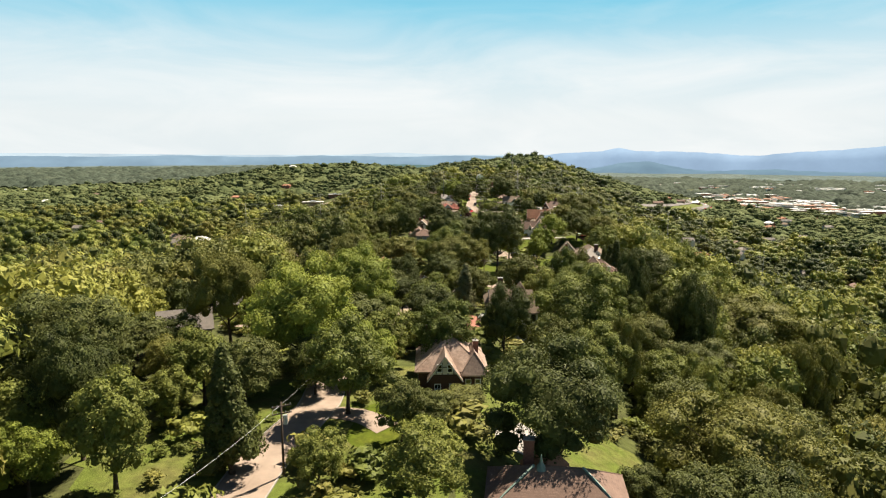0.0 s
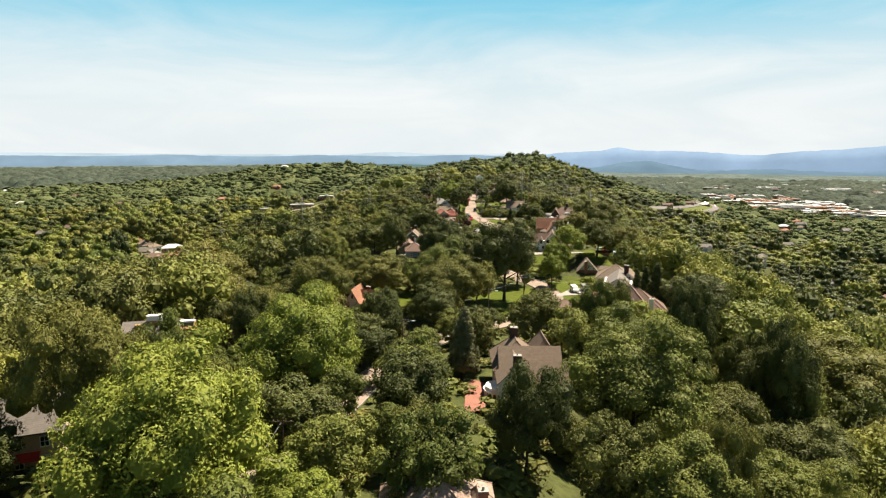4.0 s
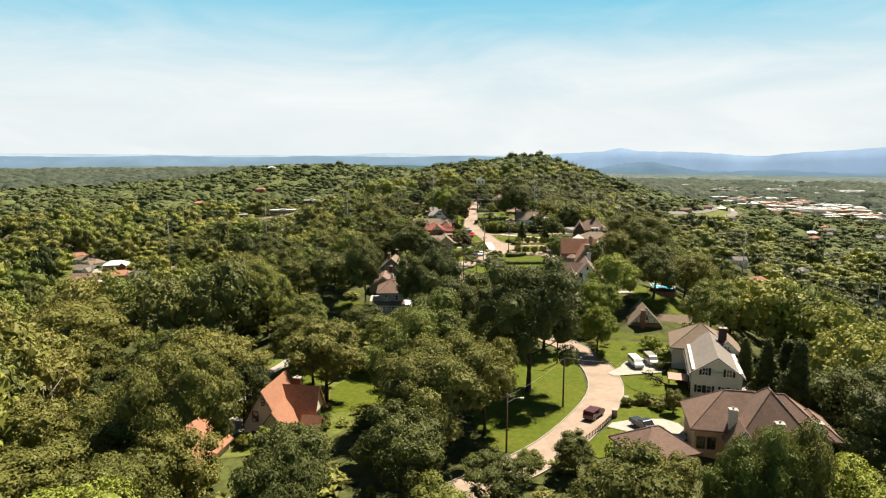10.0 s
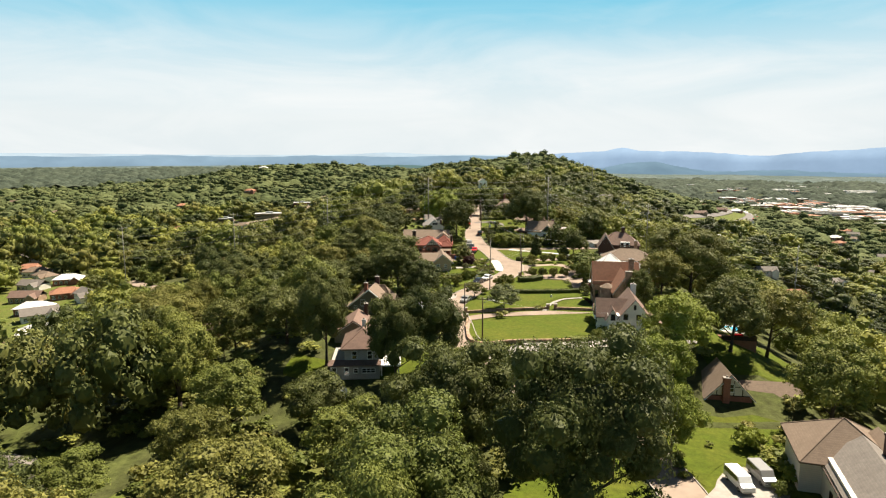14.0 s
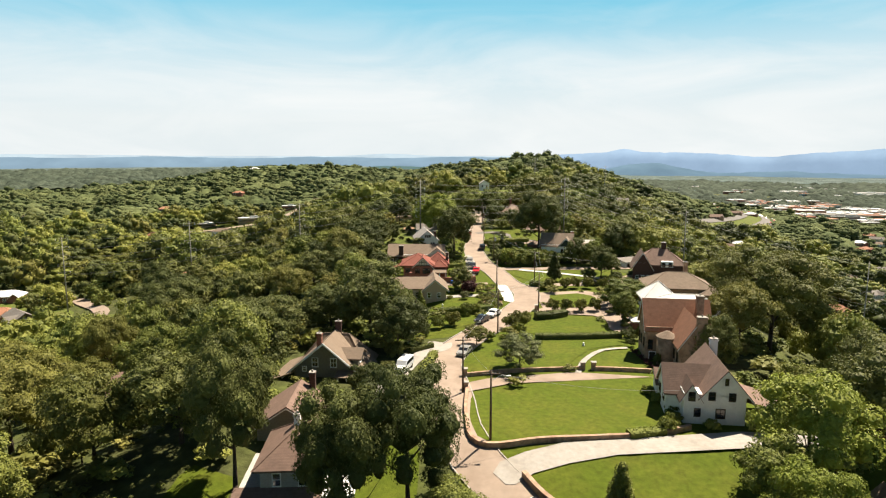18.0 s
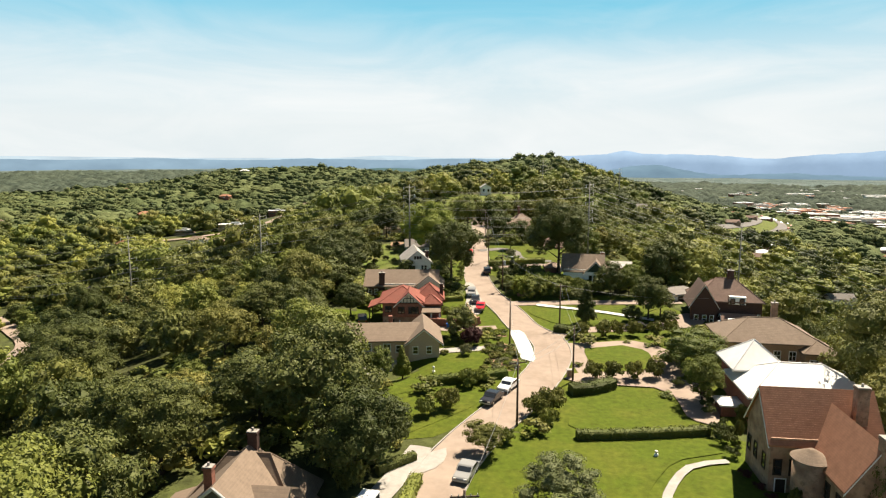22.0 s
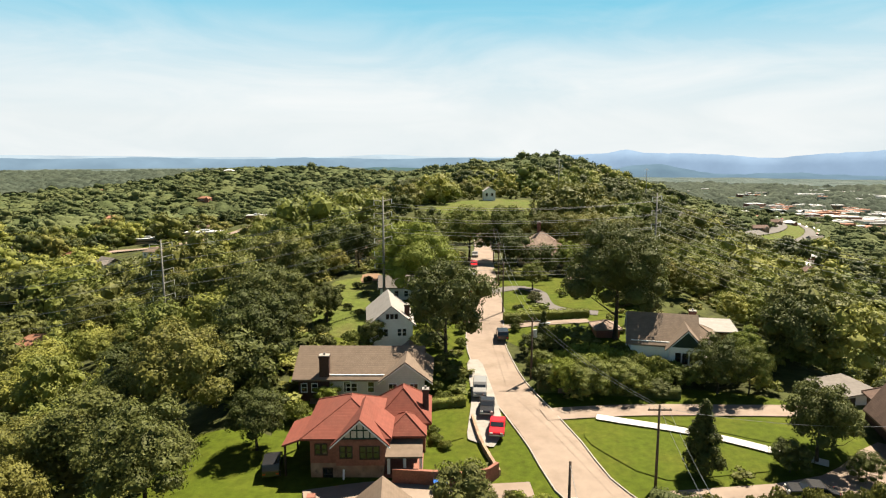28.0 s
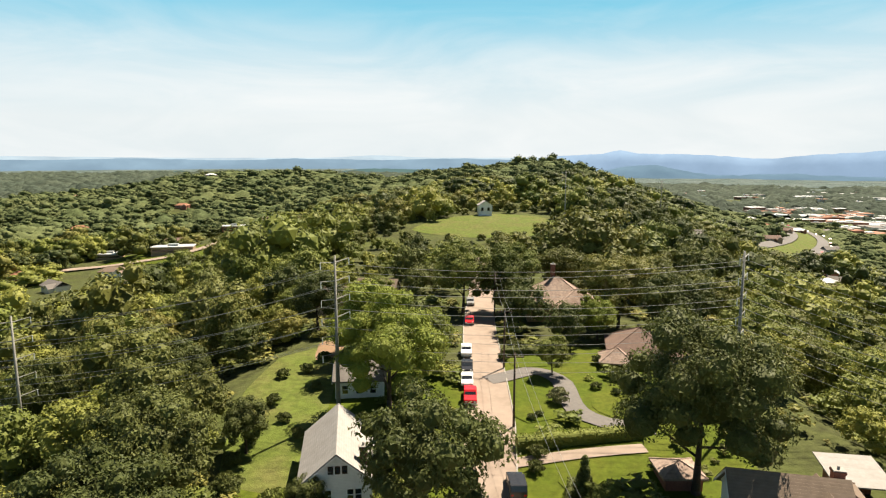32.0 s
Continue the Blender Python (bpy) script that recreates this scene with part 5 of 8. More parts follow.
part("chimney", Geo().box(-1.2, -0.5, 1.2, 1.9, 5, 7.4), BRICK, h)

h = house(-4.2, 398.5, 1, "brick house with red tile roof and half-timbered gable", 9, z=-2.8)
walls(h, STONE, -4.0, 3.7, -5.3, 4, -3.5, 2.5, "rubble stone ground floor")
walls(h, BRICK, -4.0, 3.7, -5.3, 4, 2.5, 5.5)
hip(h, R_RED, -4.2, 3.9, -5.2, 4.2, 5.5, 2.5, 0.7)
gable(h, R_RED, -1.2, 3.9, -5.9, 0, 5.4, 2.4, "y", 0.5, STUCCO, ends=(1, 0))
walls(h, BRICK, -1.2, 3.9, -5.9, -5.25, 2.5, 5.4, name="bay")
timbers(h, -1.0, 3.7, -5.93, 5.4, 2.2, 7, GREENTRIM)
hip(h, R_RED, 2.6, 8.2, -0.5, 6.5, 5.0, 2.8, 0.5)
walls(h, BRICK, 2.8, 8.0, -0.3, 6.3, -3.5, 4.9)
hip(h, R_RED, 3.9, 7.8, -3.2, 1.0, 4.7, 1.6, 0.4)
part("flat_porch_roof", Geo().extrude([(-6.0, 3.3), (-3.0, 3.9), (-3.0, 4.1), (-6.0, 3.5)], 3.9, 7.8, "x"), R_TAN, h)
part("porch_base", Geo().box(3.7, 7.8, -5.4, -0.4, -3, 1.2), BRICK, h)
for x in (4.2, 5.9, 7.6):
    part("porch_post", Geo().box(x - 0.15, x + 0.15, -5.3, -5.0, 1.2, 3.5), TRIM, h)
part("side_roof", Geo().extrude([(-7.0, 4.2), (-3.9, 5.3), (-3.9, 5.5), (-7.0, 4.4)], -5.2, 1.0, "y"), R_RED, h)
for y in (-5.0, 0.8):
    part("side_post", Geo().box(-6.8, -6.6, y - 0.1, y + 0.1, -3, 4.3), TIMBER, h)
for u in (-3.2, -2.5):
    window(h, "s", u, -5.32, 3.5, 0.5, 1.1, TIMBER)
for u in (-0.5, 0.2):
    window(h, "s", u, -5.92, 3.4, 0.5, 1.2, TIMBER)
for u in (1.6, 2.3, 3.0):
    window(h, "s", u, -5.92, 3.3, 0.55, 1.3, TIMBER)
window(h, "s", -2.2, -5.32, 0.6, 0.9, 1.3, TIMBER)
part("garage_door", Geo().box(-3.8, -1.4, -5.36, -5.28, -1.4, 0.2), TRIM, h, "white garage door")
part("leaning_board", Geo().extrude([(-6.4, -1.2), (-6.3, -1.2), (-5.36, 1.8), (-5.46, 1.8)], -0.6, -0.4, "x"), TRIM, h, "white leaning board")
chimney(h, 8.0, 2.0, 3, 7.8, DARKBRICK, 0.7, 0.7)

h = house(-5.6, 416.5, 0, "grey-sided house on dark brick base with brown roof", 10, z=-3.2)
walls(h, DARKBRICK, -8.2, 8.6, -4.4, 5, -3, 2.6, "dark brick ground floor")
walls(h, PALEGREY, -4.2, 8.6, -4.5, 5, 2.6, 5.8, "pale grey upper storey")
walls(h, DARKBRICK, -8.2, -4.2, -4.4, 5, 2.6, 5.2)
gable(h, R_TAN, -8.4, 8.2, -4.6, 5, 5.6, 2.8, "x", 0.5, PALEGREY)
gable(h, R_TAN, 3.2, 9.4, -5.2, 4, 5.6, 2.4, "y", 0.5, PALEGREY)
part("upper_bay", Geo().box(3.4, 8.8, -5.2, -4.4, 2.6, 5.6), PALEGREY, h)
part("lean_to", Geo().extrude([(-6.4, 1.2), (-4.3, 2.4), (-4.3, 2.55), (-6.4, 1.35)], -6.6, -3.8, "x"), R_TAN, h)
chimney(h, -4.6, -4.2, -2, 8.4, DARKBRICK, 1.3, 1.0)
for u in (-1.6, 1.6, 4.6, 7.4):
    window(h, "s", u, -4.52 if u < 3 else -5.22, 3.4, 1.0 if u > 3 else 0.8, 1.4)
window(h, "s", -1.0, -4.52, 3.5, 1.4, 1.1)
for u in (-7.4, -6.0):
    window(h, "s", u, -4.42, 3.4, 0.7, 1.1)
    window(h, "s", u, -4.42, 0.2, 0.8, 1.3)
for u in (0.8, 6.2):
    window(h, "s", u, -4.42, 0.4, 0.8, 1.0)

h = house(-3.6, 436.5, 8, "white sided house with grey gable roof", 8, z=-0.4)
walls(h, WHITE, -3.6, 3.4, -6, 6, -2, 5.2)
gable(h, R_PALE, -3.6, 3.4, -6, 6, 5.2, 2.9, "y", 0.5, WHITE)
for u in (-1.8, -1.0, 1.2, 2.0):
    window(h, "s", u, -6.02, 2.9, 0.6, 1.2)
for u in (-0.7, 0, 0.7):
    window(h, "s", u, -6.02, 5.9, 0.35, 0.6, TIMBER)
window(h, "s", -1.4, -6.02, -0.2, 1.0, 1.3)
for u in (-4, -1, 2):
    window(h, "w", u, -3.62, 2.8, 0.8, 1.3)
chimney(h, 2.6, -4.0, 5, 7.6, DARKBRICK, 0.8, 0.7)
h = house(-5.0, 462, 5, "small white house at the foot of a pylon", 6, z=0.6)
walls(h, WHITE, -3, 4, -3, 3, -2, 4.2)
gable(h, R_GREY, -3, 4, -3, 3, 4.2, 1.8, "x", 0.4, WHITE)
for u in (-1.6, 0.4, 2.4):
    window(h, "s", u, -3.02, 2.0, 0.8, 1.2)

# blue-white house with green gable
h = house(39.9, 426.5, -14, "pale blue-white house with tan roof and dark green gable", 10, z=-2.4)
walls(h, TRIM, -5, 4, -4.5, 4.5, -2, 6.6, "pale blue-white siding")
gable(h, R_TAN, -5.2, 4.4, -4.5, 4.5, 6.5, 3.4, "x", 0.5, TRIM)
gable(h, R_TAN, 0.2, 5.4, -6.0, 2, 6.3, 2.8, "y", 0.4, GREENTRIM)
walls(h, TRIM, 0.4, 5.2, -6.0, -4.4, -2, 6.3)
for u in (1.6, 2.6, 3.6):
    window(h, "s", u, -6.02, 4.0, 0.6, 1.4, TIMBER)
window(h, "s", 3.8, -6.02, 0.0, 0.7, 1.2)
for u in (-3.6, -1.4):
    window(h, "s", u, -4.52, 2.6, 0.9, 1.4, TIMBER)
chimney(h, 4.2, 1.2, 5, 10.2, BRICK, 1.0, 0.9)
part("flat_roof", Geo().box(4.6, 8.6, -2, 4, 3.4, 3.65), R_PALE, h, "flat pale grey side roof")
walls(h, TRIM, 4.6, 8.2, -1.6, 3.6, -2, 3.4)
hip(h, R_TAN, 3.0, 8.0, 3, 8, 5.6, 1.6, 0.4)
walls(h, TRIM, 3.2, 7.8, 3.4, 7.6, -2, 5.5)
h = house(27.5, 437, 0, "low brick garden house with striped awning", 3, z=0, category="garden house")
walls(h, BRICK, 4, 8, -2, 2, -2, 2.6)
hip(h, R_PINK, 4, 8, -2, 2, 2.6, 1.0, 0.4)
h = house(59.3, 412.6, 20, "small pale garage with flat roof", 5, z=-1.6, category="garage")
walls(h, TRIM, -3.2, 3.2, -2.2, 2.2, -2, 2.4)
part("roof", Geo().extrude([(-2.8, 2.3), (2.8, 2.9), (2.8, 3.05), (-2.8, 2.45)], -3.5, 3.5, "x"), R_GREY, h)
door(h, "s", -1.6, -2.42, 0, TIMBER, 2.2, 2.0)
h = house(51.6, 435.0, -10, "open brick garden shelter with pale sloping roof", 5, z=-0.2, category="shelter")
walls(h, BRICK, -2.0, 2.0, 0.4, 2.6, -2, 3.0)
part("roof", Geo().extrude([(-3.0, 3.0), (3.2, 3.7), (3.2, 3.85), (-3.0, 3.15)], -3.0, 3.0, "x"), R_PALE, h, "pale sheet roof")
for x, y in ((-2.6, -2.6), (2.6, -2.6)):
    part("post", Geo().box(x - 0.08, x + 0.08, y - 0.08, y + 0.08, -2, 3.0), TIMBER, h)
KEEP.append((47.5, 429.0, 4.5))
# villas near the end of the street
h = house(33, 507, -4, "tan stucco villa with rosy tile hip roofs and dormers", 13, z=0.4)
walls(h, TANBRICK, -7, 6, -6, 6, -2, 5.2)
hip(h, R_PINK, -7, 6, -6, 6, 5.2, 4.8, 0.7)
hip(h, R_PINK, -1, 8.5, -8.5, 0, 4.8, 3.4, 0.6)
walls(h, TANBRICK, -0.8, 8.3, -8.3, -5.9, -2, 4.8)
gable(h, R_PINK, -6, -2.6, -7.2, -1, 4.8, 2.4, "y", 0.4, TANBRICK)
chimney(h, -1.2, 0.5, 9, 12.6, BRICK, 1.0, 0.8)
for u in (0.6, 3.6, 6.6):
    for z in (0.4, 3.0):
        window(h, "s", u, -8.32, z, 0.9, 1.3)
window(h, "s", -4.3, -7.22, 2.6, 1.0, 1.4)
h = house(41.5, 477, -12, "grey-brown roofed house among garden trees", 9, z=0.2)
walls(h, TANBRICK, -5, 5, -5, 5, -2, 4.0)
hip(h, R_BROWN, -5, 5, -5, 5, 4.0, 3.2, 0.6)
gable(h, R_BROWN, 0, 9, -7, -1, 3.0, 2.0, "x", 0.4, BRICK)
walls(h, BRICK, 0, 9, -7, -1, -2, 3.0)
hip(h, R_PINK, -6.5, -1.5, -8, -3, 3.2, 1.8, 0.4)
for u in (1.5, 4, 7):
    window(h, "s", u, -7.02, 0.8, 1.0, 1.4)
for x, y, rot in ((-16, 512, 6), (-8, 524, -8)):
    h = house(x, y, rot, "house with pale roof half hidden by trees", 7, z=g(x, y))
    walls(h, TAUPE, -4.5, 4.5, -3.5, 3.5, -2, 3.6)
    gable(h, R_TAN, -4.5, 4.5, -3.5, 3.5, 3.6, 2.4, "x", 0.5, TAUPE)
    window(h, "s", -2, -3.52, 1.0, 1.0, 1.3)
    window(h, "s", 2, -3.52, 1.0, 1.0, 1.3)

h = house(30, 700, 4, "small white house on a grassy hilltop", 8, z=g(30, 700))
walls(h, WHITE, -3.4, 3.4, -3, 3, -3, 5.6)
gable(h, R_PALE, -3.4, 3.4, -3, 3, 5.6, 2.2, "y", 0.4, WHITE)
for u in (-1.6, 1.6):
    window(h, "s", u, -3.02, 2.6, 1.0, 1.6, TIMBER)
# houses scattered in the valley
KINDS = ((R_BROWN, TANBRICK), (R_TAN, WHITE), (R_GREY, CREAM), (R_RUST, BRICK), (R_GREY, WHITE), (R_WHITE, BRICK))
rnd = random.Random(11)
VALLEY = [(-204, 476), (-232, 534), (-222, 508), (-187, 480), (-172, 436), (-182, 448), (-156, 380), (-246, 548), (-52, 252), (-118, 330), (-98, 330), (-150, 402), (-66, 345), (-82, 318),
          (-170, 470), (-120, 520), (-160, 560), (-210, 520), (-250, 600), (-130, 640), (-190, 690), (-240, 740), (-290, 680), (-330, 780), (-200, 860), (-140, 910), (-260, 900), (-330, 960),
          (120, 660), (260, 780), (320, 720), (360, 840), (400, 800), (450, 900), (300, 660)]
for i in range(46):
    a, rr = radians(rnd.uniform(15, 36)), rnd.uniform(620, 1350)
    VALLEY.append((rr * math.sin(a) + 40, rr * math.cos(a)))
for i in range(26):
    a, rr = radians(rnd.uniform(-35, -12)), rnd.uniform(560, 1500)
    VALLEY.append((rr * math.sin(a), rr * math.cos(a)))
proto = {}
for i, (x, y) in enumerate(VALLEY):
    k = i % len(KINDS)
    if k not in proto:
        h = thing("valley_house", x, y, g(x, y), rnd.uniform(-40, 40), "small valley house with shallow roof among trees", "house", "valley houses")
        rm, wm = KINDS[k]
        walls(h, wm, -7, 7, -4, 4, -3, 3.4)
        (hip if k % 2 else gable)(h, rm, -7, 7, -4, 4, 3.4, 2.4)
        walls(h, wm, 2, 6.5, -6.5, -3.9, -3, 3.2)
        gable(h, rm, 2, 6.5, -6.5, 0, 3.2, 1.8, "y", 0.4, wm)
        for u in (-5.5, -3, -0.5):
            window(h, "s", u, -4.02, 0.9, 1.2, 1.4)
        proto[k] = h
    else:
        copy_thing(proto[k], pose(x, y, g(x, y), 0, 0, rnd.uniform(-40, 40)))
    KEEP.append((x, y, 11))
    # tree-free lane from the house towards the camera
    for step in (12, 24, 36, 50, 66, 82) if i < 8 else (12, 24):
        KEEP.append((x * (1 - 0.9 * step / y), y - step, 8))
# school and town buildings
def slab(name, x, y, w, d, hgt, mat, roof, rz, label, category):
    b = thing(name, x, y, g(x, y), rz, label, category)
    part("wall", Geo().box(-w / 2, w / 2, -d / 2, d / 2, -3, hgt), mat, b)
    part("roof", Geo().box(-w / 2 - 0.4, w / 2 + 0.4, -d / 2 - 0.4, d / 2 + 0.4, hgt, hgt + 0.5), roof, b)
    part("roof_unit", Geo().box(-w / 8, w / 8, -d / 6, d / 6, hgt + 0.5, hgt + 1.8), STEEL, b)
    part("window_band", Geo().box(-w / 2 + 1, w / 2 - 1, -d / 2 - 0.08, -d / 2 + 0.02, hgt * 0.4, hgt * 0.7), GLASS, b)
    KEEP.append((x, y, max(w, d) * 0.6))
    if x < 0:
        # opens the camera's line of sight to the school through the woods
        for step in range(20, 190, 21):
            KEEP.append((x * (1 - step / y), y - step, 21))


R_TOWN = material("pale_town_roof", (0.448, 0.44, 0.432), rough=0.8, grain=(0.2, 0.12), rnd=0.18, spec=0.2)
slab("school", -178, 806, 27, 12, 4.6, TANBRICK, R_TOWN, 12, "low school building with pale flat roof", "school")
slab("school", -222, 806, 16, 10, 3.6, TANBRICK, R_TOWN, 12, "low school wing with pale flat roof", "school")
slab("school", -168, 905, 18, 10, 5, BRICK, R_TOWN, 8, "low brick school hall with pale flat roof", "school")
rnd = random.Random(5)
for i in range(150):
    far = i > 118
    a = radians(rnd.uniform(18, 36) if far else rnd.uniform(21, 31) if i < 70 else rnd.uniform(24, 37))
    rr = rnd.uniform(2150, 2800) if far else rnd.uniform(1430, 1930) if i < 70 else rnd.uniform(1330, 1700)
    x, y = rr * math.sin(a), rr * math.cos(a)
    wide = rnd.uniform(14, 46) if rnd.random() < 0.8 else rnd.uniform(45, 80)
    slab("warehouse", x, y, wide, rnd.uniform(12, 28), rnd.uniform(5, 10), rnd.choice((CREAM, BRICK, TANBRICK, CREAM)), rnd.choice((R_TOWN, R_TOWN, R_TOWN, R_RUST, R_GREY)), rnd.uniform(-25, 25), "low commercial building with flat roof in the valley town", "warehouse")
KEEP += [(-138, 473, 12), (-126, 455, 11), (-115, 438, 10), (-104, 420, 9), (-150, 462, 12), (-137, 445, 11)]
KEEP += [(x, y, 26) for x, y in [(x + 15, y - 8) for x, y in spline(FWY, 25)]]


# ---- trees ----
def ico(level):
    bm = bmesh.new()
    bmesh.ops.create_icosphere(bm, subdivisions=level, radius=1.0)
    v = np.array([tuple(q.co) for q in bm.verts])
    f = np.array([[q.index for q in p.verts] for p in bm.faces])
    bm.free()
    return v, f


ICO0, ICO1 = ico(1), ico(2)


def tri_mesh(name, v, f, mat, quads=None):
    """A mesh from arrays of vertices, triangles and quads."""
    me = bpy.data.meshes.new(name)
    quads = np.zeros((0, 4), int) if quads is None else quads
    me.vertices.add(len(v))
    me.vertices.foreach_set("co", np.asarray(v, np.float32).ravel())
    loops = np.concatenate([f.ravel(), quads.ravel()]).astype(np.int32)
    me.loops.add(len(loops))
    me.loops.foreach_set("vertex_index", loops)
    me.polygons.add(len(f) + len(quads))
    start = np.concatenate([np.arange(len(f)) * 3, len(f) * 3 + np.arange(len(quads)) * 4]).astype(np.int32)
    me.polygons.foreach_set("loop_start", start)
    me.polygons.foreach_set("loop_total", np.concatenate([np.full(len(f), 3), np.full(len(quads), 4)]).astype(np.int32))
    me.polygons.foreach_set("use_smooth", [False] * len(me.polygons))
    me.update(calc_edges=True)
    me.materials.append(mat)
    return me


def ripple(d, k, f=1.0):
    """Uneven swelling over the directions d, about -1 to 1."""
    x, y, z = d[:, 0] * f, d[:, 1] * f, d[:, 2] * f
    n = np.sin(5.3 * x + 2.9 * z + k) * np.sin(4.6 * y - 3.1 * x + 1.7 * k) + 0.6 * np.sin(9.1 * y + 6.3 * z + 2.3 * k) * np.sin(8.2 * x - 7.4 * z + k)
    return n / 1.3


def crown(seed, rx, hz, z0, lobes, cards, size, shape="round", core=ICO0, droop=0.25, fill=0.68):
    """A crown: billows of foliage inside an uneven envelope, each a dense core set with small leaf sprays. Returns vertices, triangles, quads."""
    rg = np.random.default_rng(seed)
    cen, rad = [], []
    swell = rg.uniform(0, 6.3)
    for k in range(lobes):
        z = 0.96 - 1.68 * (k + rg.uniform(0.1, 0.9)) / lobes
        turn = k * 2.39996 + rg.uniform(-0.4, 0.4)
        w = math.sqrt(max(0.0, 1 - z * z))
        if shape == "cone":
            z = 0.90 - 1.75 * (k + rg.uniform(0.2, 0.8)) / lobes
            w = (0.97 - z) / 1.9
            c = np.array([math.cos(turn) * w * rg.uniform(0.35, 0.78), math.sin(turn) * w * rg.uniform(0.35, 0.78), z])
            rad.append(rg.uniform(0.15, 0.24) * (0.6 + 0.75 * w))
        else:
            u = np.array([math.cos(turn) * w, math.sin(turn) * w, z])
            reach = rg.uniform(0.54, 0.84) * (1 + 0.16 * float(ripple(u[None] * 0.35, swell)[0]))
            c = u * reach
            rad.append(rg.uniform(0.62, 1.30) * min(0.46, 1.46 / math.sqrt(lobes + 6)))
        cen.append(c)
    if shape == "cone":
        for q in np.linspace(-0.75, 0.6, 5):
            cen.append(np.array([0, 0, q]))
            rad.append(0.13 + 0.28 * (0.9 - q) / 1.9)
    else:
        cen.append(np.array([0, 0, 0.05]))
        rad.append(0.62)
    cen, rad = np.array(cen), np.array(rad)
    scale = np.array([rx, rx, hz / 2])
    squash = np.array([1, 1, 0.86])
    V, F, n = [], [], 0
    for c, r in zip(cen, rad):
        cv, cf = core
        w = cv * squash * (r * fill) * (1 + 0.10 * rg.normal(size=(len(cv), 1)).clip(-1.5, 1.5)) + c
        V.append(w * scale + [0, 0, z0 + hz / 2])
        F.append(cf + n)
        n += len(cv)
    # leaf sprays on the outside of the billows
    many = int(cards * 5)
    pick = rg.choice(len(rad), many, p=rad ** 2 / (rad ** 2).sum())
    d = rg.normal(size=(many, 3))
    d /= np.linalg.norm(d, axis=1)[:, None]
    d[:, 2] = np.where(d[:, 2] < -0.35, -d[:, 2], d[:, 2])
    tuft = ripple(d + 0.7 * pick[:, None], swell + 1.0, 1.25)
    rho = 0.98 + 0.17 * tuft + rg.uniform(-0.11, 0.13, many)
    p = cen[pick] + d * squash * rad[pick, None] * rho[:, None]
    out = (tuft > -0.62) & (p[:, 2] > -0.95)
    for c, r in zip(cen, rad):
        out &= np.linalg.norm((p - c) / squash, axis=1) > r * 0.80
    p, d = p[out][:cards], d[out][:cards]
    m = len(p)
    p = p * scale + [0, 0, z0 + hz / 2]
    mid = p - [0, 0, z0 + hz * 0.45]
    mid /= np.linalg.norm(mid, axis=1)[:, None] + 1e-6
    nrm = 0.80 * d + 0.35 * mid + 0.55 * rg.normal(size=(m, 3)) + [0, 0, 0.18]
    nrm /= np.linalg.norm(nrm, axis=1)[:, None]
    a = np.cross(nrm, rg.normal(size=(m, 3)))
    a /= np.linalg.norm(a, axis=1)[:, None]
    b = np.cross(nrm, a)
    s = size * rg.uniform(0.5, 1.4, (m, 1))
    tip = -droop * s * np.array([0, 0, 1.0])
    q = np.stack([p - a * s * 0.6 - b * s * 0.55, p - a * s * 0.6 + b * s * 0.55, p + a * s + tip], 1).reshape(-1, 3)
    return np.concatenate(V + [q]), np.concatenate(F + [np.arange(3 * m).reshape(m, 3) + n]), None


def unscaled(ob):
    """Undoes the scale that a copy would take over from its model."""
    return Matrix.Diagonal([1 / v for v in ob.scale] + [1])


def limbs(seed, h, r, bottom, spread, bare=False):
    """A tapered trunk with forking limbs."""
    rg = random.Random(seed)
    t = Geo()
    lean = (rg.uniform(-0.3, 0.3), rg.uniform(-0.3, 0.3))
    k1, k2 = (lean[0] * 0.5, lean[1] * 0.5, bottom), (lean[0], lean[1], bottom + (h - bottom) * 0.45)
    t.tube((0, 0, -0.8), (0, 0, 0.4), r * 1.5, r * 1.1, 8).tube((0, 0, 0.4), k1, r * 1.1, r * 0.8, 8).tube(k1, k2, r * 0.8, r * 0.45, 7)
    t.tube(k2, (lean[0] * 1.5, lean[1] * 1.5, h * 0.9), r * 0.45, r * 0.1, 6)
    n = 9 if bare else 6
    for i in range(n):
        f = i / n
        a = i * 2.4 + rg.uniform(-0.4, 0.4)
        z = bottom + (h - bottom) * (0.05 + 0.5 * f)
        s = spread * rg.uniform(0.55, 0.85) * (1 - 0.35 * f)
        e = (lean[0] + s * math.cos(a), lean[1] + s * math.sin(a), z + s * rg.uniform(0.4, 0.8))
        t.tube((lean[0] * 0.7, lean[1] * 0.7, z), e, r * 0.38, r * 0.12, 5)
        for j in range(3 if bare else 1):
            b = a + rg.uniform(-0.9, 0.9)
            t.tube(e, (e[0] + s * 0.5 * math.cos(b), e[1] + s * 0.5 * math.sin(b), e[2] + s * rg.uniform(0.1, 0.6)), r * 0.12, r * 0.03, 4)
    return t




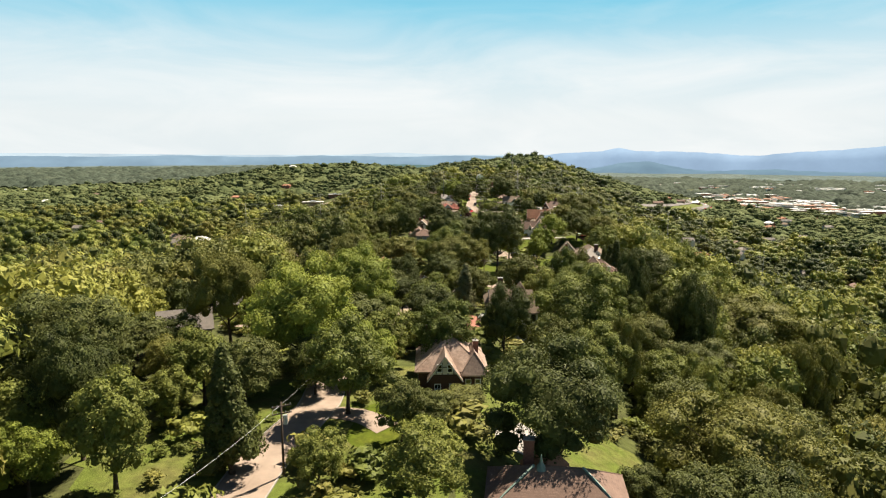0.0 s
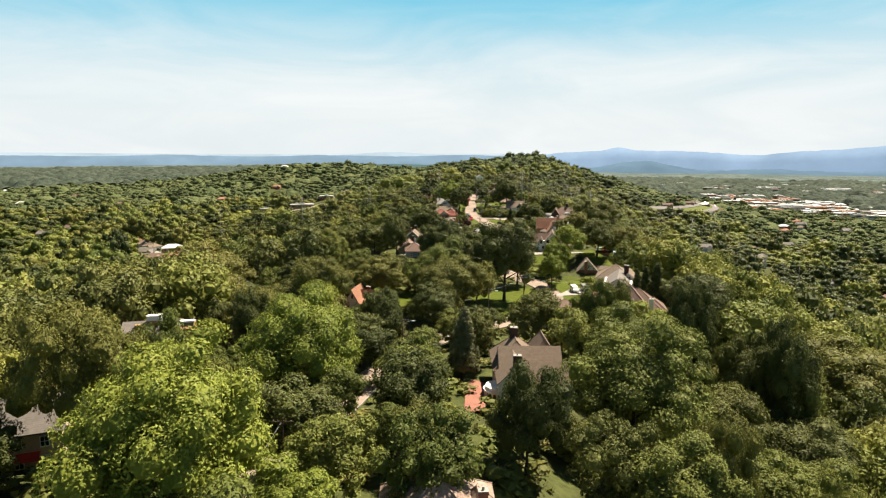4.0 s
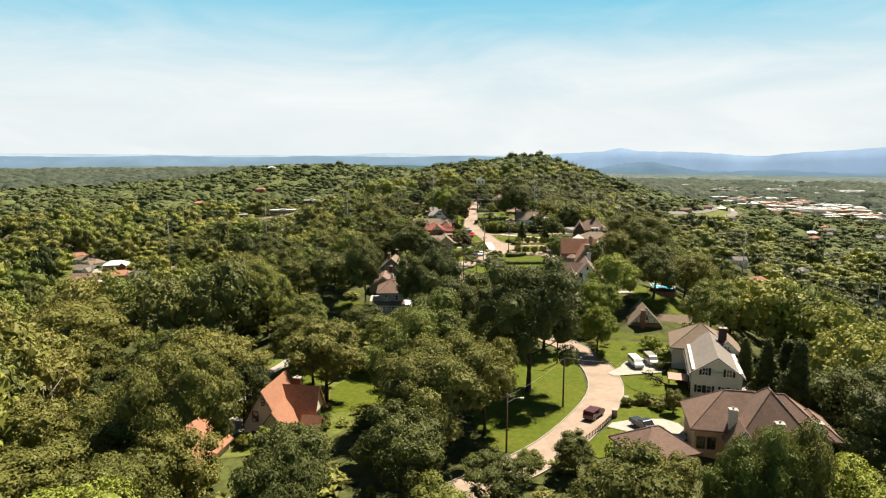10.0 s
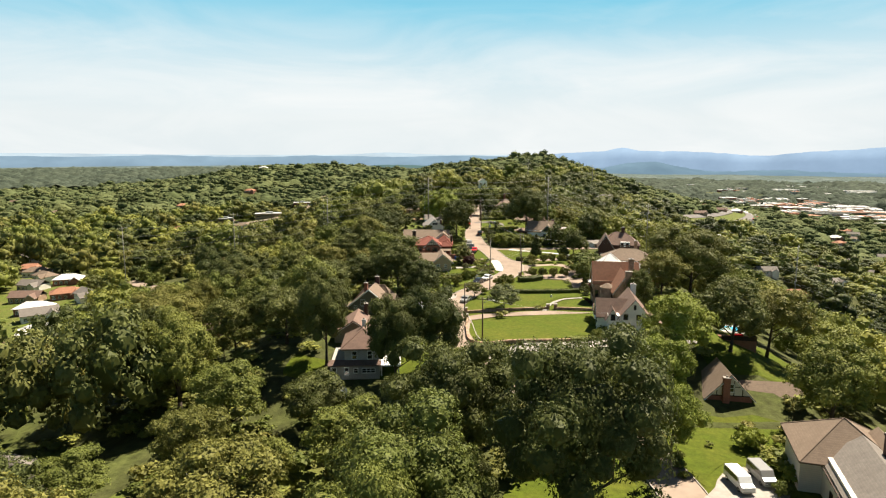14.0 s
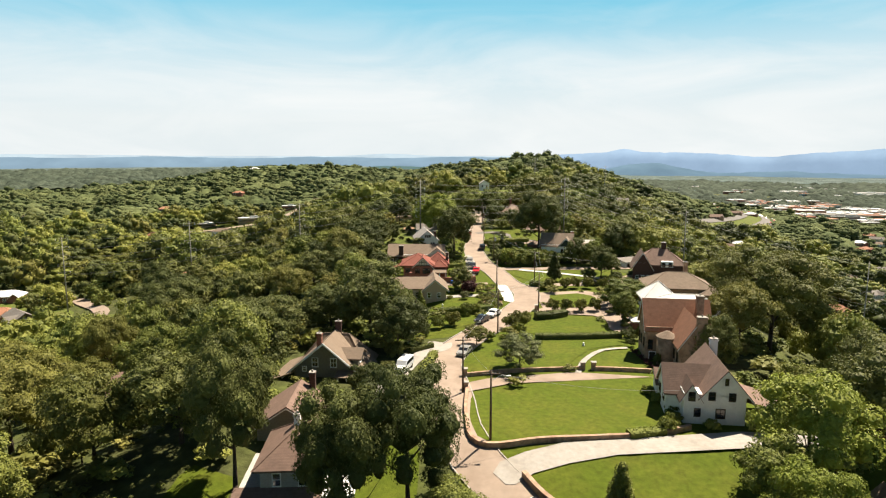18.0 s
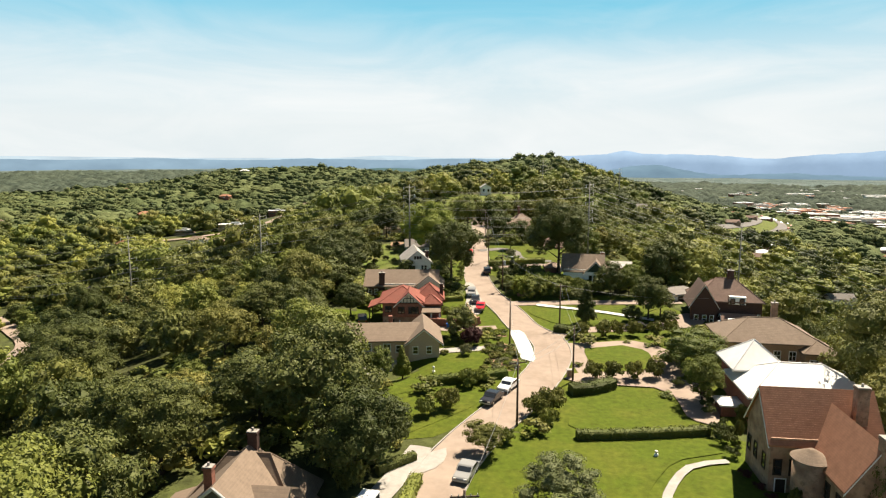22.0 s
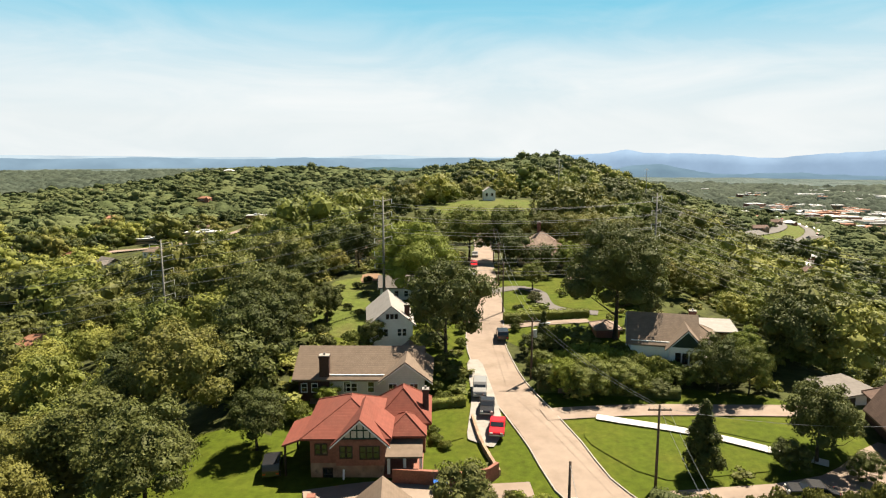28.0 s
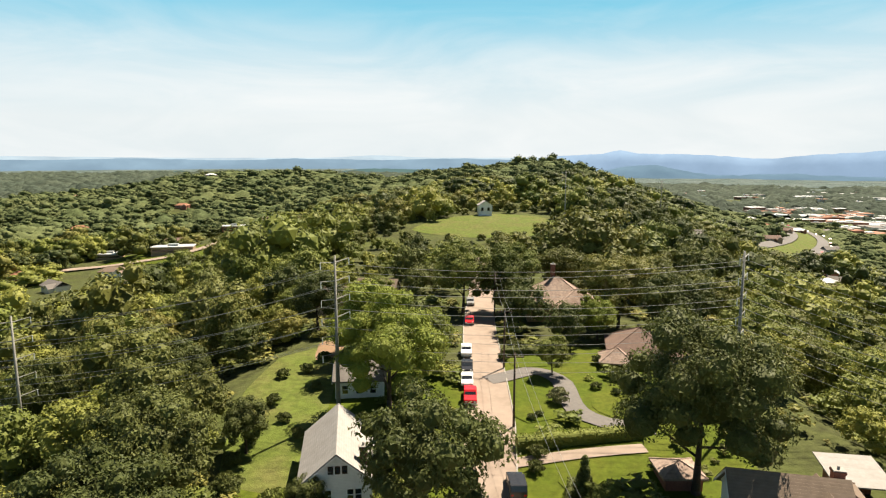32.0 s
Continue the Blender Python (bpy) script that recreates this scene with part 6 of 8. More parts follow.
# ---- street furniture, gardens, vehicles ----
def car(x, y, rz, col, label, kind="sedan", lift=0.16):
    """A parked car, nose along +y before turning."""
    c = thing("car", x, y, g(x, y) + lift, rz, label, "car")
    w = 0.9
    if kind == "van":
        L, prof, glass = 2.5, [(-2.5, 0.35), (-2.5, 1.75), (-2.35, 1.95), (1.1, 1.95), (1.7, 1.2), (2.4, 1.0), (2.5, 0.8), (2.5, 0.35)], [(-2.3, 1.2), (-2.2, 1.8), (1.05, 1.8), (1.5, 1.2)]
    elif kind == "suv":
        L, prof, glass = 2.35, [(-2.35, 0.4), (-2.35, 1.05), (-2.1, 1.7), (0.4, 1.72), (1.0, 1.12), (2.2, 1.0), (2.35, 0.8), (2.35, 0.4)], [(-2.1, 1.1), (-1.9, 1.62), (0.35, 1.62), (0.9, 1.12)]
    elif kind == "pickup":
        L, prof, glass = 2.7, [(-2.7, 0.45), (-2.7, 1.05), (-0.6, 1.05), (-0.5, 1.72), (0.6, 1.72), (1.2, 1.12), (2.5, 1.02), (2.7, 0.85), (2.7, 0.45)], [(-0.45, 1.12), (-0.38, 1.63), (0.55, 1.63), (1.1, 1.12)]
    else:
        L, prof, glass = 2.3, [(-2.3, 0.35), (-2.3, 0.85), (-1.6, 0.98), (-1.0, 1.42), (0.3, 1.42), (1.0, 0.95), (2.1, 0.82), (2.3, 0.65), (2.3, 0.35)], [(-1.5, 0.98), (-0.95, 1.35), (0.27, 1.35), (0.9, 0.98)]
    part("body", Geo().extrude(prof, -w, w, "x"), col, c, bevel=0.06)
    for sx in (-1, 1):
        part("side_window", Geo().extrude(glass, sx * (w - 0.05), sx * (w + 0.012), "x"), GLASS, c, "dark tinted glass")
    (y0, z0), (y1, z1) = glass[3], glass[2]
    part("windscreen", Geo().add([(-w + 0.12, y0 + 0.14, z0), (w - 0.12, y0 + 0.14, z0), (w - 0.16, y1 + 0.12, z1), (-w + 0.16, y1 + 0.12, z1), (-w + 0.12, y0 + 0.02, z0 - 0.06), (w - 0.12, y0 + 0.02, z0 - 0.06), (w - 0.16, y1, z1 - 0.06), (-w + 0.16, y1, z1 - 0.06)], [(0, 1, 2, 3), (4, 7, 6, 5), (0, 4, 5, 1), (2, 6, 7, 3), (1, 5, 6, 2), (0, 3, 7, 4)]), GLASS, c, "windscreen glass")
    for sx in (-1, 1):
        for sy in (-1, 1):
            wx = sx * (w - 0.08)
            t = part("wheel", Geo().tube((wx - 0.11, sy * L * 0.6, 0.33), (wx + 0.11, sy * L * 0.6, 0.33), 0.33, 0.33, 14), RUBBER, c)
            part("rim", Geo().tube((wx + sx * 0.10, sy * L * 0.6, 0.33), (wx + sx * 0.125, sy * L * 0.6, 0.33), 0.2, 0.18, 10), CHROME, t)
        part("headlight", Geo().box(sx * 0.62 - 0.18, sx * 0.62 + 0.18, L - 0.06, L + 0.012, 0.62, 0.76), LAMPGLOW, c)
        part("tail_light", Geo().box(sx * 0.68 - 0.14, sx * 0.68 + 0.14, -L - 0.012, -L + 0.05, 0.66, 0.82), TAIL, c)
    part("bumper", Geo().box(-w + 0.04, w - 0.04, L - 0.05, L + 0.06, 0.36, 0.52), STEEL, c)
    return c


TAIL = paint("red_lamp", (0.35, 0.01, 0.01))
P_BLACK, P_WHITE, P_SILVER = paint("black_paint", (0.02, 0.02, 0.022)), paint("white_paint", (0.75, 0.75, 0.74)), paint("silver_paint", (0.24, 0.235, 0.225))
P_RED, P_DRED, P_BLUE = paint("red_paint", (0.55, 0.015, 0.02)), paint("dark_red_paint", (0.06, 0.015, 0.015)), paint("blue_plastic", (0.03, 0.12, 0.45))
car(26.4, 224.8, -38, P_DRED, "dark maroon hatchback on the bend of the street", "suv")
car(33.0, 219.2, -156, P_BLACK, "black pickup on a white drive", "pickup", 0.26)
car(41.5, 253.2, -176, P_WHITE, "white van parked on a pale drive", "van", 0.26)
car(45.2, 254.8, -178, P_SILVER, "silver van parked on a pale drive", "van", 0.26)
car(14.4, 359.4, 150, P_WHITE, "white car parked beside a street hedge", "sedan", 0.2)
car(11.6, 354.6, 150, P_BLACK, "dark car parked under a hedge", "sedan", 0.2)
car(7.4, 334.4, 160, P_SILVER, "silver car on the street beside a drive", "sedan", 0.1)
car(-3.1, 325.4, 165, P_WHITE, "white car on a narrow drive beside a hedge", "sedan", 0.26)
car(-3.0, 325.0, 165, P_WHITE, "white van on a pale house drive", "van", 0.22)
car(12.3, 402.8, 172, P_RED, "red car at the kerb", "sedan", 0.26)
car(11.4, 408.2, 174, P_BLACK, "dark grey car at the kerb", "sedan", 0.26)
car(10.7, 413.4, 176, P_SILVER, "silver estate car on a parking strip", "suv", 0.26)
car(15.6, 435.6, 0, P_BLACK, "black off-road car at the kerb", "suv", 0.2)
car(11.6, 457.6, 178, P_RED, "red pickup at the kerb", "pickup", 0.2)
car(11.4, 463.4, 178, P_WHITE, "white car at the kerb", "sedan", 0.2)
car(11.6, 468.8, 178, P_BLACK, "dark car at the kerb", "sedan", 0.2)
car(11.8, 477.0, 178, P_WHITE, "white pickup at the kerb", "pickup", 0.2)
car(13.4, 501.0, 178, P_RED, "red car far along the street", "sedan", 0.2)
car(14.4, 519.0, 178, P_SILVER, "silver car far along the street", "sedan", 0.2)
car(42.6, 389.8, 80, P_BLACK, "black car on a gravel drive", "sedan", 0.26)
car(15.2, 286.2, 50, P_BLACK, "dark car beside a low wall", "sedan", 0.16)
car(-15.5, 279.5, 20, P_WHITE, "white car on a yard below a grey house", "sedan", 0.1)
car(-41.4, 224.8, 85, P_WHITE, "white off-road car beside a small garage", "suv", 0.2)
car(-12.5, 394.5, 10, P_BLACK, "dark car under a side roof", "suv", 0.1)
car(62.5, 393.2, 80, P_WHITE, "white car parked beside a brick mansion", "sedan", 0.2)
rc = random.Random(8)
fl = spline([(x + 30, y - 16) for x, y in FWY], 17)
for k, p in enumerate(fl[4:60]):
    if rc.random() < 0.55:
        d = fl[min(k + 5, len(fl) - 1)] - p
        c = thing("car", p[0] + rc.uniform(-5, 5), p[1], g(*p) + 1.3, -math.degrees(math.atan2(d[0], d[1])), "car in dense motorway traffic", "car", "motorway cars")
        part("body", Geo().extrude([(-2.2, 0.3), (-2.2, 0.9), (-1.2, 1.45), (0.6, 1.45), (1.2, 0.95), (2.2, 0.8), (2.2, 0.3)], -0.9, 0.9, "x"), rc.choice((P_WHITE, P_SILVER, P_BLACK, P_RED)), c)


def pole(x, y, h, arms=1, lamp=False, turn=0.0, transformer=False):
    p = thing("utility_pole", x, y, g(x, y), turn, "weathered wooden utility pole" + (" with street lamp" if lamp else " with crossarm"), "pole", "utility poles")
    KEEP.append((x, y, 2.5))
    part("post", Geo().tube((0, 0, -0.6), (0, 0, h), 0.17, 0.11, 8), POLEWOOD, p, smooth=True)
    for k in range(arms):
        z = h - 0.5 - 0.9 * k
        a = part("crossarm", Geo().box(-1.2, 1.2, -0.16, -0.04, z - 0.07, z + 0.07), POLEWOOD, p)
        for u in (-1.05, -0.5, 0.5, 1.05):
            part("insulator", Geo().tube((u, -0.1, z + 0.07), (u, -0.1, z + 0.24), 0.05, 0.03, 6), STEEL, a)
    if transformer:
        part("transformer", Geo().tube((0.42, -0.1, h - 2.8), (0.42, -0.1, h - 1.7), 0.28, 0.28, 10), STEEL, p)
    if lamp:
        b = part("lamp_arm", Geo().tube((0, 0, h - 1.4), (1.0, 0, h - 0.8), 0.04, 0.04, 6).tube((1.0, 0, h - 0.8), (2.0, 0, h - 0.75), 0.04, 0.04, 6), STEEL, p)
        part("lamp_head", Geo().tube((1.9, 0, h - 0.76), (2.5, 0, h - 0.78), 0.09, 0.13, 8), LAMPGLOW, b)
    return (x, y, g(x, y) + h - 0.3)


def cable(points, r=0.018, sag=0.03, label="thin overhead cables between poles", name="overhead_cable"):
    t, line_ = Geo(), []
    for a, b in zip(points, points[1:]):
        a, b = Vector(a), Vector(b)
        n = 10
        d = (b - a).length * sag
        line_ += [a.lerp(b, k / n) - Vector((0, 0, 4 * d * (k / n) * (1 - k / n))) for k in range(n)]
    line_.append(Vector(points[-1]))
    v, f = [], []
    for k, p in enumerate(line_):
        e = (line_[min(k + 1, len(line_) - 1)] - line_[max(k - 1, 0)]).normalized()
        s = e.cross(Vector((0, 0, 1))).normalized() * r
        v += [p + s, p + Vector((0, 0, r)), p - s, p - Vector((0, 0, r))]
    for k in range(len(line_) - 1):
        f += [(4 * k + i, 4 * k + (i + 1) % 4, 4 * k + 4 + (i + 1) % 4, 4 * k + 4 + i) for i in range(4)]
    t.add(v, f)
    return tagged(new(name, t.mesh(name, WIRE)), label, "cable")


p1, p2 = pole(-20.4, 71.5, 9.5, 2, turn=30, transformer=True), pole(-18.5, 118, 9.5, 1)
p3, p4, p5, p6 = pole(-9, 176, 9, 1, True, turn=20), pole(10.8, 212, 9, 1, True, turn=10), pole(22.2, 230, 9.2, 1, turn=40), pole(25.4, 255, 9.2, 1)
p7, p8, p9, p10 = pole(9.9, 298.6, 9.4, 1, True), pole(6.7, 315.4, 9, 1, turn=5), pole(14.4, 347, 9.2, 1, turn=20), pole(16.6, 380.6, 9, 0)
p11, p12, p13, p14 = pole(24.9, 363.4, 9, 0), pole(27.6, 391.4, 9, 1), pole(18.4, 418.8, 9.2, 1, True, transformer=True), pole(16.9, 449.7, 10, 1)
p15, p16, p17 = pole(17.6, 470, 10, 1), pole(19, 505, 10, 1), pole(-30, 44, 9, 1)
cable([p17, p1, p2])
cable([p4, p5, p6])
cable([p7, p8, p9, p10])
cable([p9, p11, p12, p13, p14, p15, p16])
cable([(x + 1, y, z - 0.3) for x, y, z in (p9, p11, p12, p13, p14, p15, p16)])
cable([p7, (36, 304, 1.5)])
cable([p12, (60, 396, 3)])
cable([p5, (49, 240, -3)])


def pylon(x, y, top, arms, reach, lattice=True):
    z = g(x, y)
    h = top - z
    p = thing("steel_pylon", x, y, z, 0, "tall galvanised steel transmission pole with stacked arms", "pylon", "transmission pylons")
    KEEP.append((x, y, 3))
    r = 0.33 if lattice else 0.3
    part("mast", Geo().tube((0, 0, -1), (0, 0, h), r, 0.12, 10), DULLSTEEL, p, smooth=True)
    tips = []
    for k in range(arms):
        za = h - 0.6 - k * (h * 0.11)
        for s in (-1, 1):
            a = part("arm", Geo().tube((0, 0, za - 0.3), (0.75 * s * reach, s * reach, za), 0.09, 0.05, 6), DULLSTEEL, p)
            part("insulator", Geo().tube((0.75 * s * reach, s * reach, za), (0.75 * s * reach, s * reach, za - 0.9), 0.06, 0.06, 6), LAMPGLOW, a)
            tips.append((x + 0.75 * s * reach, y + s * reach, z + za - 0.9))
    return tips


T = [pylon(-160, 486, -2, 5, 1.9), pylon(-98.4, 469.4, 6.5, 5, 1.9), pylon(-51.4, 456.2, 14.8, 5, 1.9), pylon(-6.2, 452.2, 23.8, 6, 2.0), pylon(45.8, 450.6, 24.6, 6, 2.0), pylon(88, 446, 13, 5, 1.9), pylon(150, 440, -4, 5, 1.9), pylon(215, 434, -30, 5, 1.9)]
for a, b in zip(T, T[1:]):
    for u, v in zip(a, b):
        cable([u, v], 0.024, 0.025, "transmission line conductor between steel pylons", "conductor")
pylon(118, 690, 24, 3, 2.5)
pylon(60, 640, 30, 3, 2.5)


def spray(v_list, seed, count, size, sampler):
    """Leaf sprays spread by a sampler that gives places and outward directions."""
    rg_ = np.random.default_rng(seed)
    p, d = sampler(rg_, count)
    n = d + 0.7 * rg_.normal(size=p.shape) + [0, 0, 0.3]
    n /= np.linalg.norm(n, axis=1)[:, None]
    a = np.cross(n, rg_.normal(size=p.shape))
    a /= np.linalg.norm(a, axis=1)[:, None]
    b = np.cross(n, a)
    s = size * rg_.uniform(0.6, 1.4, (len(p), 1))
    return np.stack([p - a * s, p - b * s * 0.55 + n * s * 0.2, p + a * s, p + b * s * 0.55 + n * s * 0.2], 1).reshape(-1, 3)


def leaf_mesh(name, core_v, core_f, cards, mat):
    """A mesh of a core (quads) and leaf cards."""
    v = np.concatenate([np.array(core_v, float), cards])
    q = np.concatenate([np.array(core_f, int), np.arange(len(cards)).reshape(-1, 4) + len(core_v)])
    me = bpy.data.meshes.new(name)
    me.from_pydata(v.tolist(), [], q.tolist())
    me.materials.append(mat)
    return me


def hedge(points, w, h, label, mat=None, size=0.14):
    """A clipped hedge along a line."""
    line_ = spline(points, 1.0)
    d = np.gradient(line_, axis=0)
    d /= np.linalg.norm(d, axis=1)[:, None]
    s = np.stack([d[:, 1], -d[:, 0]], 1)
    v, f = [], []
    for i, (p, q) in enumerate(zip(line_, s)):
        z = g(*p)
        k = 0.88 + 0.05 * math.sin(i * 1.7)
        for u, t in ((-0.5, -0.2), (-0.5, h * 0.85 * k), (-0.34, h * k), (0.34, h * k), (0.5, h * 0.85 * k), (0.5, -0.2)):
            v.append((p[0] + q[0] * w * u * k, p[1] + q[1] * w * u * k, z + t))
    for i in range(len(line_) - 1):
        for k in range(5):
            a = i * 6 + k
            f.append((a, a + 6, a + 7, a + 1))
    e = len(v) - 6
    f += [(0, 1, 2, 3), (0, 3, 4, 5), (e + 3, e + 2, e + 1, e), (e + 5, e + 4, e + 3, e)]

    def sample(rg_, n):
        i = rg_.integers(0, len(line_) - 1, n)
        t = rg_.uniform(0, 1, (n, 1))
        p = line_[i] * (1 - t) + line_[i + 1] * t
        zz = ground(p[:, 0], p[:, 1])
        side = rg_.uniform(0, 1, n)
        u = np.where(side < 0.3, -0.5, np.where(side < 0.6, 0.5, rg_.uniform(-0.5, 0.5, n)))
        hh = np.where(side < 0.6, rg_.uniform(0.02, 0.95, n), 0.97) * h
        q = s[i]
        P = np.stack([p[:, 0] + q[:, 0] * u * w, p[:, 1] + q[:, 1] * u * w, zz + hh], 1)
        D = np.stack([q[:, 0] * np.where(side < 0.6, np.sign(u), 0), q[:, 1] * np.where(side < 0.6, np.sign(u), 0), np.where(side < 0.6, 0.1, 1.0)], 1)
        return P, D

    length = len(line_)
    cards = spray([], int(abs(points[0][0]) * 7 + points[0][1]), int(length * (w + 2 * h) * 16), size, sample)
    ob = new("hedge", leaf_mesh("hedge", v, f, cards, mat or LEAF_MID))
    LINES.append((line_, w / 2))
    return tagged(ob, label, "hedge")


hedge([(21.6, 343.6), (30, 344.4), (39, 345.4)], 1.3, 1.2, "clipped dark hedge across a lawn", LEAF_DARK)
hedge([(2.0, 361.6), (8, 362.6), (14.6, 365.0)], 1.5, 1.5, "clipped green hedge at a terraced lawn")
hedge([(-2.6, 334.2), (1.4, 337.8)], 1.0, 1.2, "clipped hedge below a small lawn", LEAF_DARK)
hedge([(0.0, 323.0), (1.9, 332.6)], 1.4, 1.4, "clipped bright hedge beside the street")
hedge([(16.6, 444.2), (24, 445.3), (32.6, 446.6)], 1.7, 1.6, "thick clipped hedge before an asphalt drive")
hedge([(23.6, 358.4), (27.5, 359.4), (30.6, 361.6)], 2.2, 1.6, "rounded dark hedge at a lawn corner", LEAF_DARK)
hedge([(26.2, 388.6), (29, 387.2), (31.6, 386.4)], 2.0, 1.6, "dark hedge beside a gravel drive", LEAF_DARK)
hedge([(19.4, 424), (20.4, 430), (22, 436)], 1.5, 1.4, "hedge along the kerb", LEAF_DARK)
hedge([(3.6, 409.2), (8.6, 410.2)], 1.4, 1.3, "hedge above a parking strip")
hedge([(17.8, 477), (24, 477.8), (30, 478.6)], 1.4, 1.3, "hedge before a villa", LEAF_DARK)
hedge([(28, 300.4), (33, 301.6)], 1.6, 1.1, "low flowering hedge below a white house")
hedge([(18.8, 414.8), (24, 415.2), (31, 414.4), (38, 413.4)], 1.6, 1.5, "dark hedge above a stone edge", LEAF_DARK)

SHRUBS = {}


def shrub(x, y, r, mat=None, h=None, label="rounded green garden shrub", ball=False):
    mat = mat or LEAF_MID
    h = h or r * 1.5
    key = (mat.name, ball)
    m = pose(x, y, g(x, y) - 0.05, 0, 0, (x * 37) % 360) @ Matrix.Diagonal((r, r, h, 1))
    if key in SHRUBS:
        o = copy_thing(SHRUBS[key], m @ unscaled(SHRUBS[key]))
        return tagged(o, label)
    v0, f0, q0 = crown(len(SHRUBS) + 50, 0.95, 1.0, 0.0, 4 if ball else 12, 1000, 0.075 if ball else 0.09, "round", ICO0, fill=0.66)
    ob = tagged(new("shrub", tri_mesh("shrub", v0, f0, mat, q0)), label, "shrub", "garden shrubs")
    ob.matrix_basis = m
    SHRUBS[key] = ob
    return ob


PLACED = []


# ---- shrubs and garden things ----
for x, y, r in ((40.6, 361, 1.0), (43.4, 357.4, 1.2), (42.4, 353.6, 1.2), (41.4, 351, 1.1), (40.2, 344.6, 1.4), (39.6, 342, 1.5), (39.0, 338.6, 1.0)):
    shrub(x, y, r, LEAF_DARK, r * 1.7, "clipped dark round topiary shrub", True)
for x, y, r in ((38.3, 333.8, 0.8), (38.6, 331.2, 0.7), (38.8, 329, 0.7), (39.0, 327.2, 0.7), (39.6, 325.2, 0.8)):
    shrub(x, y, r, LEAF_RED, r * 1.4, "clipped dark red-leaved shrub by a stone house", True)
for x, y, r, h in ((41.8, 343.2, 0.8, 3.2), (40.4, 327.6, 0.8, 2.6), (44.2, 347.5, 0.9, 3.6), (41.2, 322.9, 0.7, 2.4)):
    shrub(x, y, r, LEAF_DARK, h, "narrow dark upright evergreen shrub")
for x, y in ((28.2, 363.9), (31.6, 364.2), (34.6, 364.3), (38.0, 364.4), (30.8, 384.6), (34.6, 384.8), (37.4, 385.6), (41.2, 386.0), (44.8, 386.2), (48.6, 387.4)):
    shrub(x, y, 1.55, LEAF_OLIVE, 3.2, "small round-headed garden tree in a row")
for x, y, r in ((33.6, 302.4, 1.6), (35.4, 304.8, 1.3), (36.0, 307.6, 1.2), (35.6, 311.6, 1.3), (34.8, 314.8, 1.1), (39.8, 302.6, 1.2), (45.8, 302.0, 2.2), (48.6, 302.4, 1.5)):
    shrub(x, y, r, LEAF_MID, r * 1.4, "leafy shrub at the foot of a white house")
for x, y, r in ((-15.6, 444.5, 1.2), (-16, 456.4, 1.3), (-13.1, 451, 1.1), (-16.5, 439.9, 1.2), (-13.9, 469.2, 1.2), (-12.1, 474.4, 1.3), (-17.3, 466.7, 1.2), (-11.2, 462.6, 1.0), (-10.4, 446.5, 1.1)):
    shrub(x, y, r, LEAF_DARK, r * 1.5, "dark bush on a grassy slope")
for x, y, r in ((9.2, 381.6, 2.1), (8.4, 375.8, 1.3)):
    shrub(x, y, r, LEAF_RED if r > 2 else LEAF_GREY, r * 1.7, "dark red-leaved ornamental shrub" if r > 2 else "grey-green shrub beside a path")
shrub(9.5, 395.4, 1.0, LEAF_BRIGHT, 0.9, "orange-yellow flowering clump on a lawn")
shrub(-7.0, 405.6, 2.6, LEAF_BRIGHT, 3.6, "golden-green bush beside a red-roofed house")
shrub(25.4, 434.8, 1.1, LEAF_BRIGHT, 1.2, "yellow-green shrub beside a lawn")
shrub(24.0, 457.0, 1.7, LEAF_GREY, 2.4, "weeping grey-green shrub on a lawn")
for x, y, r in ((17.2, 350.2, 1.9), (19.8, 351.4, 2.2), (18.6, 347.6, 1.4), (12.6, 342.4, 1.2), (2.2, 350.4, 1.6), (5.2, 352.6, 1.9), (8.4, 360.4, 1.8), (10.6, 362.2, 1.4), (-0.4, 345.4, 1.5), (-5.2, 331.4, 2.0), (-4.8, 350.8, 1.8)):
    shrub(x, y, r, LEAF_OLIVE if r > 1.8 else LEAF_MID, r * 1.7, "loose leafy shrub beside the street")
for x, y, r in ((4.8, 400.6, 1.0), (6.0, 399.2, 0.9), (7.4, 413.4, 1.3), (8.2, 416.2, 1.1), (7.2, 419, 1.4), (4.6, 402.6, 0.9), (3.4, 404.8, 1.0), (5.6, 411.4, 1.3), (4.2, 414.4, 1.6)):
    shrub(x, y, r, LEAF_MID, r * 1.2, "small green shrub on a terrace")
for x, y, r in ((13.1, 388.0, 0.9), (10.6, 384.2, 0.9), (12.6, 380.6, 0.8), (14.4, 377.4, 0.8), (13.2, 374.2, 0.9), (12.2, 371.4, 0.9), (15.4, 372.6, 0.7), (11.4, 368.4, 0.9), (6.2, 387.2, 0.9), (4.6, 384.8, 0.9), (8.8, 389.0, 0.8), (14.6, 384.6, 0.8), (11.8, 377.6, 0.7), (4.6, 376.6, 0.9), (5.8, 390.0, 0.7)):
    shrub(x, y, r, LEAF_OLIVE, r * 0.9, "low rockery plant on a bank")
for x, y, r in ((48.2, 264.8, 2.6), (49.4, 254.8, 1.9), (46.2, 251.2, 1.5), (35.4, 258.0, 1.0), (36.2, 260.6, 1.0), (35.0, 255.4, 0.9), (34.9, 262.6, 1.0), (33.4, 231.0, 1.3), (36.6, 231.8, 1.7), (39.2, 216.4, 0.9), (40.0, 213.2, 1.0), (47.2, 246.4, 1.2), (46.6, 241.0, 1.1)):
    shrub(x, y, r, LEAF_BRIGHT if r > 1.8 else LEAF_MID, r * 1.3, "garden shrub beside a drive")
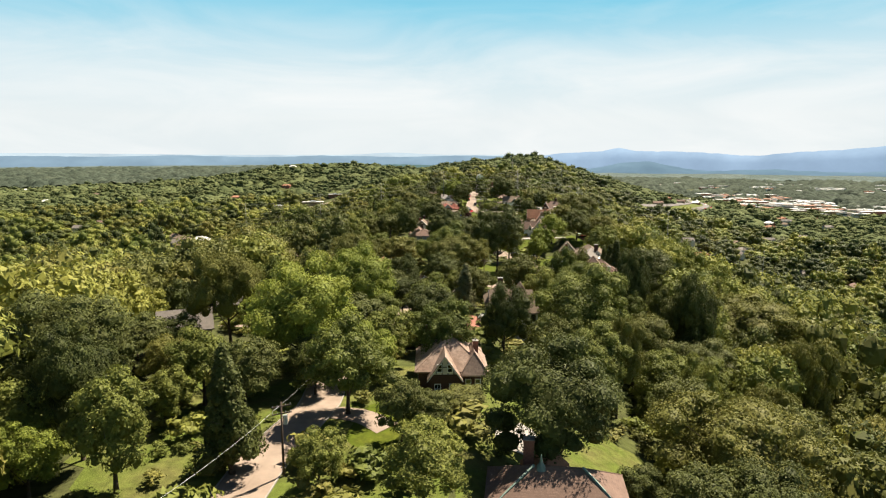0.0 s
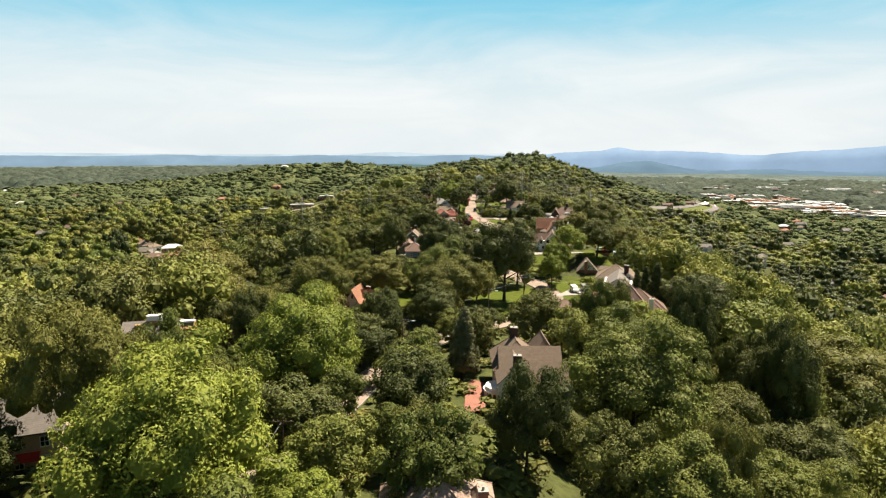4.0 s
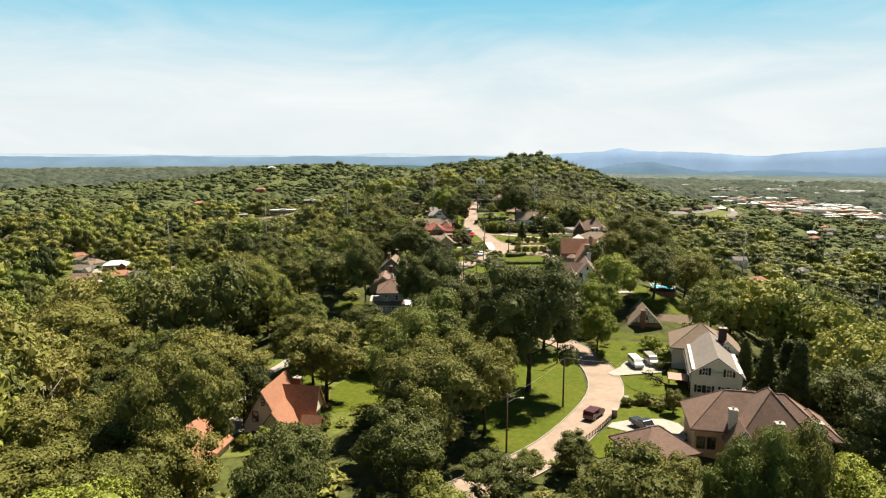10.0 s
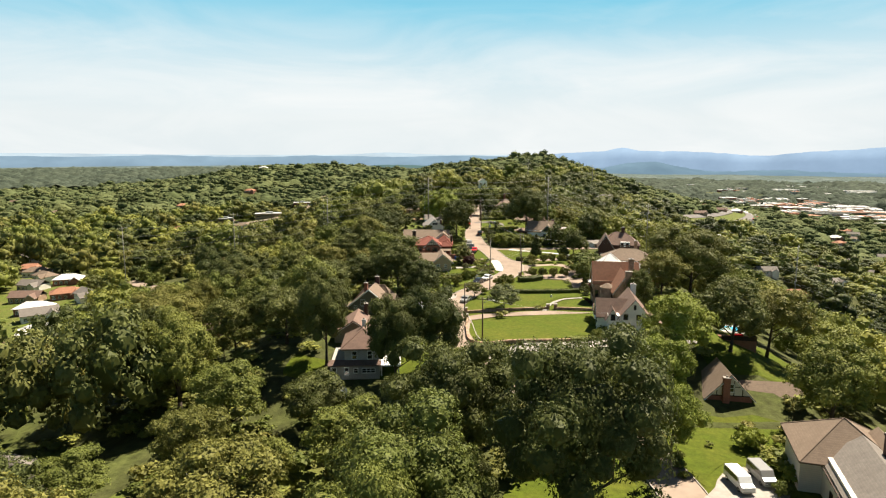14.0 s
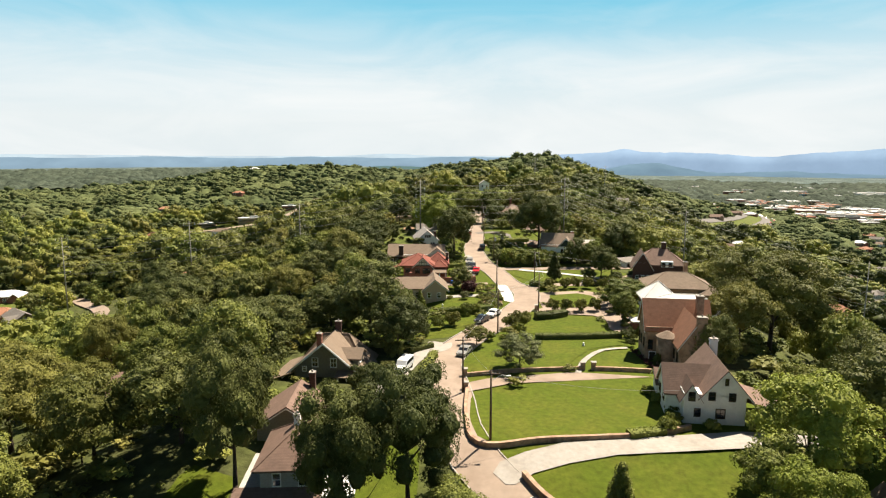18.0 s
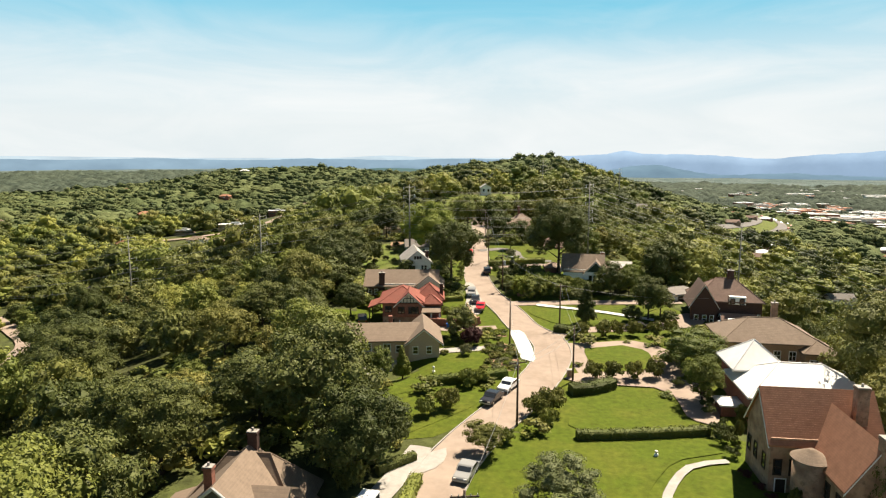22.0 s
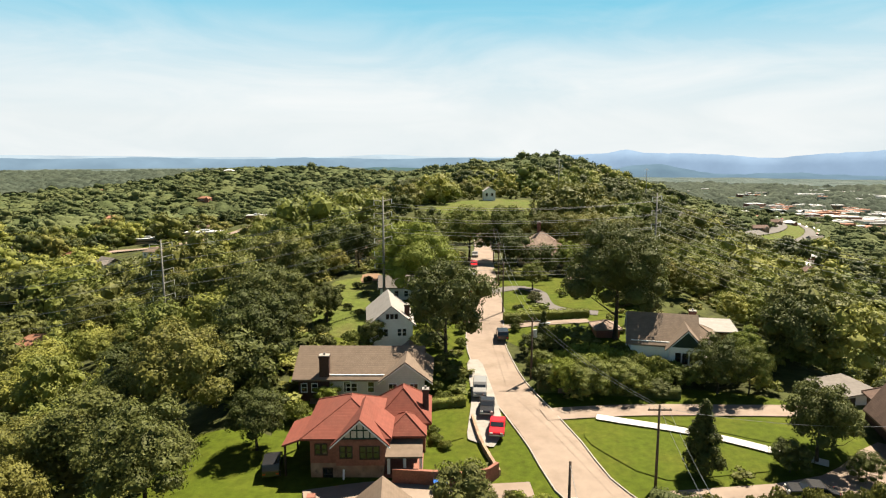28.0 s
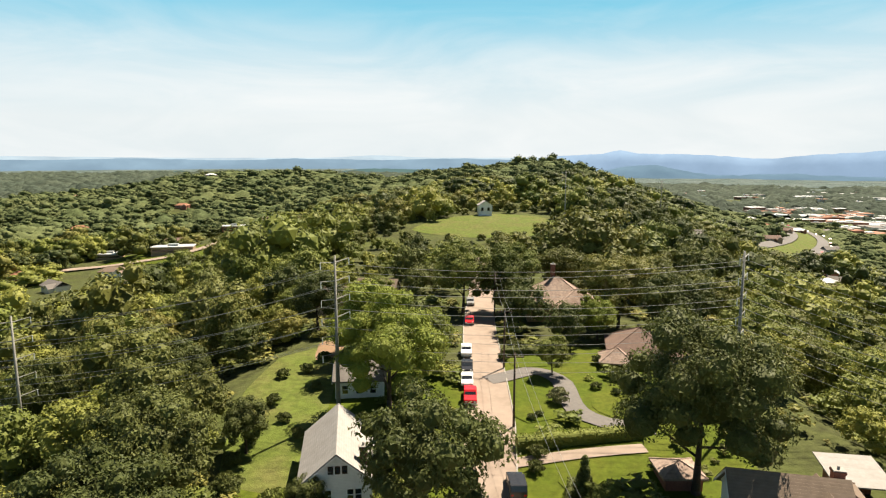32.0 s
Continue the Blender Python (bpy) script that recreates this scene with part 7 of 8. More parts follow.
for x, y, r in ((19.5, 451.8, 0.8), (20.6, 452.8, 0.7), (30.6, 462.4, 1.0), (33.2, 460.2, 0.9), (18.8, 442.4, 1.4), (18.2, 439.4, 1.2), (23.6, 434.6, 1.0), (17.9, 474, 1.2), (20.4, 481, 1.6), (28.6, 483, 1.6), (33.8, 472.6, 1.4), (35.4, 466, 1.6)):
    shrub(x, y, r, LEAF_DARK, r * 1.3, "dark shrub beside a curved drive")
for x, y, r in ((-21, 228.5, 1.6), (-17.2, 219.4, 1.2), (-18.0, 222.6, 1.1), (-27.6, 213.4, 1.6), (-20.0, 214.6, 1.8), (-30.4, 225.8, 2.2)):
    shrub(x, y, r, LEAF_MID, r * 1.4, "shrub beside a cream cottage")

for x, y, r in ((22.6, 419.4, 2.2), (25.4, 421.6, 2.4), (28.2, 420.4, 2.8), (31.0, 421.8, 2.6), (33.6, 420.6, 2.7), (36.4, 419.6, 2.4), (26.6, 417.0, 1.9), (30.0, 416.8, 2.0), (33.4, 416.6, 1.7), (23.4, 423.4, 2.0), (21.4, 416.6, 1.6), (38.8, 418.4, 2.2), (49.0, 421, 2.4), (52.4, 422.6, 2.6), (55.6, 423.4, 2.4), (47, 418, 2.0), (20.6, 420.6, 1.9), (24.0, 416.2, 1.6), (28.4, 414.9, 1.7), (32.0, 414.6, 1.5), (36.0, 415.8, 1.9), (41.4, 416.6, 2.2), (44.2, 417.6, 2.1), (29.6, 423.6, 2.6), (26.8, 424.4, 2.4), (33.0, 424.0, 2.2), (58.6, 424.6, 2.6), (61, 422, 2.4)):
    shrub(x, y, r, LEAF_BRIGHT if x < 33 else LEAF_MID, r * 1.5, "dense leafy shrub in front of a pale blue house")
for x, y, r in ((-18.9, 411.0, 2.4), (-12.8, 406.0, 2.0), (-16.0, 408.4, 2.2), (-21.8, 413.0, 2.6), (-10.6, 403.4, 1.6)):
    shrub(x, y, r, LEAF_MID, r * 1.4, "rounded green bush below a brick house")
for x, y, r in ((-9.4, 431.4, 1.8), (-8.6, 427.6, 1.6), (-11.0, 425.2, 2.0), (-13.4, 429.0, 2.2), (-6.8, 428.6, 1.4), (1.6, 430.4, 1.8), (3.0, 435.0, 1.7), (1.8, 441.6, 1.6), (8.6, 431.6, 1.2), (8.8, 438.8, 1.3), (-14.8, 434.0, 2.0), (4.2, 446.4, 1.8)):
    shrub(x, y, r, LEAF_MID if r < 1.9 else LEAF_DARK, r * 1.5, "leafy bush round a white house")
rk = random.Random(8)
for k in range(110):
    x, y = (rk.uniform(12.6, 17.0), rk.uniform(367, 381)) if k % 5 < 3 else (rk.uniform(7.5, 16.2), rk.uniform(384.4, 390))
    q = rk.uniform(0.45, 1.0)
    m = rk.choice((LEAF_MID, LEAF_BRIGHT, LEAF_OLIVE, LEAF_GREY))
    shrub(x, y, q, m, q * rk.uniform(0.7, 1.2), {LEAF_MID: "small green cushion plant on red earth", LEAF_BRIGHT: "small yellow-green cushion plant on red earth", LEAF_OLIVE: "small olive cushion plant on red earth", LEAF_GREY: "small grey-green cushion plant on red earth"}[m])

# low walls, fence, pool and oddments
ribbon("stone_wall", [(7.4, 316.6), (7.0, 306), (8.4, 297.4), (18, 298.6), (31, 300.8), (37, 303)], 0.5, STONE, 0.0, "low rubble retaining wall round a lawn", "wall", height=0.75, keep=False, step=1.5)
ribbon("stone_wall", [(7.2, 322.9), (16, 325.0), (27.2, 325.2)], 0.45, STONE, 0.0, "low rubble wall along a drive", "wall", height=0.7, keep=False, step=1.5)
ribbon("stone_wall", [(29, 325.0), (38.4, 324.0)], 0.45, STONE, 0.0, "low rubble wall below a small lawn", "wall", height=0.7, keep=False, step=1.5)
ribbon("stone_wall", [(13.4, 291.8), (15.2, 288.6), (17.6, 286.0), (20.4, 283.6)], 0.6, STONE, 0.0, "curved rubble wall beside a drive", "wall", height=0.9, keep=False, step=1.0)
ribbon("brick_wall", [(0.6, 392.2), (9.0, 391.8), (11.6, 393.6)], 0.4, BRICK, 0.0, "red brick retaining wall", "wall", height=1.7, keep=False, step=1.5)
ribbon("stone_kerb_wall", [(11.8, 393.8), (10.2, 400), (9.4, 406)], 0.35, STONE, 0.0, "dark stone edge of a terraced lawn", "wall", height=0.7, keep=False, step=1.5)
ribbon("stone_wall", [(21.5, 414.4), (30, 415.4), (38, 413.8)], 0.5, STONE, 0.0, "long dark stone edge below shrubs", "wall", height=0.7, keep=False, step=2)
ribbon("garden_wall", [(33.8, 231.9), (38, 231), (43.6, 230.4)], 0.4, BRICK, 0.0, "low brown brick wall between two drives", "wall", height=0.8, keep=False, step=1.5)
for x, y in ((7.2, 323.2), (27.2, 325.4), (29.0, 325.4), (24.6, 364.8), (29.9, 225.2), (33.6, 231.8), (21.2, 212.8), (7.2, 316.8)):
    q = thing("gate_pillar", x, y, g(x, y), 0, "square masonry gate pillar with cap", "pillar", "gate pillars")
    part("shaft", Geo().box(-0.35, 0.35, -0.35, 0.35, -0.4, 1.3), STONE, q)
    part("cap", Geo().box(-0.45, 0.45, -0.45, 0.45, 1.3, 1.42), DRIVE, q)
fl2 = spline([(21.2, 212.8), (25.6, 218.4), (29.9, 225.2)], 1.0)
fence = thing("iron_fence", 0, 0, 0, 0, "dark iron fence along a lawn", "fence")
for a, b in zip(fl2, fl2[1:]):
    za, zb = g(*a), g(*b)
    part("rail", Geo().tube((a[0], a[1], za + 1.0), (b[0], b[1], zb + 1.0), 0.03, 0.03, 4), TIMBER, fence)
    part("rail", Geo().tube((a[0], a[1], za + 0.25), (b[0], b[1], zb + 0.25), 0.03, 0.03, 4), TIMBER, fence)
    part("post", Geo().tube((a[0], a[1], za - 0.2), (a[0], a[1], za + 1.15), 0.05, 0.05, 5), TIMBER, fence)
    for k in range(1, 5):
        p = a + (b - a) * k / 5
        part("bar", Geo().tube((p[0], p[1], za + (zb - za) * k / 5 + 0.05), (p[0], p[1], za + (zb - za) * k / 5 + 1.1), 0.018, 0.018, 4), TIMBER, fence)


def cannon(x, y, rz):
    c = thing("cannon", x, y, g(x, y) + 0.12, rz, "old iron field cannon with spoked wheels on a lawn", "cannon", "lawn cannons")
    part("barrel", Geo().tube((0, -0.7, 0.85), (0, 1.4, 1.0), 0.19, 0.11, 10), RUBBER, c, smooth=True)
    part("trail", Geo().tube((0, -0.2, 0.7), (0, -2.4, 0.1), 0.14, 0.1, 6), TIMBER, c)
    part("axle", Geo().tube((-0.8, 0, 0.7), (0.8, 0, 0.7), 0.06, 0.06, 6), TIMBER, c)
    for s in (-1, 1):
        w = Geo()
        n = 16
        for k in range(n):
            a, b = 2 * math.pi * k / n, 2 * math.pi * (k + 1) / n
            w.tube((s * 0.8, 0.7 * math.cos(a), 0.7 + 0.7 * math.sin(a)), (s * 0.8, 0.7 * math.cos(b), 0.7 + 0.7 * math.sin(b)), 0.06, 0.06, 5)
            if k % 2:
                w.tube((s * 0.8, 0, 0.7), (s * 0.8, 0.68 * math.cos(a), 0.7 + 0.68 * math.sin(a)), 0.03, 0.03, 4)
        part("wheel", w, TIMBER, c)


cannon(42.0, 245.8, 70)
cannon(42.6, 242.0, 60)
pool = thing("swimming_pool", 68.2, 319, g(68.2, 319) + 0.8, -20, "blue swimming pool with pale deck", "pool")
part("deck", Geo().box(-4.6, 4.6, -3.4, 3.4, -3, 0).box(-4.8, -4.6, -3.6, 3.6, -3, 0.05), DRIVE, pool)
part("water", Geo().box(-3.4, 3.4, -2.0, 2.0, 0.0, 0.03), WATER, pool, "clear blue water")
part("coping", Geo().box(-3.7, 3.7, -2.3, -2.0, 0, 0.08).box(-3.7, 3.7, 2.0, 2.3, 0, 0.08).box(-3.7, -3.4, -2.0, 2.0, 0, 0.08).box(3.4, 3.7, -2.0, 2.0, 0, 0.08), TRIM, pool)
part("fence", Geo().box(4.5, 4.6, -3.4, 3.4, 0, 1.2), TIMBER, pool)
KEEP.append((68, 316.5, 9))
tarp = thing("covered_pool", 66.5, 247.5, g(66.5, 247.5) + 0.4, -25, "pool under a bright green tarpaulin", "pool")
part("rim", Geo().box(-2.4, 2.4, -4, 4, -2, 0.4), DRIVE, tarp)
part("tarpaulin", Geo().box(-2.2, 2.2, -3.8, 3.8, 0.4, 0.5), TARP, tarp, "bright green tarpaulin")
KEEP.append((66.5, 244, 8))
deck = thing("garden_deck", 63, 303, g(63, 303) + 0.3, -12, "raised timber deck with red furniture and awning", "deck")
part("floor", Geo().box(-3.4, 3.4, -2, 2, -2, 1.0), R_RUST, deck)
part("railing", Geo().box(-3.4, 3.4, -2.1, -2.0, 1.0, 1.9).box(3.3, 3.4, -2, 2, 1.0, 1.9), TIMBER, deck)
part("seat", Geo().box(-0.8, 1.2, -0.5, 0.6, 1.0, 1.7), P_RED, deck)
part("awning", Geo().box(-3.2, -1.0, -0.5, 1.6, 2.6, 2.7), COPPER, deck)
KEEP.append((63, 301, 7))
for x, y in ((5.2, 390.9), (6.0, 390.9)):
    b = thing("wheelie_bin", x, y, g(x, y) + 0.15, 0, "blue plastic wheelie bin by a brick wall", "bin", "wheelie bins")
    part("body", Geo().box(-0.28, 0.28, -0.3, 0.3, 0, 0.95), P_BLUE, b)
    part("lid", Geo().box(-0.31, 0.31, -0.34, 0.33, 0.95, 1.02), P_BLUE, b)
for x, y, z in ((2.9, 367.7, 1.1), (30.1, 338.9, 0.7)):
    o = Geo().tube((0, 0, 0), (0, 0, 0.3), 0.28, 0.22, 10).tube((0, 0, 0.3), (0, 0, z * 0.75), 0.12, 0.14, 10).tube((0, 0, z * 0.75), (0, 0, z), 0.26, 0.12, 10)
    q = new("garden_ornament", o.mesh("garden_ornament", TRIM, True))
    q.matrix_world = pose(x, y, g(x, y) + 0.12)
    tagged(q, "small white garden ornament on a lawn", "ornament")
dead = thing("dead_tree", -58, 214, g(-58, 214), 40, "leafless dead tree with bleached branches", "tree")
part("trunk", limbs(77, 13, 0.3, 4, 6.5, True), DEADWOOD, dead, smooth=True)
PLACED.append((-58, 214, 5))


# kind: leaf material, crown shape, crown radius and height in shares of the tree's height, share of clear trunk, words
TREES = {
    "oak": (LEAF_DARK, "round", 0.50, 0.90, 0.16, "broad dark green oak with dense uneven crown"),
    "oak_b": (LEAF_DARK, "round", 0.42, 0.92, 0.14, "tall dark green shade tree with lumpy crown"),
    "maple": (LEAF_MID, "round", 0.46, 0.91, 0.14, "green maple with full rounded crown"),
    "maple_b": (LEAF_MID, "round", 0.38, 0.93, 0.12, "tall green tree with loose layered crown"),
    "bright": (LEAF_BRIGHT, "round", 0.46, 0.92, 0.13, "bright yellow-green tree with spreading crown"),
    "olive": (LEAF_OLIVE, "round", 0.52, 0.88, 0.18, "olive-green tree with wide airy crown"),
    "olive_b": (LEAF_OLIVE, "round", 0.43, 0.90, 0.16, "olive-brown late-summer tree with thin crown"),
    "thicket": (LEAF_MID, "round", 0.60, 1.06, 0.05, "dense green bush mass leafy down to the ground"),
    "dark_thicket": (LEAF_DARK, "round", 0.60, 1.06, 0.05, "dense dark green bush leafy down to the ground"),
    "bright_thicket": (LEAF_BRIGHT, "round", 0.60, 1.06, 0.05, "dense yellow-green bush leafy down to the ground"),
    "flowering": (LEAF_PALE, "round", 0.60, 1.0, 0.05, "rounded green tree sprinkled with pale blossom"),
    "plum": (LEAF_RED, "round", 0.50, 0.98, 0.08, "small dark red-leaved plum tree"),
    "cedar": (LEAF_DARK, "cone", 0.30, 0.94, 0.05, "dark green conical cedar"),
    "spruce": (LEAF_GREY, "cone", 0.34, 0.93, 0.06, "grey-green blue spruce with drooping sprays"),
    "young": (LEAF_MID, "cone", 0.34, 0.92, 0.06, "fresh green narrow young tree"),
}
PROTO = {}


COUNT = {"trees": 0}


def tree(x, y, h, kind, wide=1.0, turn=None, z=None):
    """A tree of height h. Alike trees share their meshes."""
    rg = random.Random(int(x * 131 + y * 17))
    turn = rg.uniform(0, 360) if turn is None else turn
    z = g(x, y) if z is None else z
    m = pose(x, y, z, rg.uniform(-2, 2), rg.uniform(-2, 2), turn) @ Matrix.Diagonal((h / 16 * wide, h / 16 * wide, h / 16, 1))
    COUNT["trees"] += 1
    tall = h > 17.5
    form = (kind, rg.randrange(2 if tall else 3), tall)
    if form in PROTO:
        return copy_thing(PROTO[form], m @ unscaled(PROTO[form]))
    mat, shape, cr, ch, clear, words = TREES[kind]
    seed = sorted(TREES).index(kind) + 3 + 40 * form[1]
    root = tagged(new("tree"), words, "tree", "street and garden trees")
    part("trunk", limbs(seed, 16 * 0.86, 0.36, 16 * clear, 16 * cr * 0.8), BARK, root, smooth=True)
    v, f, q = crown(seed, 16 * cr, 16 * ch, 16 * (1 - ch), 34 if shape == "round" else 40, 21000 if tall else 9500, 0.150 if tall else 0.225, shape, ICO1 if tall else ICO0)
    part("crown", tri_mesh("crown", v, f, mat, q), None, root, "leafy crown")
    root.matrix_basis = m
    PROTO[form] = root
    return root


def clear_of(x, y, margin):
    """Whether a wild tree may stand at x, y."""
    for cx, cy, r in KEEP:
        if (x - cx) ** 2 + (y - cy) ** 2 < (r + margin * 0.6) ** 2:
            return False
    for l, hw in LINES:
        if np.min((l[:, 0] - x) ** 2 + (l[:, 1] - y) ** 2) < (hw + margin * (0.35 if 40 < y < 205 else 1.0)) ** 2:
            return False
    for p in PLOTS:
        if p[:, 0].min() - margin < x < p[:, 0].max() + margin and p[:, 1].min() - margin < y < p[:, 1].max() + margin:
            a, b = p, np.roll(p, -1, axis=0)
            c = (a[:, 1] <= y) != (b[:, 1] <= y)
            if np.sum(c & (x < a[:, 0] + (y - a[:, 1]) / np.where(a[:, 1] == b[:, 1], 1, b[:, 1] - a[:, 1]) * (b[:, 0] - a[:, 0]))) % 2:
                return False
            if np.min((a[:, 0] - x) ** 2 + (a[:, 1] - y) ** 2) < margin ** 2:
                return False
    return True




LOWER = []     # places where wild trees stay low


def grove(rows):
    for x, y, h, kind, wide in rows:
        tree(x, y, h, kind, wide)
        PLACED.append((x, y, h * 0.4 * wide))


def crowns(rows):
    """Trees given by place, height of the top above the datum, crown radius and kind."""
    for x, y, top, r, kind in rows:
        h = top - g(x, y)
        tree(x, y, h, kind, r / (TREES[kind][2] * h))
        PLACED.append((x, y, r * 0.8))


# wild trees halved in height here so the camera sees past them
LOWER += [(-10, 53), (2, 57), (10, 53), (23, 57), (-38, 102), (-60, 144), (-68, 150), (8, 385), (25, 198), (29, 196), (19, 204), (15, 190), (60, 258), (-3, 124), (19, 135), (-66, 186), (-34, 137), (-18, 314), (-26, 204), (8, 179), (40, 227), (-5, 171), (-13, 208), (-28, 191), (-7, 219), (-54, 224), (5, 279), (-4, 263), (73, 430), (-42, 297), (-38, 303), (-48, 303), (-58, 321), (87, 458), (86, 464), (101, 492), (94, 485), (78, 438), (81, 451), (-53, 404)]
LOWER += [(93, 468), (105, 486), (-64, 371), (-60, 450), (-45, 372), (-54, 376), (-59, 388), (-64, 394), (-33, 357), (-22, 376), (4, 466), (29, 537), (39, 613), (3, 522), (14, 575), (8, 603), (3, 591), (26, 602), (6, 532), (-6, 537), (-5, 509), (-1, 90), (-66, 136), (-37, 145), (-66, 186), (-12, 278), (86, 464), (101, 492), (3, 522), (-66, 186), (-37, 145), (86, 464), (101, 492), (3, 522)]
# spots kept free of wild trees that would block the camera's view
for x, y in ((-2, 316), (-1, 312), (-3, 319), (0, 319), (-4, 314), (0, 308), (24, 188), (13, 595), (5, 617), (-68, 150), (-18, 314), (25, 198), (-26, 204), (-13, 208), (60, 258), (73, 430), (87, 458), (94, 485), (78, 438), (81, 451), (-64, 394), (6, 532), (-6, 537), (-1, 90), (-66, 136)):
    KEEP.append((x, y, 1.0))
crowns([
    (-26, 106, 20.5, 10.5, "bright"), (10.4, 124, 12.5, 5.5, "oak"), (33, 121, 8.5, 5.5, "olive"), (-12.6, 177, 7.5, 4, "oak_b"),
    (-35, 161, 13.5, 4.5, "oak_b"), (65, 164, 7, 7, "oak"), (49, 123, -2.5, 5, "maple"), (-45, 124, 21, 8, "olive"),
    (-43, 93, 2.5, 4, "maple"), (-48, 87.5, 4, 2.7, "young"), (-47, 75, 17, 6, "oak"), (-56, 106, 10, 6.5, "oak"),
    (-45, 97.5, 9, 5, "olive"), (-6.6, 80, 8.5, 4, "oak_b"), (1.8, 91, 2.5, 4.2, "olive_b"), (20.4, 121, 7, 6, "oak"),
])
crowns([
    (66.5, 128, -9, 6, "olive"), (88, 151, -5, 7, "olive"), (-40, 134, 15, 5.8, "maple"), (-4.5, 153, 6.5, 4.5, "oak"),
    (-4.9, 136, 9.5, 6.5, "oak_b"), (60, 170, 2.5, 7, "oak"), (51, 178, 12.5, 6, "oak_b"), (37, 186, 10, 5, "olive_b"),
    (31, 182, 10.5, 5, "maple"), (-14, 181, 9, 5, "oak"), (-36, 168, 14, 6.5, "olive"), (-75, 208, 4, 7, "olive"),
    (99, 317, -10, 7, "oak"), (-71, 248, 0, 7, "olive"), (-29.5, 298, 9.5, 7, "oak"), (69, 302, 9.5, 8, "olive"),
])
crowns([
    (40, 278, 5, 5, "bright"), (-56, 245, 1, 5.5, "maple"), (-45, 248, -2, 5.5, "maple"), (-29.4, 250, 5, 6, "olive"),
    (-4.5, 219, 11.5, 6.5, "maple"), (8, 218, 9, 6, "olive"), (35.2, 261, 3.5, 4.5, "bright"), (74, 282, 2, 6, "oak"),
    (77, 260, -5, 6, "cedar"), (-57, 296, 6, 6, "oak"), (-20, 290, 14, 6, "oak"), (-19.5, 347, 7.5, 7, "oak"),
    (-60, 411, -5, 6, "maple"), (-70, 356, 0, 6, "olive"), (58, 336, 11, 6.5, "olive"),
])
crowns([
    (70, 348, 16.5, 12, "olive"), (-108, 460, -6, 7, "oak"), (-61.5, 331, -3, 6, "olive"), (-33.4, 396, 7, 7, "oak"),
    (-32, 429, 5, 6.5, "olive"), (-90, 498, -6, 7, "olive"), (-53.6, 463, 7, 6, "oak"), (-33, 465, 9, 6, "oak"),
    
])
crowns([
    (25.5, 413.6, 5.2, 4.0, "thicket"), (30.5, 414.2, 4.4, 3.8, "thicket"), (35, 414, 1.4, 2.4, "dark_thicket"), (20.6, 416.4, 3.0, 2.6, "dark_thicket"),
    (22.2, 413.4, 5.0, 2.6, "bright_thicket"), (43.5, 414.4, 8.0, 4.4, "dark_thicket"), (47.6, 414, 7.0, 3.4, "thicket"), (-9.6, 411.2, 1.8, 2.0, "bright_thicket"),
    (16.6, 326.6, 3.4, 4.6, "flowering"), (45.2, 367.6, 4.9, 6.0, "thicket"), (46.9, 396.5, 8.2, 4.0, "oak_b"), (43, 394.6, 2.2, 2.4, "dark_thicket"), (50, 393, 1.6, 2.0, "dark_thicket"), (-31, 200, 14, 7.5, "olive"), (-52, 114, 8, 5.5, "oak"), (19.6, 428, 4.2, 2.4, "dark_thicket"), (23.4, 431, 4.6, 2.2, "thicket"), (20.2, 422.4, 3.2, 2.4, "thicket"),
    (26, 420, 3.2, 2.6, "dark_thicket"), (39, 417, 2.6, 2.2, "thicket"), (4.2, 431, 3.4, 2.4, "dark_thicket"), (1.4, 430, 2.8, 1.8, "thicket"),
])
grove([
    (17.1, 237.4, 27, "oak", 0.8), (6, 425, 17.5, "oak", 0.85), (34.6, 434.6, 21, "oak", 0.9), (-6.2, 283, 17.8, "oak_b", 0.75),
    (0.2, 286.1, 18.5, "oak", 0.72), (58.3, 295.1, 15.5, "oak", 1), 
    (9.8, 339.2, 4.4, "olive", 1.15), (33.5, 394.3, 8.5, "cedar", 1.1), (1, 187, 8.5, "maple", 1.1), (8, 195, 8, "oak", 1.1),
    (-13, 160, 11, "oak_b", 1.1), (13, 203, 4.8, "maple", 1.1), (-17, 170, 12, "oak", 1),
])
grove([
    (-25, 150, 12, "maple", 1.1), (-27, 128, 12, "oak", 1), (-16, 136, 11, "maple", 1), (-4, 182, 6.1, "maple", 1.1),
    (22.1, 432.1, 6, "cedar", 1.1), (51.0, 423, 7, "bright", 0.9), (68, 312, 15, "oak", 0.9), 
    (-14, 103, 11, "bright", 1), (-18, 123, 13, "oak_b", 1.2), (-28, 117, 13, "maple", 1),
    (-12, 114, 12, "maple_b", 1.2), (-22, 97, 10, "oak", 1), (-62, 119, 8.8, "olive", 1), 
])
grove([
    (-19.4, 232.2, 15, "olive_b", 1.15), (-38, 92, 13, "maple_b", 1.1),
    (-31, 90, 12, "oak", 1), (-48, 66, 10, "bright", 1), 
    (-23.6, 240.9, 11.4, "olive", 1.1), (-18.9, 248.8, 8.8, "maple_b", 1.1), (-17.5, 269, 10.1, "oak", 1.1),
    (-31.1, 267.6, 13, "maple", 1.1), (-48.4, 282.3, 13, "olive", 1.1), (-9.5, 252.1, 13, "maple", 1.1), (-3.1, 245.8, 13, "olive", 1.1),
])
grove([
    (-72, 105.1, 13, "oak", 1.05), (-39.4, 84.6, 9, "maple_b", 1.1), (-58, 92, 13, "maple", 1.1), (-67.3, 112.7, 13, "maple", 1.05), 
    (-52.7, 71.7, 13, "maple", 1.05), (-3.1, 82.1, 7, "oak", 1.05),
])
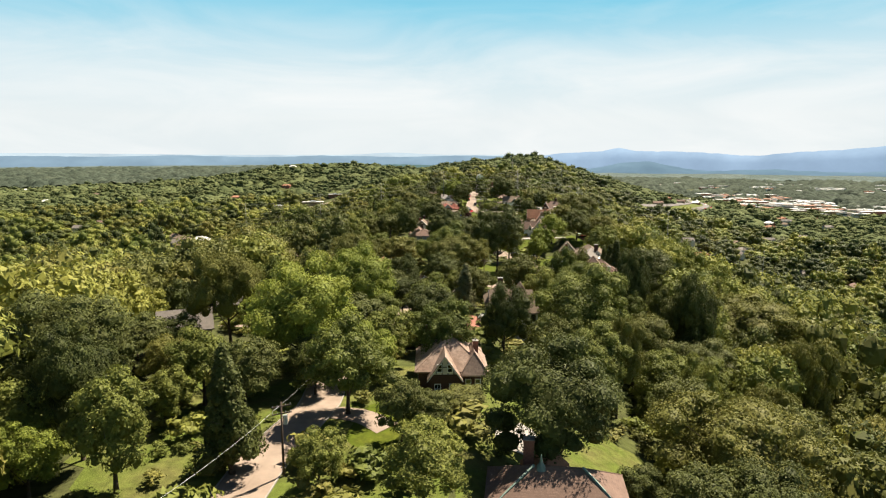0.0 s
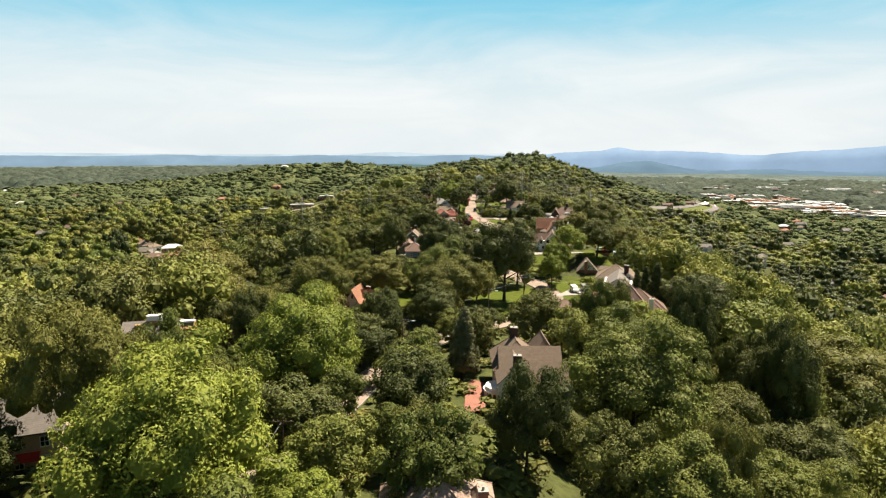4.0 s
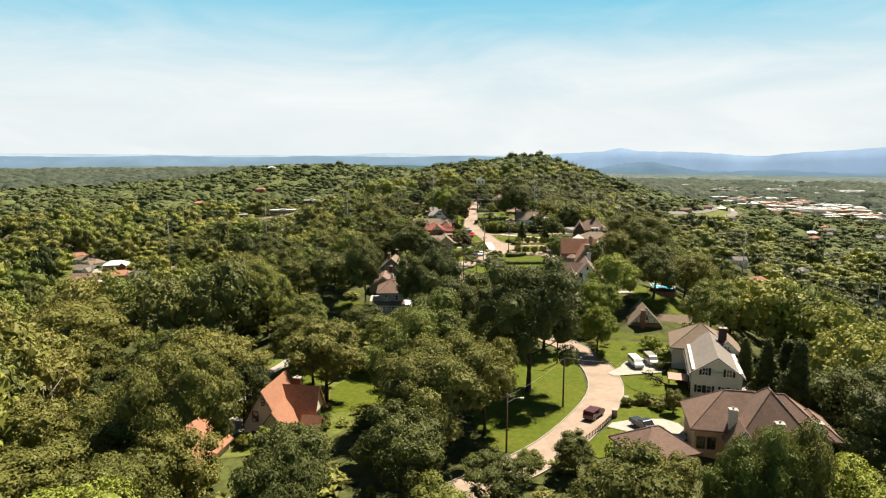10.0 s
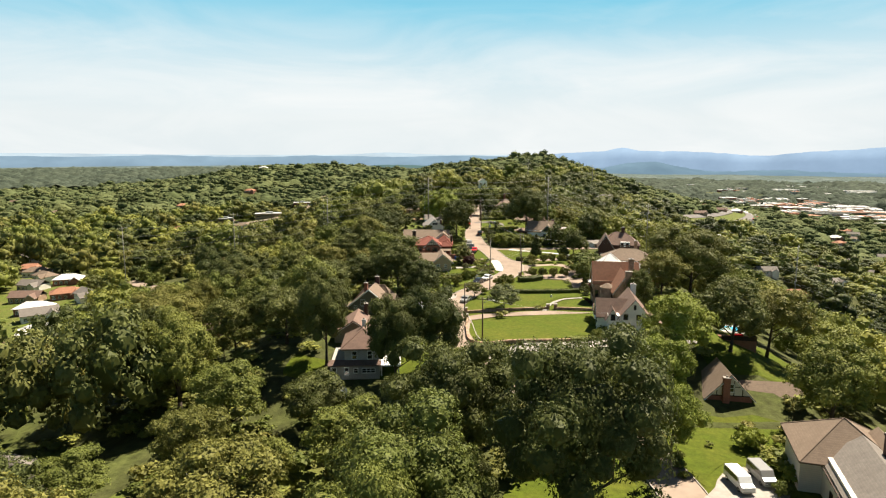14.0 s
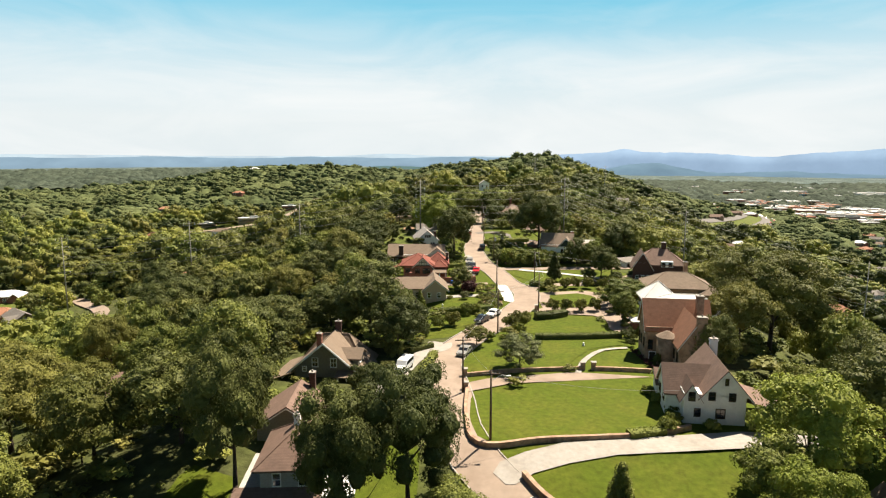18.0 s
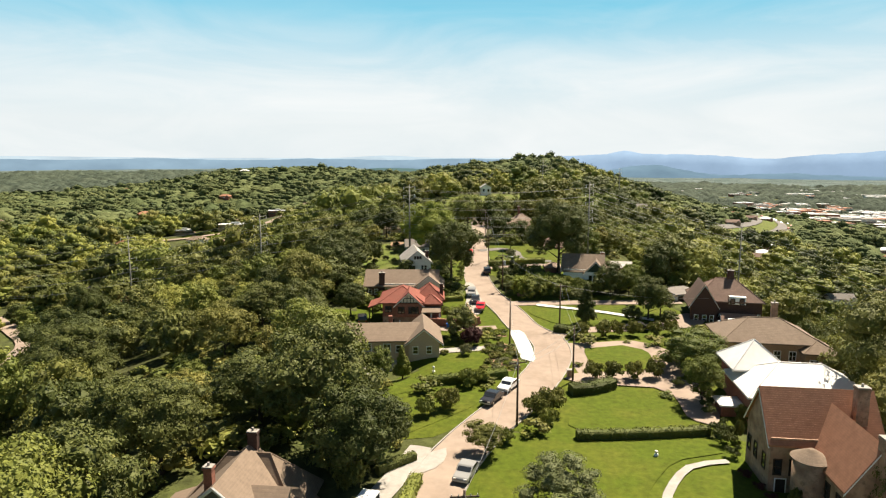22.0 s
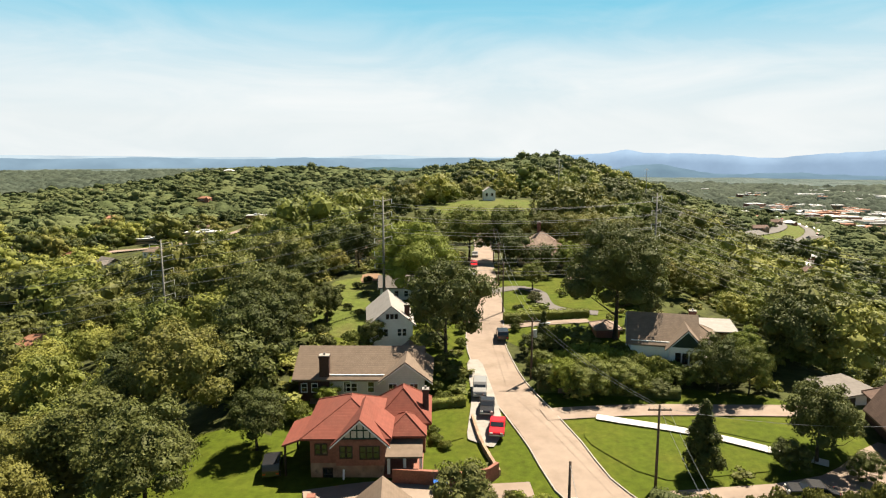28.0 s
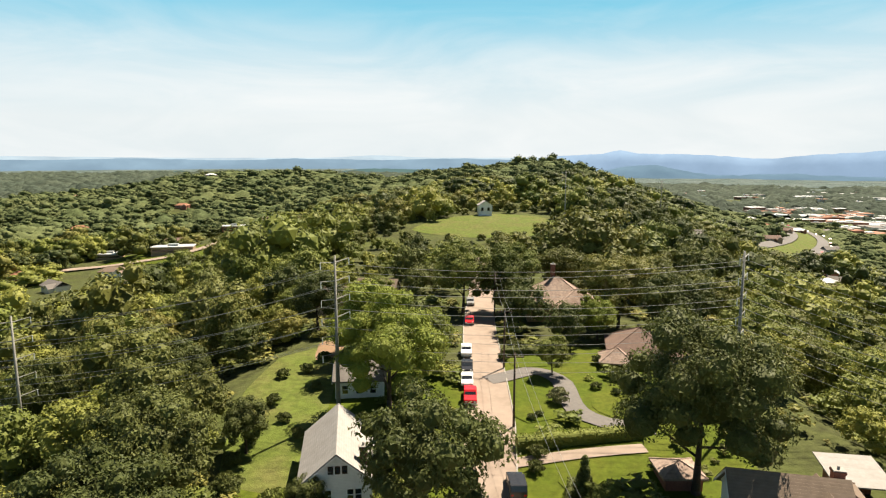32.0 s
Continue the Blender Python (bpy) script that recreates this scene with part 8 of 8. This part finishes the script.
grove([
    (-15.3, 88.3, 15.2, "maple", 1), (-26.7, 71.5, 16.7, "cedar", 1), (-55.5, 87.4, 20.1, "oak", 1), (-15.5, 68.2, 8, "maple", 1),
    (13.7, 78.3, 21, "oak", 1), (57.1, 138.9, 18, "maple", 1), (94.5, 192.8, 28, "olive", 1.13), 
    (24.6, 78.2, 8.8, "oak_b", 1), (-15.2, 191, 13.3, "oak_b", 1), (-26.9, 163.7, 18.7, "bright", 1), (-4.5, 142.8, 14.4, "maple", 1),
    (-1.2, 109, 14.2, "maple_b", 1), (29.8, 143.5, 26.1, "maple", 1), (44.2, 149.5, 20.7, "olive_b", 1),
])
grove([
    (60.5, 151, 20.6, "oak", 1), (-49.6, 215.8, 10.4, "oak_b", 1),
])
grove([
    (-21.5, 142.2, 21.7, "bright", 1), (3.1, 163.1, 14.1, "spruce", 1), (10.9, 132.2, 11.3, "maple", 1),
    (76.8, 192.2, 20.9, "oak", 1), (-17, 198.6, 10.2, "oak", 1), (24.2, 169.9, 14.9, "maple_b", 1), (-37.7, 152, 9.5, "maple", 1),
    (52.3, 157.6, 13, "olive", 1), (66.4, 217.3, 23, "oak", 1),
])
grove([
    (1.1, 210.8, 19.1, "olive", 1), (-35.2, 222, 17.3, "olive", 1), (-44.6, 208.1, 11.4, "olive", 1), 
    (48, 196.4, 14.6, "bright", 1), (40.5, 193.4, 11.5, "maple", 1.1), (57, 198, 14, "maple", 1), (-42.5, 187, 12.5, "olive", 1.2), (-52, 203, 12.5, "olive_b", 1.1), (73.2, 220.6, 18, "oak", 1), (-52.2, 191.4, 10.8, "oak_b", 1), (46.0, 291.0, 15.0, "bright", 1.05),
    (-30.3, 220.6, 12.4, "oak_b", 1), (-45, 232.2, 14.8, "oak", 1), (-7.8, 311.0, 6.6, "oak", 0.8), 
    (64.5, 271.6, 16.1, "maple", 1), (58.8, 232.8, 14.4, "cedar", 1), (57.6, 222.2, 18.8, "cedar", 1), (-79.5, 263.2, 22.4, "olive", 1.18),
])
grove([
    (-36.5, 198.1, 14.3, "olive", 1), (-2.7, 197, 13.1, "oak", 1), (-42.5, 276.6, 19.2, "maple_b", 1), (-0.6, 230.5, 20.9, "maple", 1),
    (58.1, 240.5, 10.9, "cedar", 1),
])
grove([
    (21.6, 280.8, 10.3, "young", 1), (42.1, 355.6, 7.5, "maple", 1),
    (4.8, 266.2, 14.4, "oak", 1), (23.9, 264.4, 16.2, "maple_b", 1), (-58.2, 306.9, 18.2, "olive", 1), (-69.9, 386.1, 18.9, "oak", 1),
    (-4.6, 332.7, 11.9, "oak", 1), (-43.8, 321.5, 14.1, "maple", 1), (-26.3, 314.9, 14.5, "oak", 1),
])
grove([
    (-10.3, 339.2, 17, "oak", 1), (-27.7, 310, 16.7, "maple", 1), (47.7, 321.5, 11.7, "oak", 0.7), (-27.8, 336.3, 12.1, "oak", 1),
    (-37.4, 384.4, 13, "olive", 1), (-5.6, 320.0, 3.6, "olive_b", 1), (-34.4, 340.2, 13.1, "oak_b", 1),
    (-3, 338.1, 8.3, "oak", 1), (-77.2, 401.7, 20.1, "oak", 1), (-41.9, 398.3, 12.4, "olive", 1), (-13.7, 355.8, 15.8, "maple", 1),
    
])
grove([
    (50.3, 399.2, 6.8, "oak", 1), (9.6, 380.6, 4.0, "plum", 1), (-2.3, 368.7, 6, "young", 1), (-5.6, 362.4, 6.6, "maple_b", 1),
    (-3.3, 472.4, 15.2, "bright", 1), (-33.9, 410.1, 12.8, "oak", 1), (-21.7, 430.2, 14.4, "oak", 1),
])
grove([
    (-15.5, 398.8, 7.8, "oak", 1), (0.5, 453, 17.9, "bright", 1), (-23, 387.2, 12, "oak", 1),
    (-5.8, 429.6, 5.5, "oak_b", 1), (-21.7, 421.2, 13.8, "oak", 1), (-27, 404.5, 15.6, "olive_b", 1),
    (-4.4, 480.1, 12.9, "bright", 1), (6, 477.6, 8.6, "bright", 1), (22.5, 505.1, 9.8, "oak", 1), (36.7, 486.4, 8.8, "bright", 1),
    (-15.7, 442.7, 7.6, "oak_b", 1), (25, 467.4, 6.9, "maple", 1), (-17.1, 494.4, 12.5, "oak", 1), (-5.9, 494.3, 11.5, "maple", 1),
])
grove([
    (43.4, 496.5, 16.8, "olive", 1), (50.3, 484.3, 14.2, "oak", 1), (12.4, 511, 16.4, "maple", 1), (22.4, 510.8, 16.5, "maple", 1),
    (36.8, 520.1, 15.7, "olive", 1),
])

# ---- woods ----
def wood(name, items, variants, mat, label, round_=False):
    """Many trees joined: items are x, y, z, height, width, turn, variant."""
    VV, FF, QQ, TT, n = [], [], [], [], 0
    for x, y, z, h, w, turn, k in items:
        v, f, q = variants[k % len(variants)]
        c, s = math.cos(turn), math.sin(turn)
        p = np.stack([v[:, 0] * c - v[:, 1] * s, v[:, 0] * s + v[:, 1] * c, v[:, 2]], 1) * (w, w, h) + (x, y, z)
        VV.append(p.astype(np.float32))
        TT.append(np.full(len(v), math.sin(x * 12.9898 + y * 78.233), np.float32))
        FF.append(f + n)
        if q is not None:
            QQ.append(q + n)
        n += len(v)
    if not VV:
        return
    me = tri_mesh(name, np.concatenate(VV), np.concatenate(FF), mat, np.concatenate(QQ) if QQ else None)
    me.attributes.new("tone", "FLOAT", "POINT").data.foreach_set("value", np.concatenate(TT))
    if round_:
        me.polygons.foreach_set("use_smooth", [True] * len(me.polygons))
    return tagged(new(name, me), label, "woods", "", "stuff")


MIDV = [crown(100 + k, 0.46, 0.97, 0.03, 20, 2300, 0.0235, "round", ICO0) for k in range(9)]
LOWV = [crown(200 + k, 0.46, 0.92, 0.0, 13, 1000, 0.029, "round", ICO0, fill=0.8) for k in range(9)]
VALV = [crown(500 + k, 0.46, 0.85, 0.06, 10, 380, 0.042, "round", ICO0, fill=0.85) for k in range(6)]
rg = np.random.default_rng(4)
mids, lows = {k: [] for k in range(4)}, {k: [] for k in range(4)}
STEP = 10.3


def tint(x, y):
    """Which of the four leaf colours is used here: shifted lighter at right, mostly dark and mid green past y 380."""
    v = noise.noise((x / 60.0, y / 60.0, 1.7)) + 0.38 * rg.normal() + (0.3 if x > 130 or x > 64 and y > 215 else 0.0)
    if x > 62 and y > 380:
        v = -0.12 + 0.45 * v
    return 3 if v < -0.30 else 0 if v < 0.04 else 1 if v < 0.95 else 2


def swell(x, y):
    """Taller and lower stands of trees, some tens of metres across."""
    return 1.0 + 0.55 * noise.noise((x / 42.0, y / 55.0, 5.2))


for j in range(int((760 - 10) / (STEP * 0.87))):
    for i in range(int(420 / STEP)):
        rg = np.random.default_rng(i * 1000 + j)
        x = -200 + i * STEP + (j % 2) * STEP / 2 + rg.uniform(-3.4, 3.4)
        y = 10 + j * STEP * 0.87 + rg.uniform(-3.4, 3.4)
        size = rg.uniform()
        h = rg.uniform(6.5, 10) if size < 0.2 else rg.uniform(10, 15.5) if size < 0.66 else rg.uniform(15.5, 21) if size < 0.92 else rg.uniform(21, 25)
        if 540 < y < 640 and -32 < x < 75:
            h *= 0.65 if y < 575 else 0.42
        half = rg.uniform()
        slope = (x > 60 or x < -50) and y < 420
        if slope:
            h = min(h * 1.3, 24.0)
        broad = 1.0
        if 300 < y < 560 and (x < -14 or x > 52):
            h, broad = h * 0.68, 1.02
        if y < 30 and abs(x) < 14:
            continue
        if any((x - a) ** 2 + (y - b) ** 2 < (r + 2.5) ** 2 for a, b, r in PLACED):
            continue
        if y < 62 and -50 < x < 40:
            h = min(h, max(2.5, 0.8 * (39 - 0.577 * y)))
        if any((x - a) ** 2 + (y - b) ** 2 < 1.2 for a, b in LOWER):
            h *= 0.5
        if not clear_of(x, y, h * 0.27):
            continue
        col = tint(x, y)
        # shade on this slope painted in: lighter leaf colours become dark green
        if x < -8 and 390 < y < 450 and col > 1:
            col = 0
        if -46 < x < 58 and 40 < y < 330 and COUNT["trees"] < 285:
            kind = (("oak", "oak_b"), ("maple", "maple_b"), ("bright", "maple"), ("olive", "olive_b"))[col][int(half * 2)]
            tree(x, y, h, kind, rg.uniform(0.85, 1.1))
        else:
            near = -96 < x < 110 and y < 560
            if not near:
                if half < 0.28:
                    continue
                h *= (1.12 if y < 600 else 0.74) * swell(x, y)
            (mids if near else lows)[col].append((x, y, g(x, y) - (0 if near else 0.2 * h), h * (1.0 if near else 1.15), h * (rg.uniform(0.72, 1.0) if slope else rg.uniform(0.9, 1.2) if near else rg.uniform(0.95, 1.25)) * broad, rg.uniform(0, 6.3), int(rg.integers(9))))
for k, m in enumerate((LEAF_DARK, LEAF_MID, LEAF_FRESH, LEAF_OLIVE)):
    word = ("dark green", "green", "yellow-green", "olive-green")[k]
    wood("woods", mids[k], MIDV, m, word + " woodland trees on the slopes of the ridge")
    wood("woods", lows[k], LOWV, m, word + " woodland trees on the lower slopes")

rg = np.random.default_rng(77)


lows = {k: [] for k in range(4)}
r = 190.0
while r < 800:
    step = 12.0 + (r - 190) * 0.0085
    n = int(r * radians(100) / step)
    for k in range(n):
        a = radians(-50 + 100 * (k + rg.uniform(-0.4, 0.4)) / n)
        rr_ = r + rg.uniform(-0.4, 0.4) * step
        x, y = rr_ * math.sin(a), 120 + rr_ * math.cos(a)
        if -206 < x < 226 and y < 766:
            continue
        if not all((x - cx) ** 2 + (y - cy) ** 2 > rad ** 2 for cx, cy, rad in KEEP if abs(cy - y) < 60):
            continue
        if any(np.min((l[:, 0] - x) ** 2 + (l[:, 1] - y) ** 2) < (hw + 4) ** 2 for l, hw in LINES[-7:]):
            continue
        h = rg.uniform(8, 14) if rg.uniform() < 0.6 else rg.uniform(14, 21)
        lows[tint(x, y)].append((x, y, g(x, y) - 0.25 * h, h * (1.25 if abs(x) > 190 else 0.95) * swell(x, y), step * rg.uniform(1.2, 1.75), rg.uniform(0, 6.3), int(rg.integers(6))))
    r += step * 0.9
for k, m in enumerate((LEAF_DARK, LEAF_MID, LEAF_FRESH, LEAF_OLIVE)):
    wood("valley_woods", lows[k], VALV, m, ("dark green", "green", "yellow-green", "olive-green")[k] + " trees in the valley", True)


FARV = [crown(600 + k, 0.52, 0.9, 0.0, 6, 120, 0.062, "round", ICO0, fill=0.9) for k in range(7)]
far = []
r = 800.0
while r < 1420:
    step = 13.0 + (r - 800) * 0.010
    n = int(r * radians(84) / step)
    for k in range(n):
        rg = np.random.default_rng(int(r) * 997 + k)
        a, rr_ = radians(-42 + 84 * (k + rg.uniform(-0.45, 0.45)) / n), r + rg.uniform(-0.45, 0.45) * step
        x, y = rr_ * math.sin(a), 120 + rr_ * math.cos(a)
        if abs(x - 10) < 206 and y < 766:
            continue
        if any((x - cx) ** 2 + (y - cy) ** 2 < (q + 3) ** 2 for cx, cy, q in KEEP if abs(cy - y) < 60):
            continue
        if any(np.min((l[:, 0] - x) ** 2 + (l[:, 1] - y) ** 2) < (hw + 6) ** 2 for l, hw in LINES[-7:]):
            continue
        h = rg.uniform(9, 14) if rg.uniform() < 0.6 else rg.uniform(14, 20)
        far.append((x, y, g(x, y) - 0.3 * h, h * 0.92 * swell(x, y), step * rg.uniform(1.15, 1.8), rg.uniform(0, 6.3), int(rg.integers(7))))
    r += step * 0.9
wood("far_woods", far, FARV, LEAF_FAR_HAZED, "closed green woods over the hill and the ridge beyond", True)


def hashed(a, b, k):
    """A number from 0 to 1 for each pair of whole numbers."""
    v = np.sin(a * 127.1 + b * 311.7 + k * 74.7) * 43758.5453
    return v - np.floor(v)


def canopy(x, y, cell, rise, seed):
    """Height of closed woods over the land, crown by crown, and the tone of the highest crown at each place."""
    best, tone = np.full(x.shape, -50.0), np.zeros(x.shape)
    ci, cj = np.floor(x / cell), np.floor(y / cell)
    for di in (-1, 0, 1):
        for dj in (-1, 0, 1):
            a, b = ci + di, cj + dj
            px, py = (a + 0.1 + 0.8 * hashed(a, b, seed)) * cell, (b + 0.1 + 0.8 * hashed(a, b, seed + 1)) * cell
            size = 0.55 + 0.75 * hashed(a, b, seed + 2)
            d = ((x - px) ** 2 + (y - py) ** 2) / (cell * 0.62 * size) ** 2
            z = 1.0 + rise * size * (0.7 + 0.6 * hashed(a, b, seed + 3)) - rise * 0.75 * size * d
            top = z > best
            best, tone = np.where(top, z, best), np.where(top, 2 * hashed(a, b, seed + 4) - 1, tone)
    return np.maximum(best, 1.0), tone


def far_woods(r0, r1, step, cell, rise, mat, label, seed):
    """Closed woods from r0 to r1 metres out, as one surface of crowns."""
    rad = [r0]
    while rad[-1] < r1:
        rad.append(rad[-1] * (1 + step))
    rad, ang = np.array(rad), np.arange(radians(-44), radians(44), step)
    RR, AA = np.meshgrid(rad, ang, indexing="ij")
    rj = np.random.default_rng(seed)
    RR = RR * (1 + step * rj.uniform(-0.4, 0.4, RR.shape))
    AA = AA + step * rj.uniform(-0.4, 0.4, RR.shape)
    x, y = RR * np.sin(AA), 120 + RR * np.cos(AA)
    up, tone = canopy(x, y, cell, rise, seed)
    up += rj.normal(size=x.shape) * 0.09 * rise
    z = ground(x, y)
    low = np.zeros(x.shape, bool)
    spots = [(cx, cy, q) for cx, cy, q in KEEP if cy > r0 * 0.5] + [(px, py, hw + 7) for l, hw in LINES[-7:] for px, py in l]
    for cx, cy, q in spots:
        low |= (x - cx) ** 2 + (y - cy) ** 2 < q * q
    town = (x > 560) & (y > 1150) & (AA > radians(20))
    glade = np.sin(x / 61 + 2 * np.sin(y / 97)) * np.sin(y / 53 + 2 * np.sin(x / 83))
    low |= town & (glade > 0.35)
    # the near border is covered by single trees, so it dives under the land
    low |= (np.abs(x - 10) < 214) & (y < 764)
    z = z + np.where(low, -4.0, up - (2.0 if r0 < 1000 else 0.0))
    n, m = x.shape
    k = np.arange(n * m).reshape(n, m)
    quads = np.stack([k[:-1, :-1], k[:-1, 1:], k[1:, 1:], k[1:, :-1]], -1).reshape(-1, 4)
    dead = low.ravel()[quads].all(axis=1)
    me = tri_mesh("far_woods", np.stack([x, y, z], -1).reshape(-1, 3), np.zeros((0, 3), int), mat, quads[~dead])
    me.attributes.new("tone", "FLOAT", "POINT").data.foreach_set("value", tone.ravel().astype(np.float32))
    me.polygons.foreach_set("use_smooth", [True] * len(me.polygons))
    return tagged(new("far_woods", me), label, "woods", "", "stuff")


far_woods(795, 1500, 0.0042, 14.0, 6.0, LEAF_FAR_HAZED, "endless green woods over hills and valley", 3)
far_woods(1400, 3000, 0.0036, 20.0, 10.0, LEAF_PLAIN_HAZED, "distant woods on the plain", 8)
# low growth between the trees, near the crest
UNDER = [crown(300 + k, 0.5, 0.9, 0.0, 5, 110, 0.10, "round", ICO0) for k in range(4)]
low = {0: [], 1: []}
for k in range(3600):
    x, y = rg.uniform(-60, 75), rg.uniform(45, 520)
    if clear_of(x, y, 0.9 if k < 2600 else 3.0):
        hh = rg.uniform(0.8, 2.4) if k < 2600 else rg.uniform(2.2, 4.2)
        low[int(rg.integers(2))].append((x, y, g(x, y) - 0.1, hh, hh * rg.uniform(1.2, 2.0), rg.uniform(0, 6.3), int(rg.integers(4))))
for k, m in enumerate((LEAF_MID, LEAF_OLIVE)):
    wood("undergrowth", low[k], UNDER, m, ("green", "olive")[k] + " weeds and low bushes between the trees")
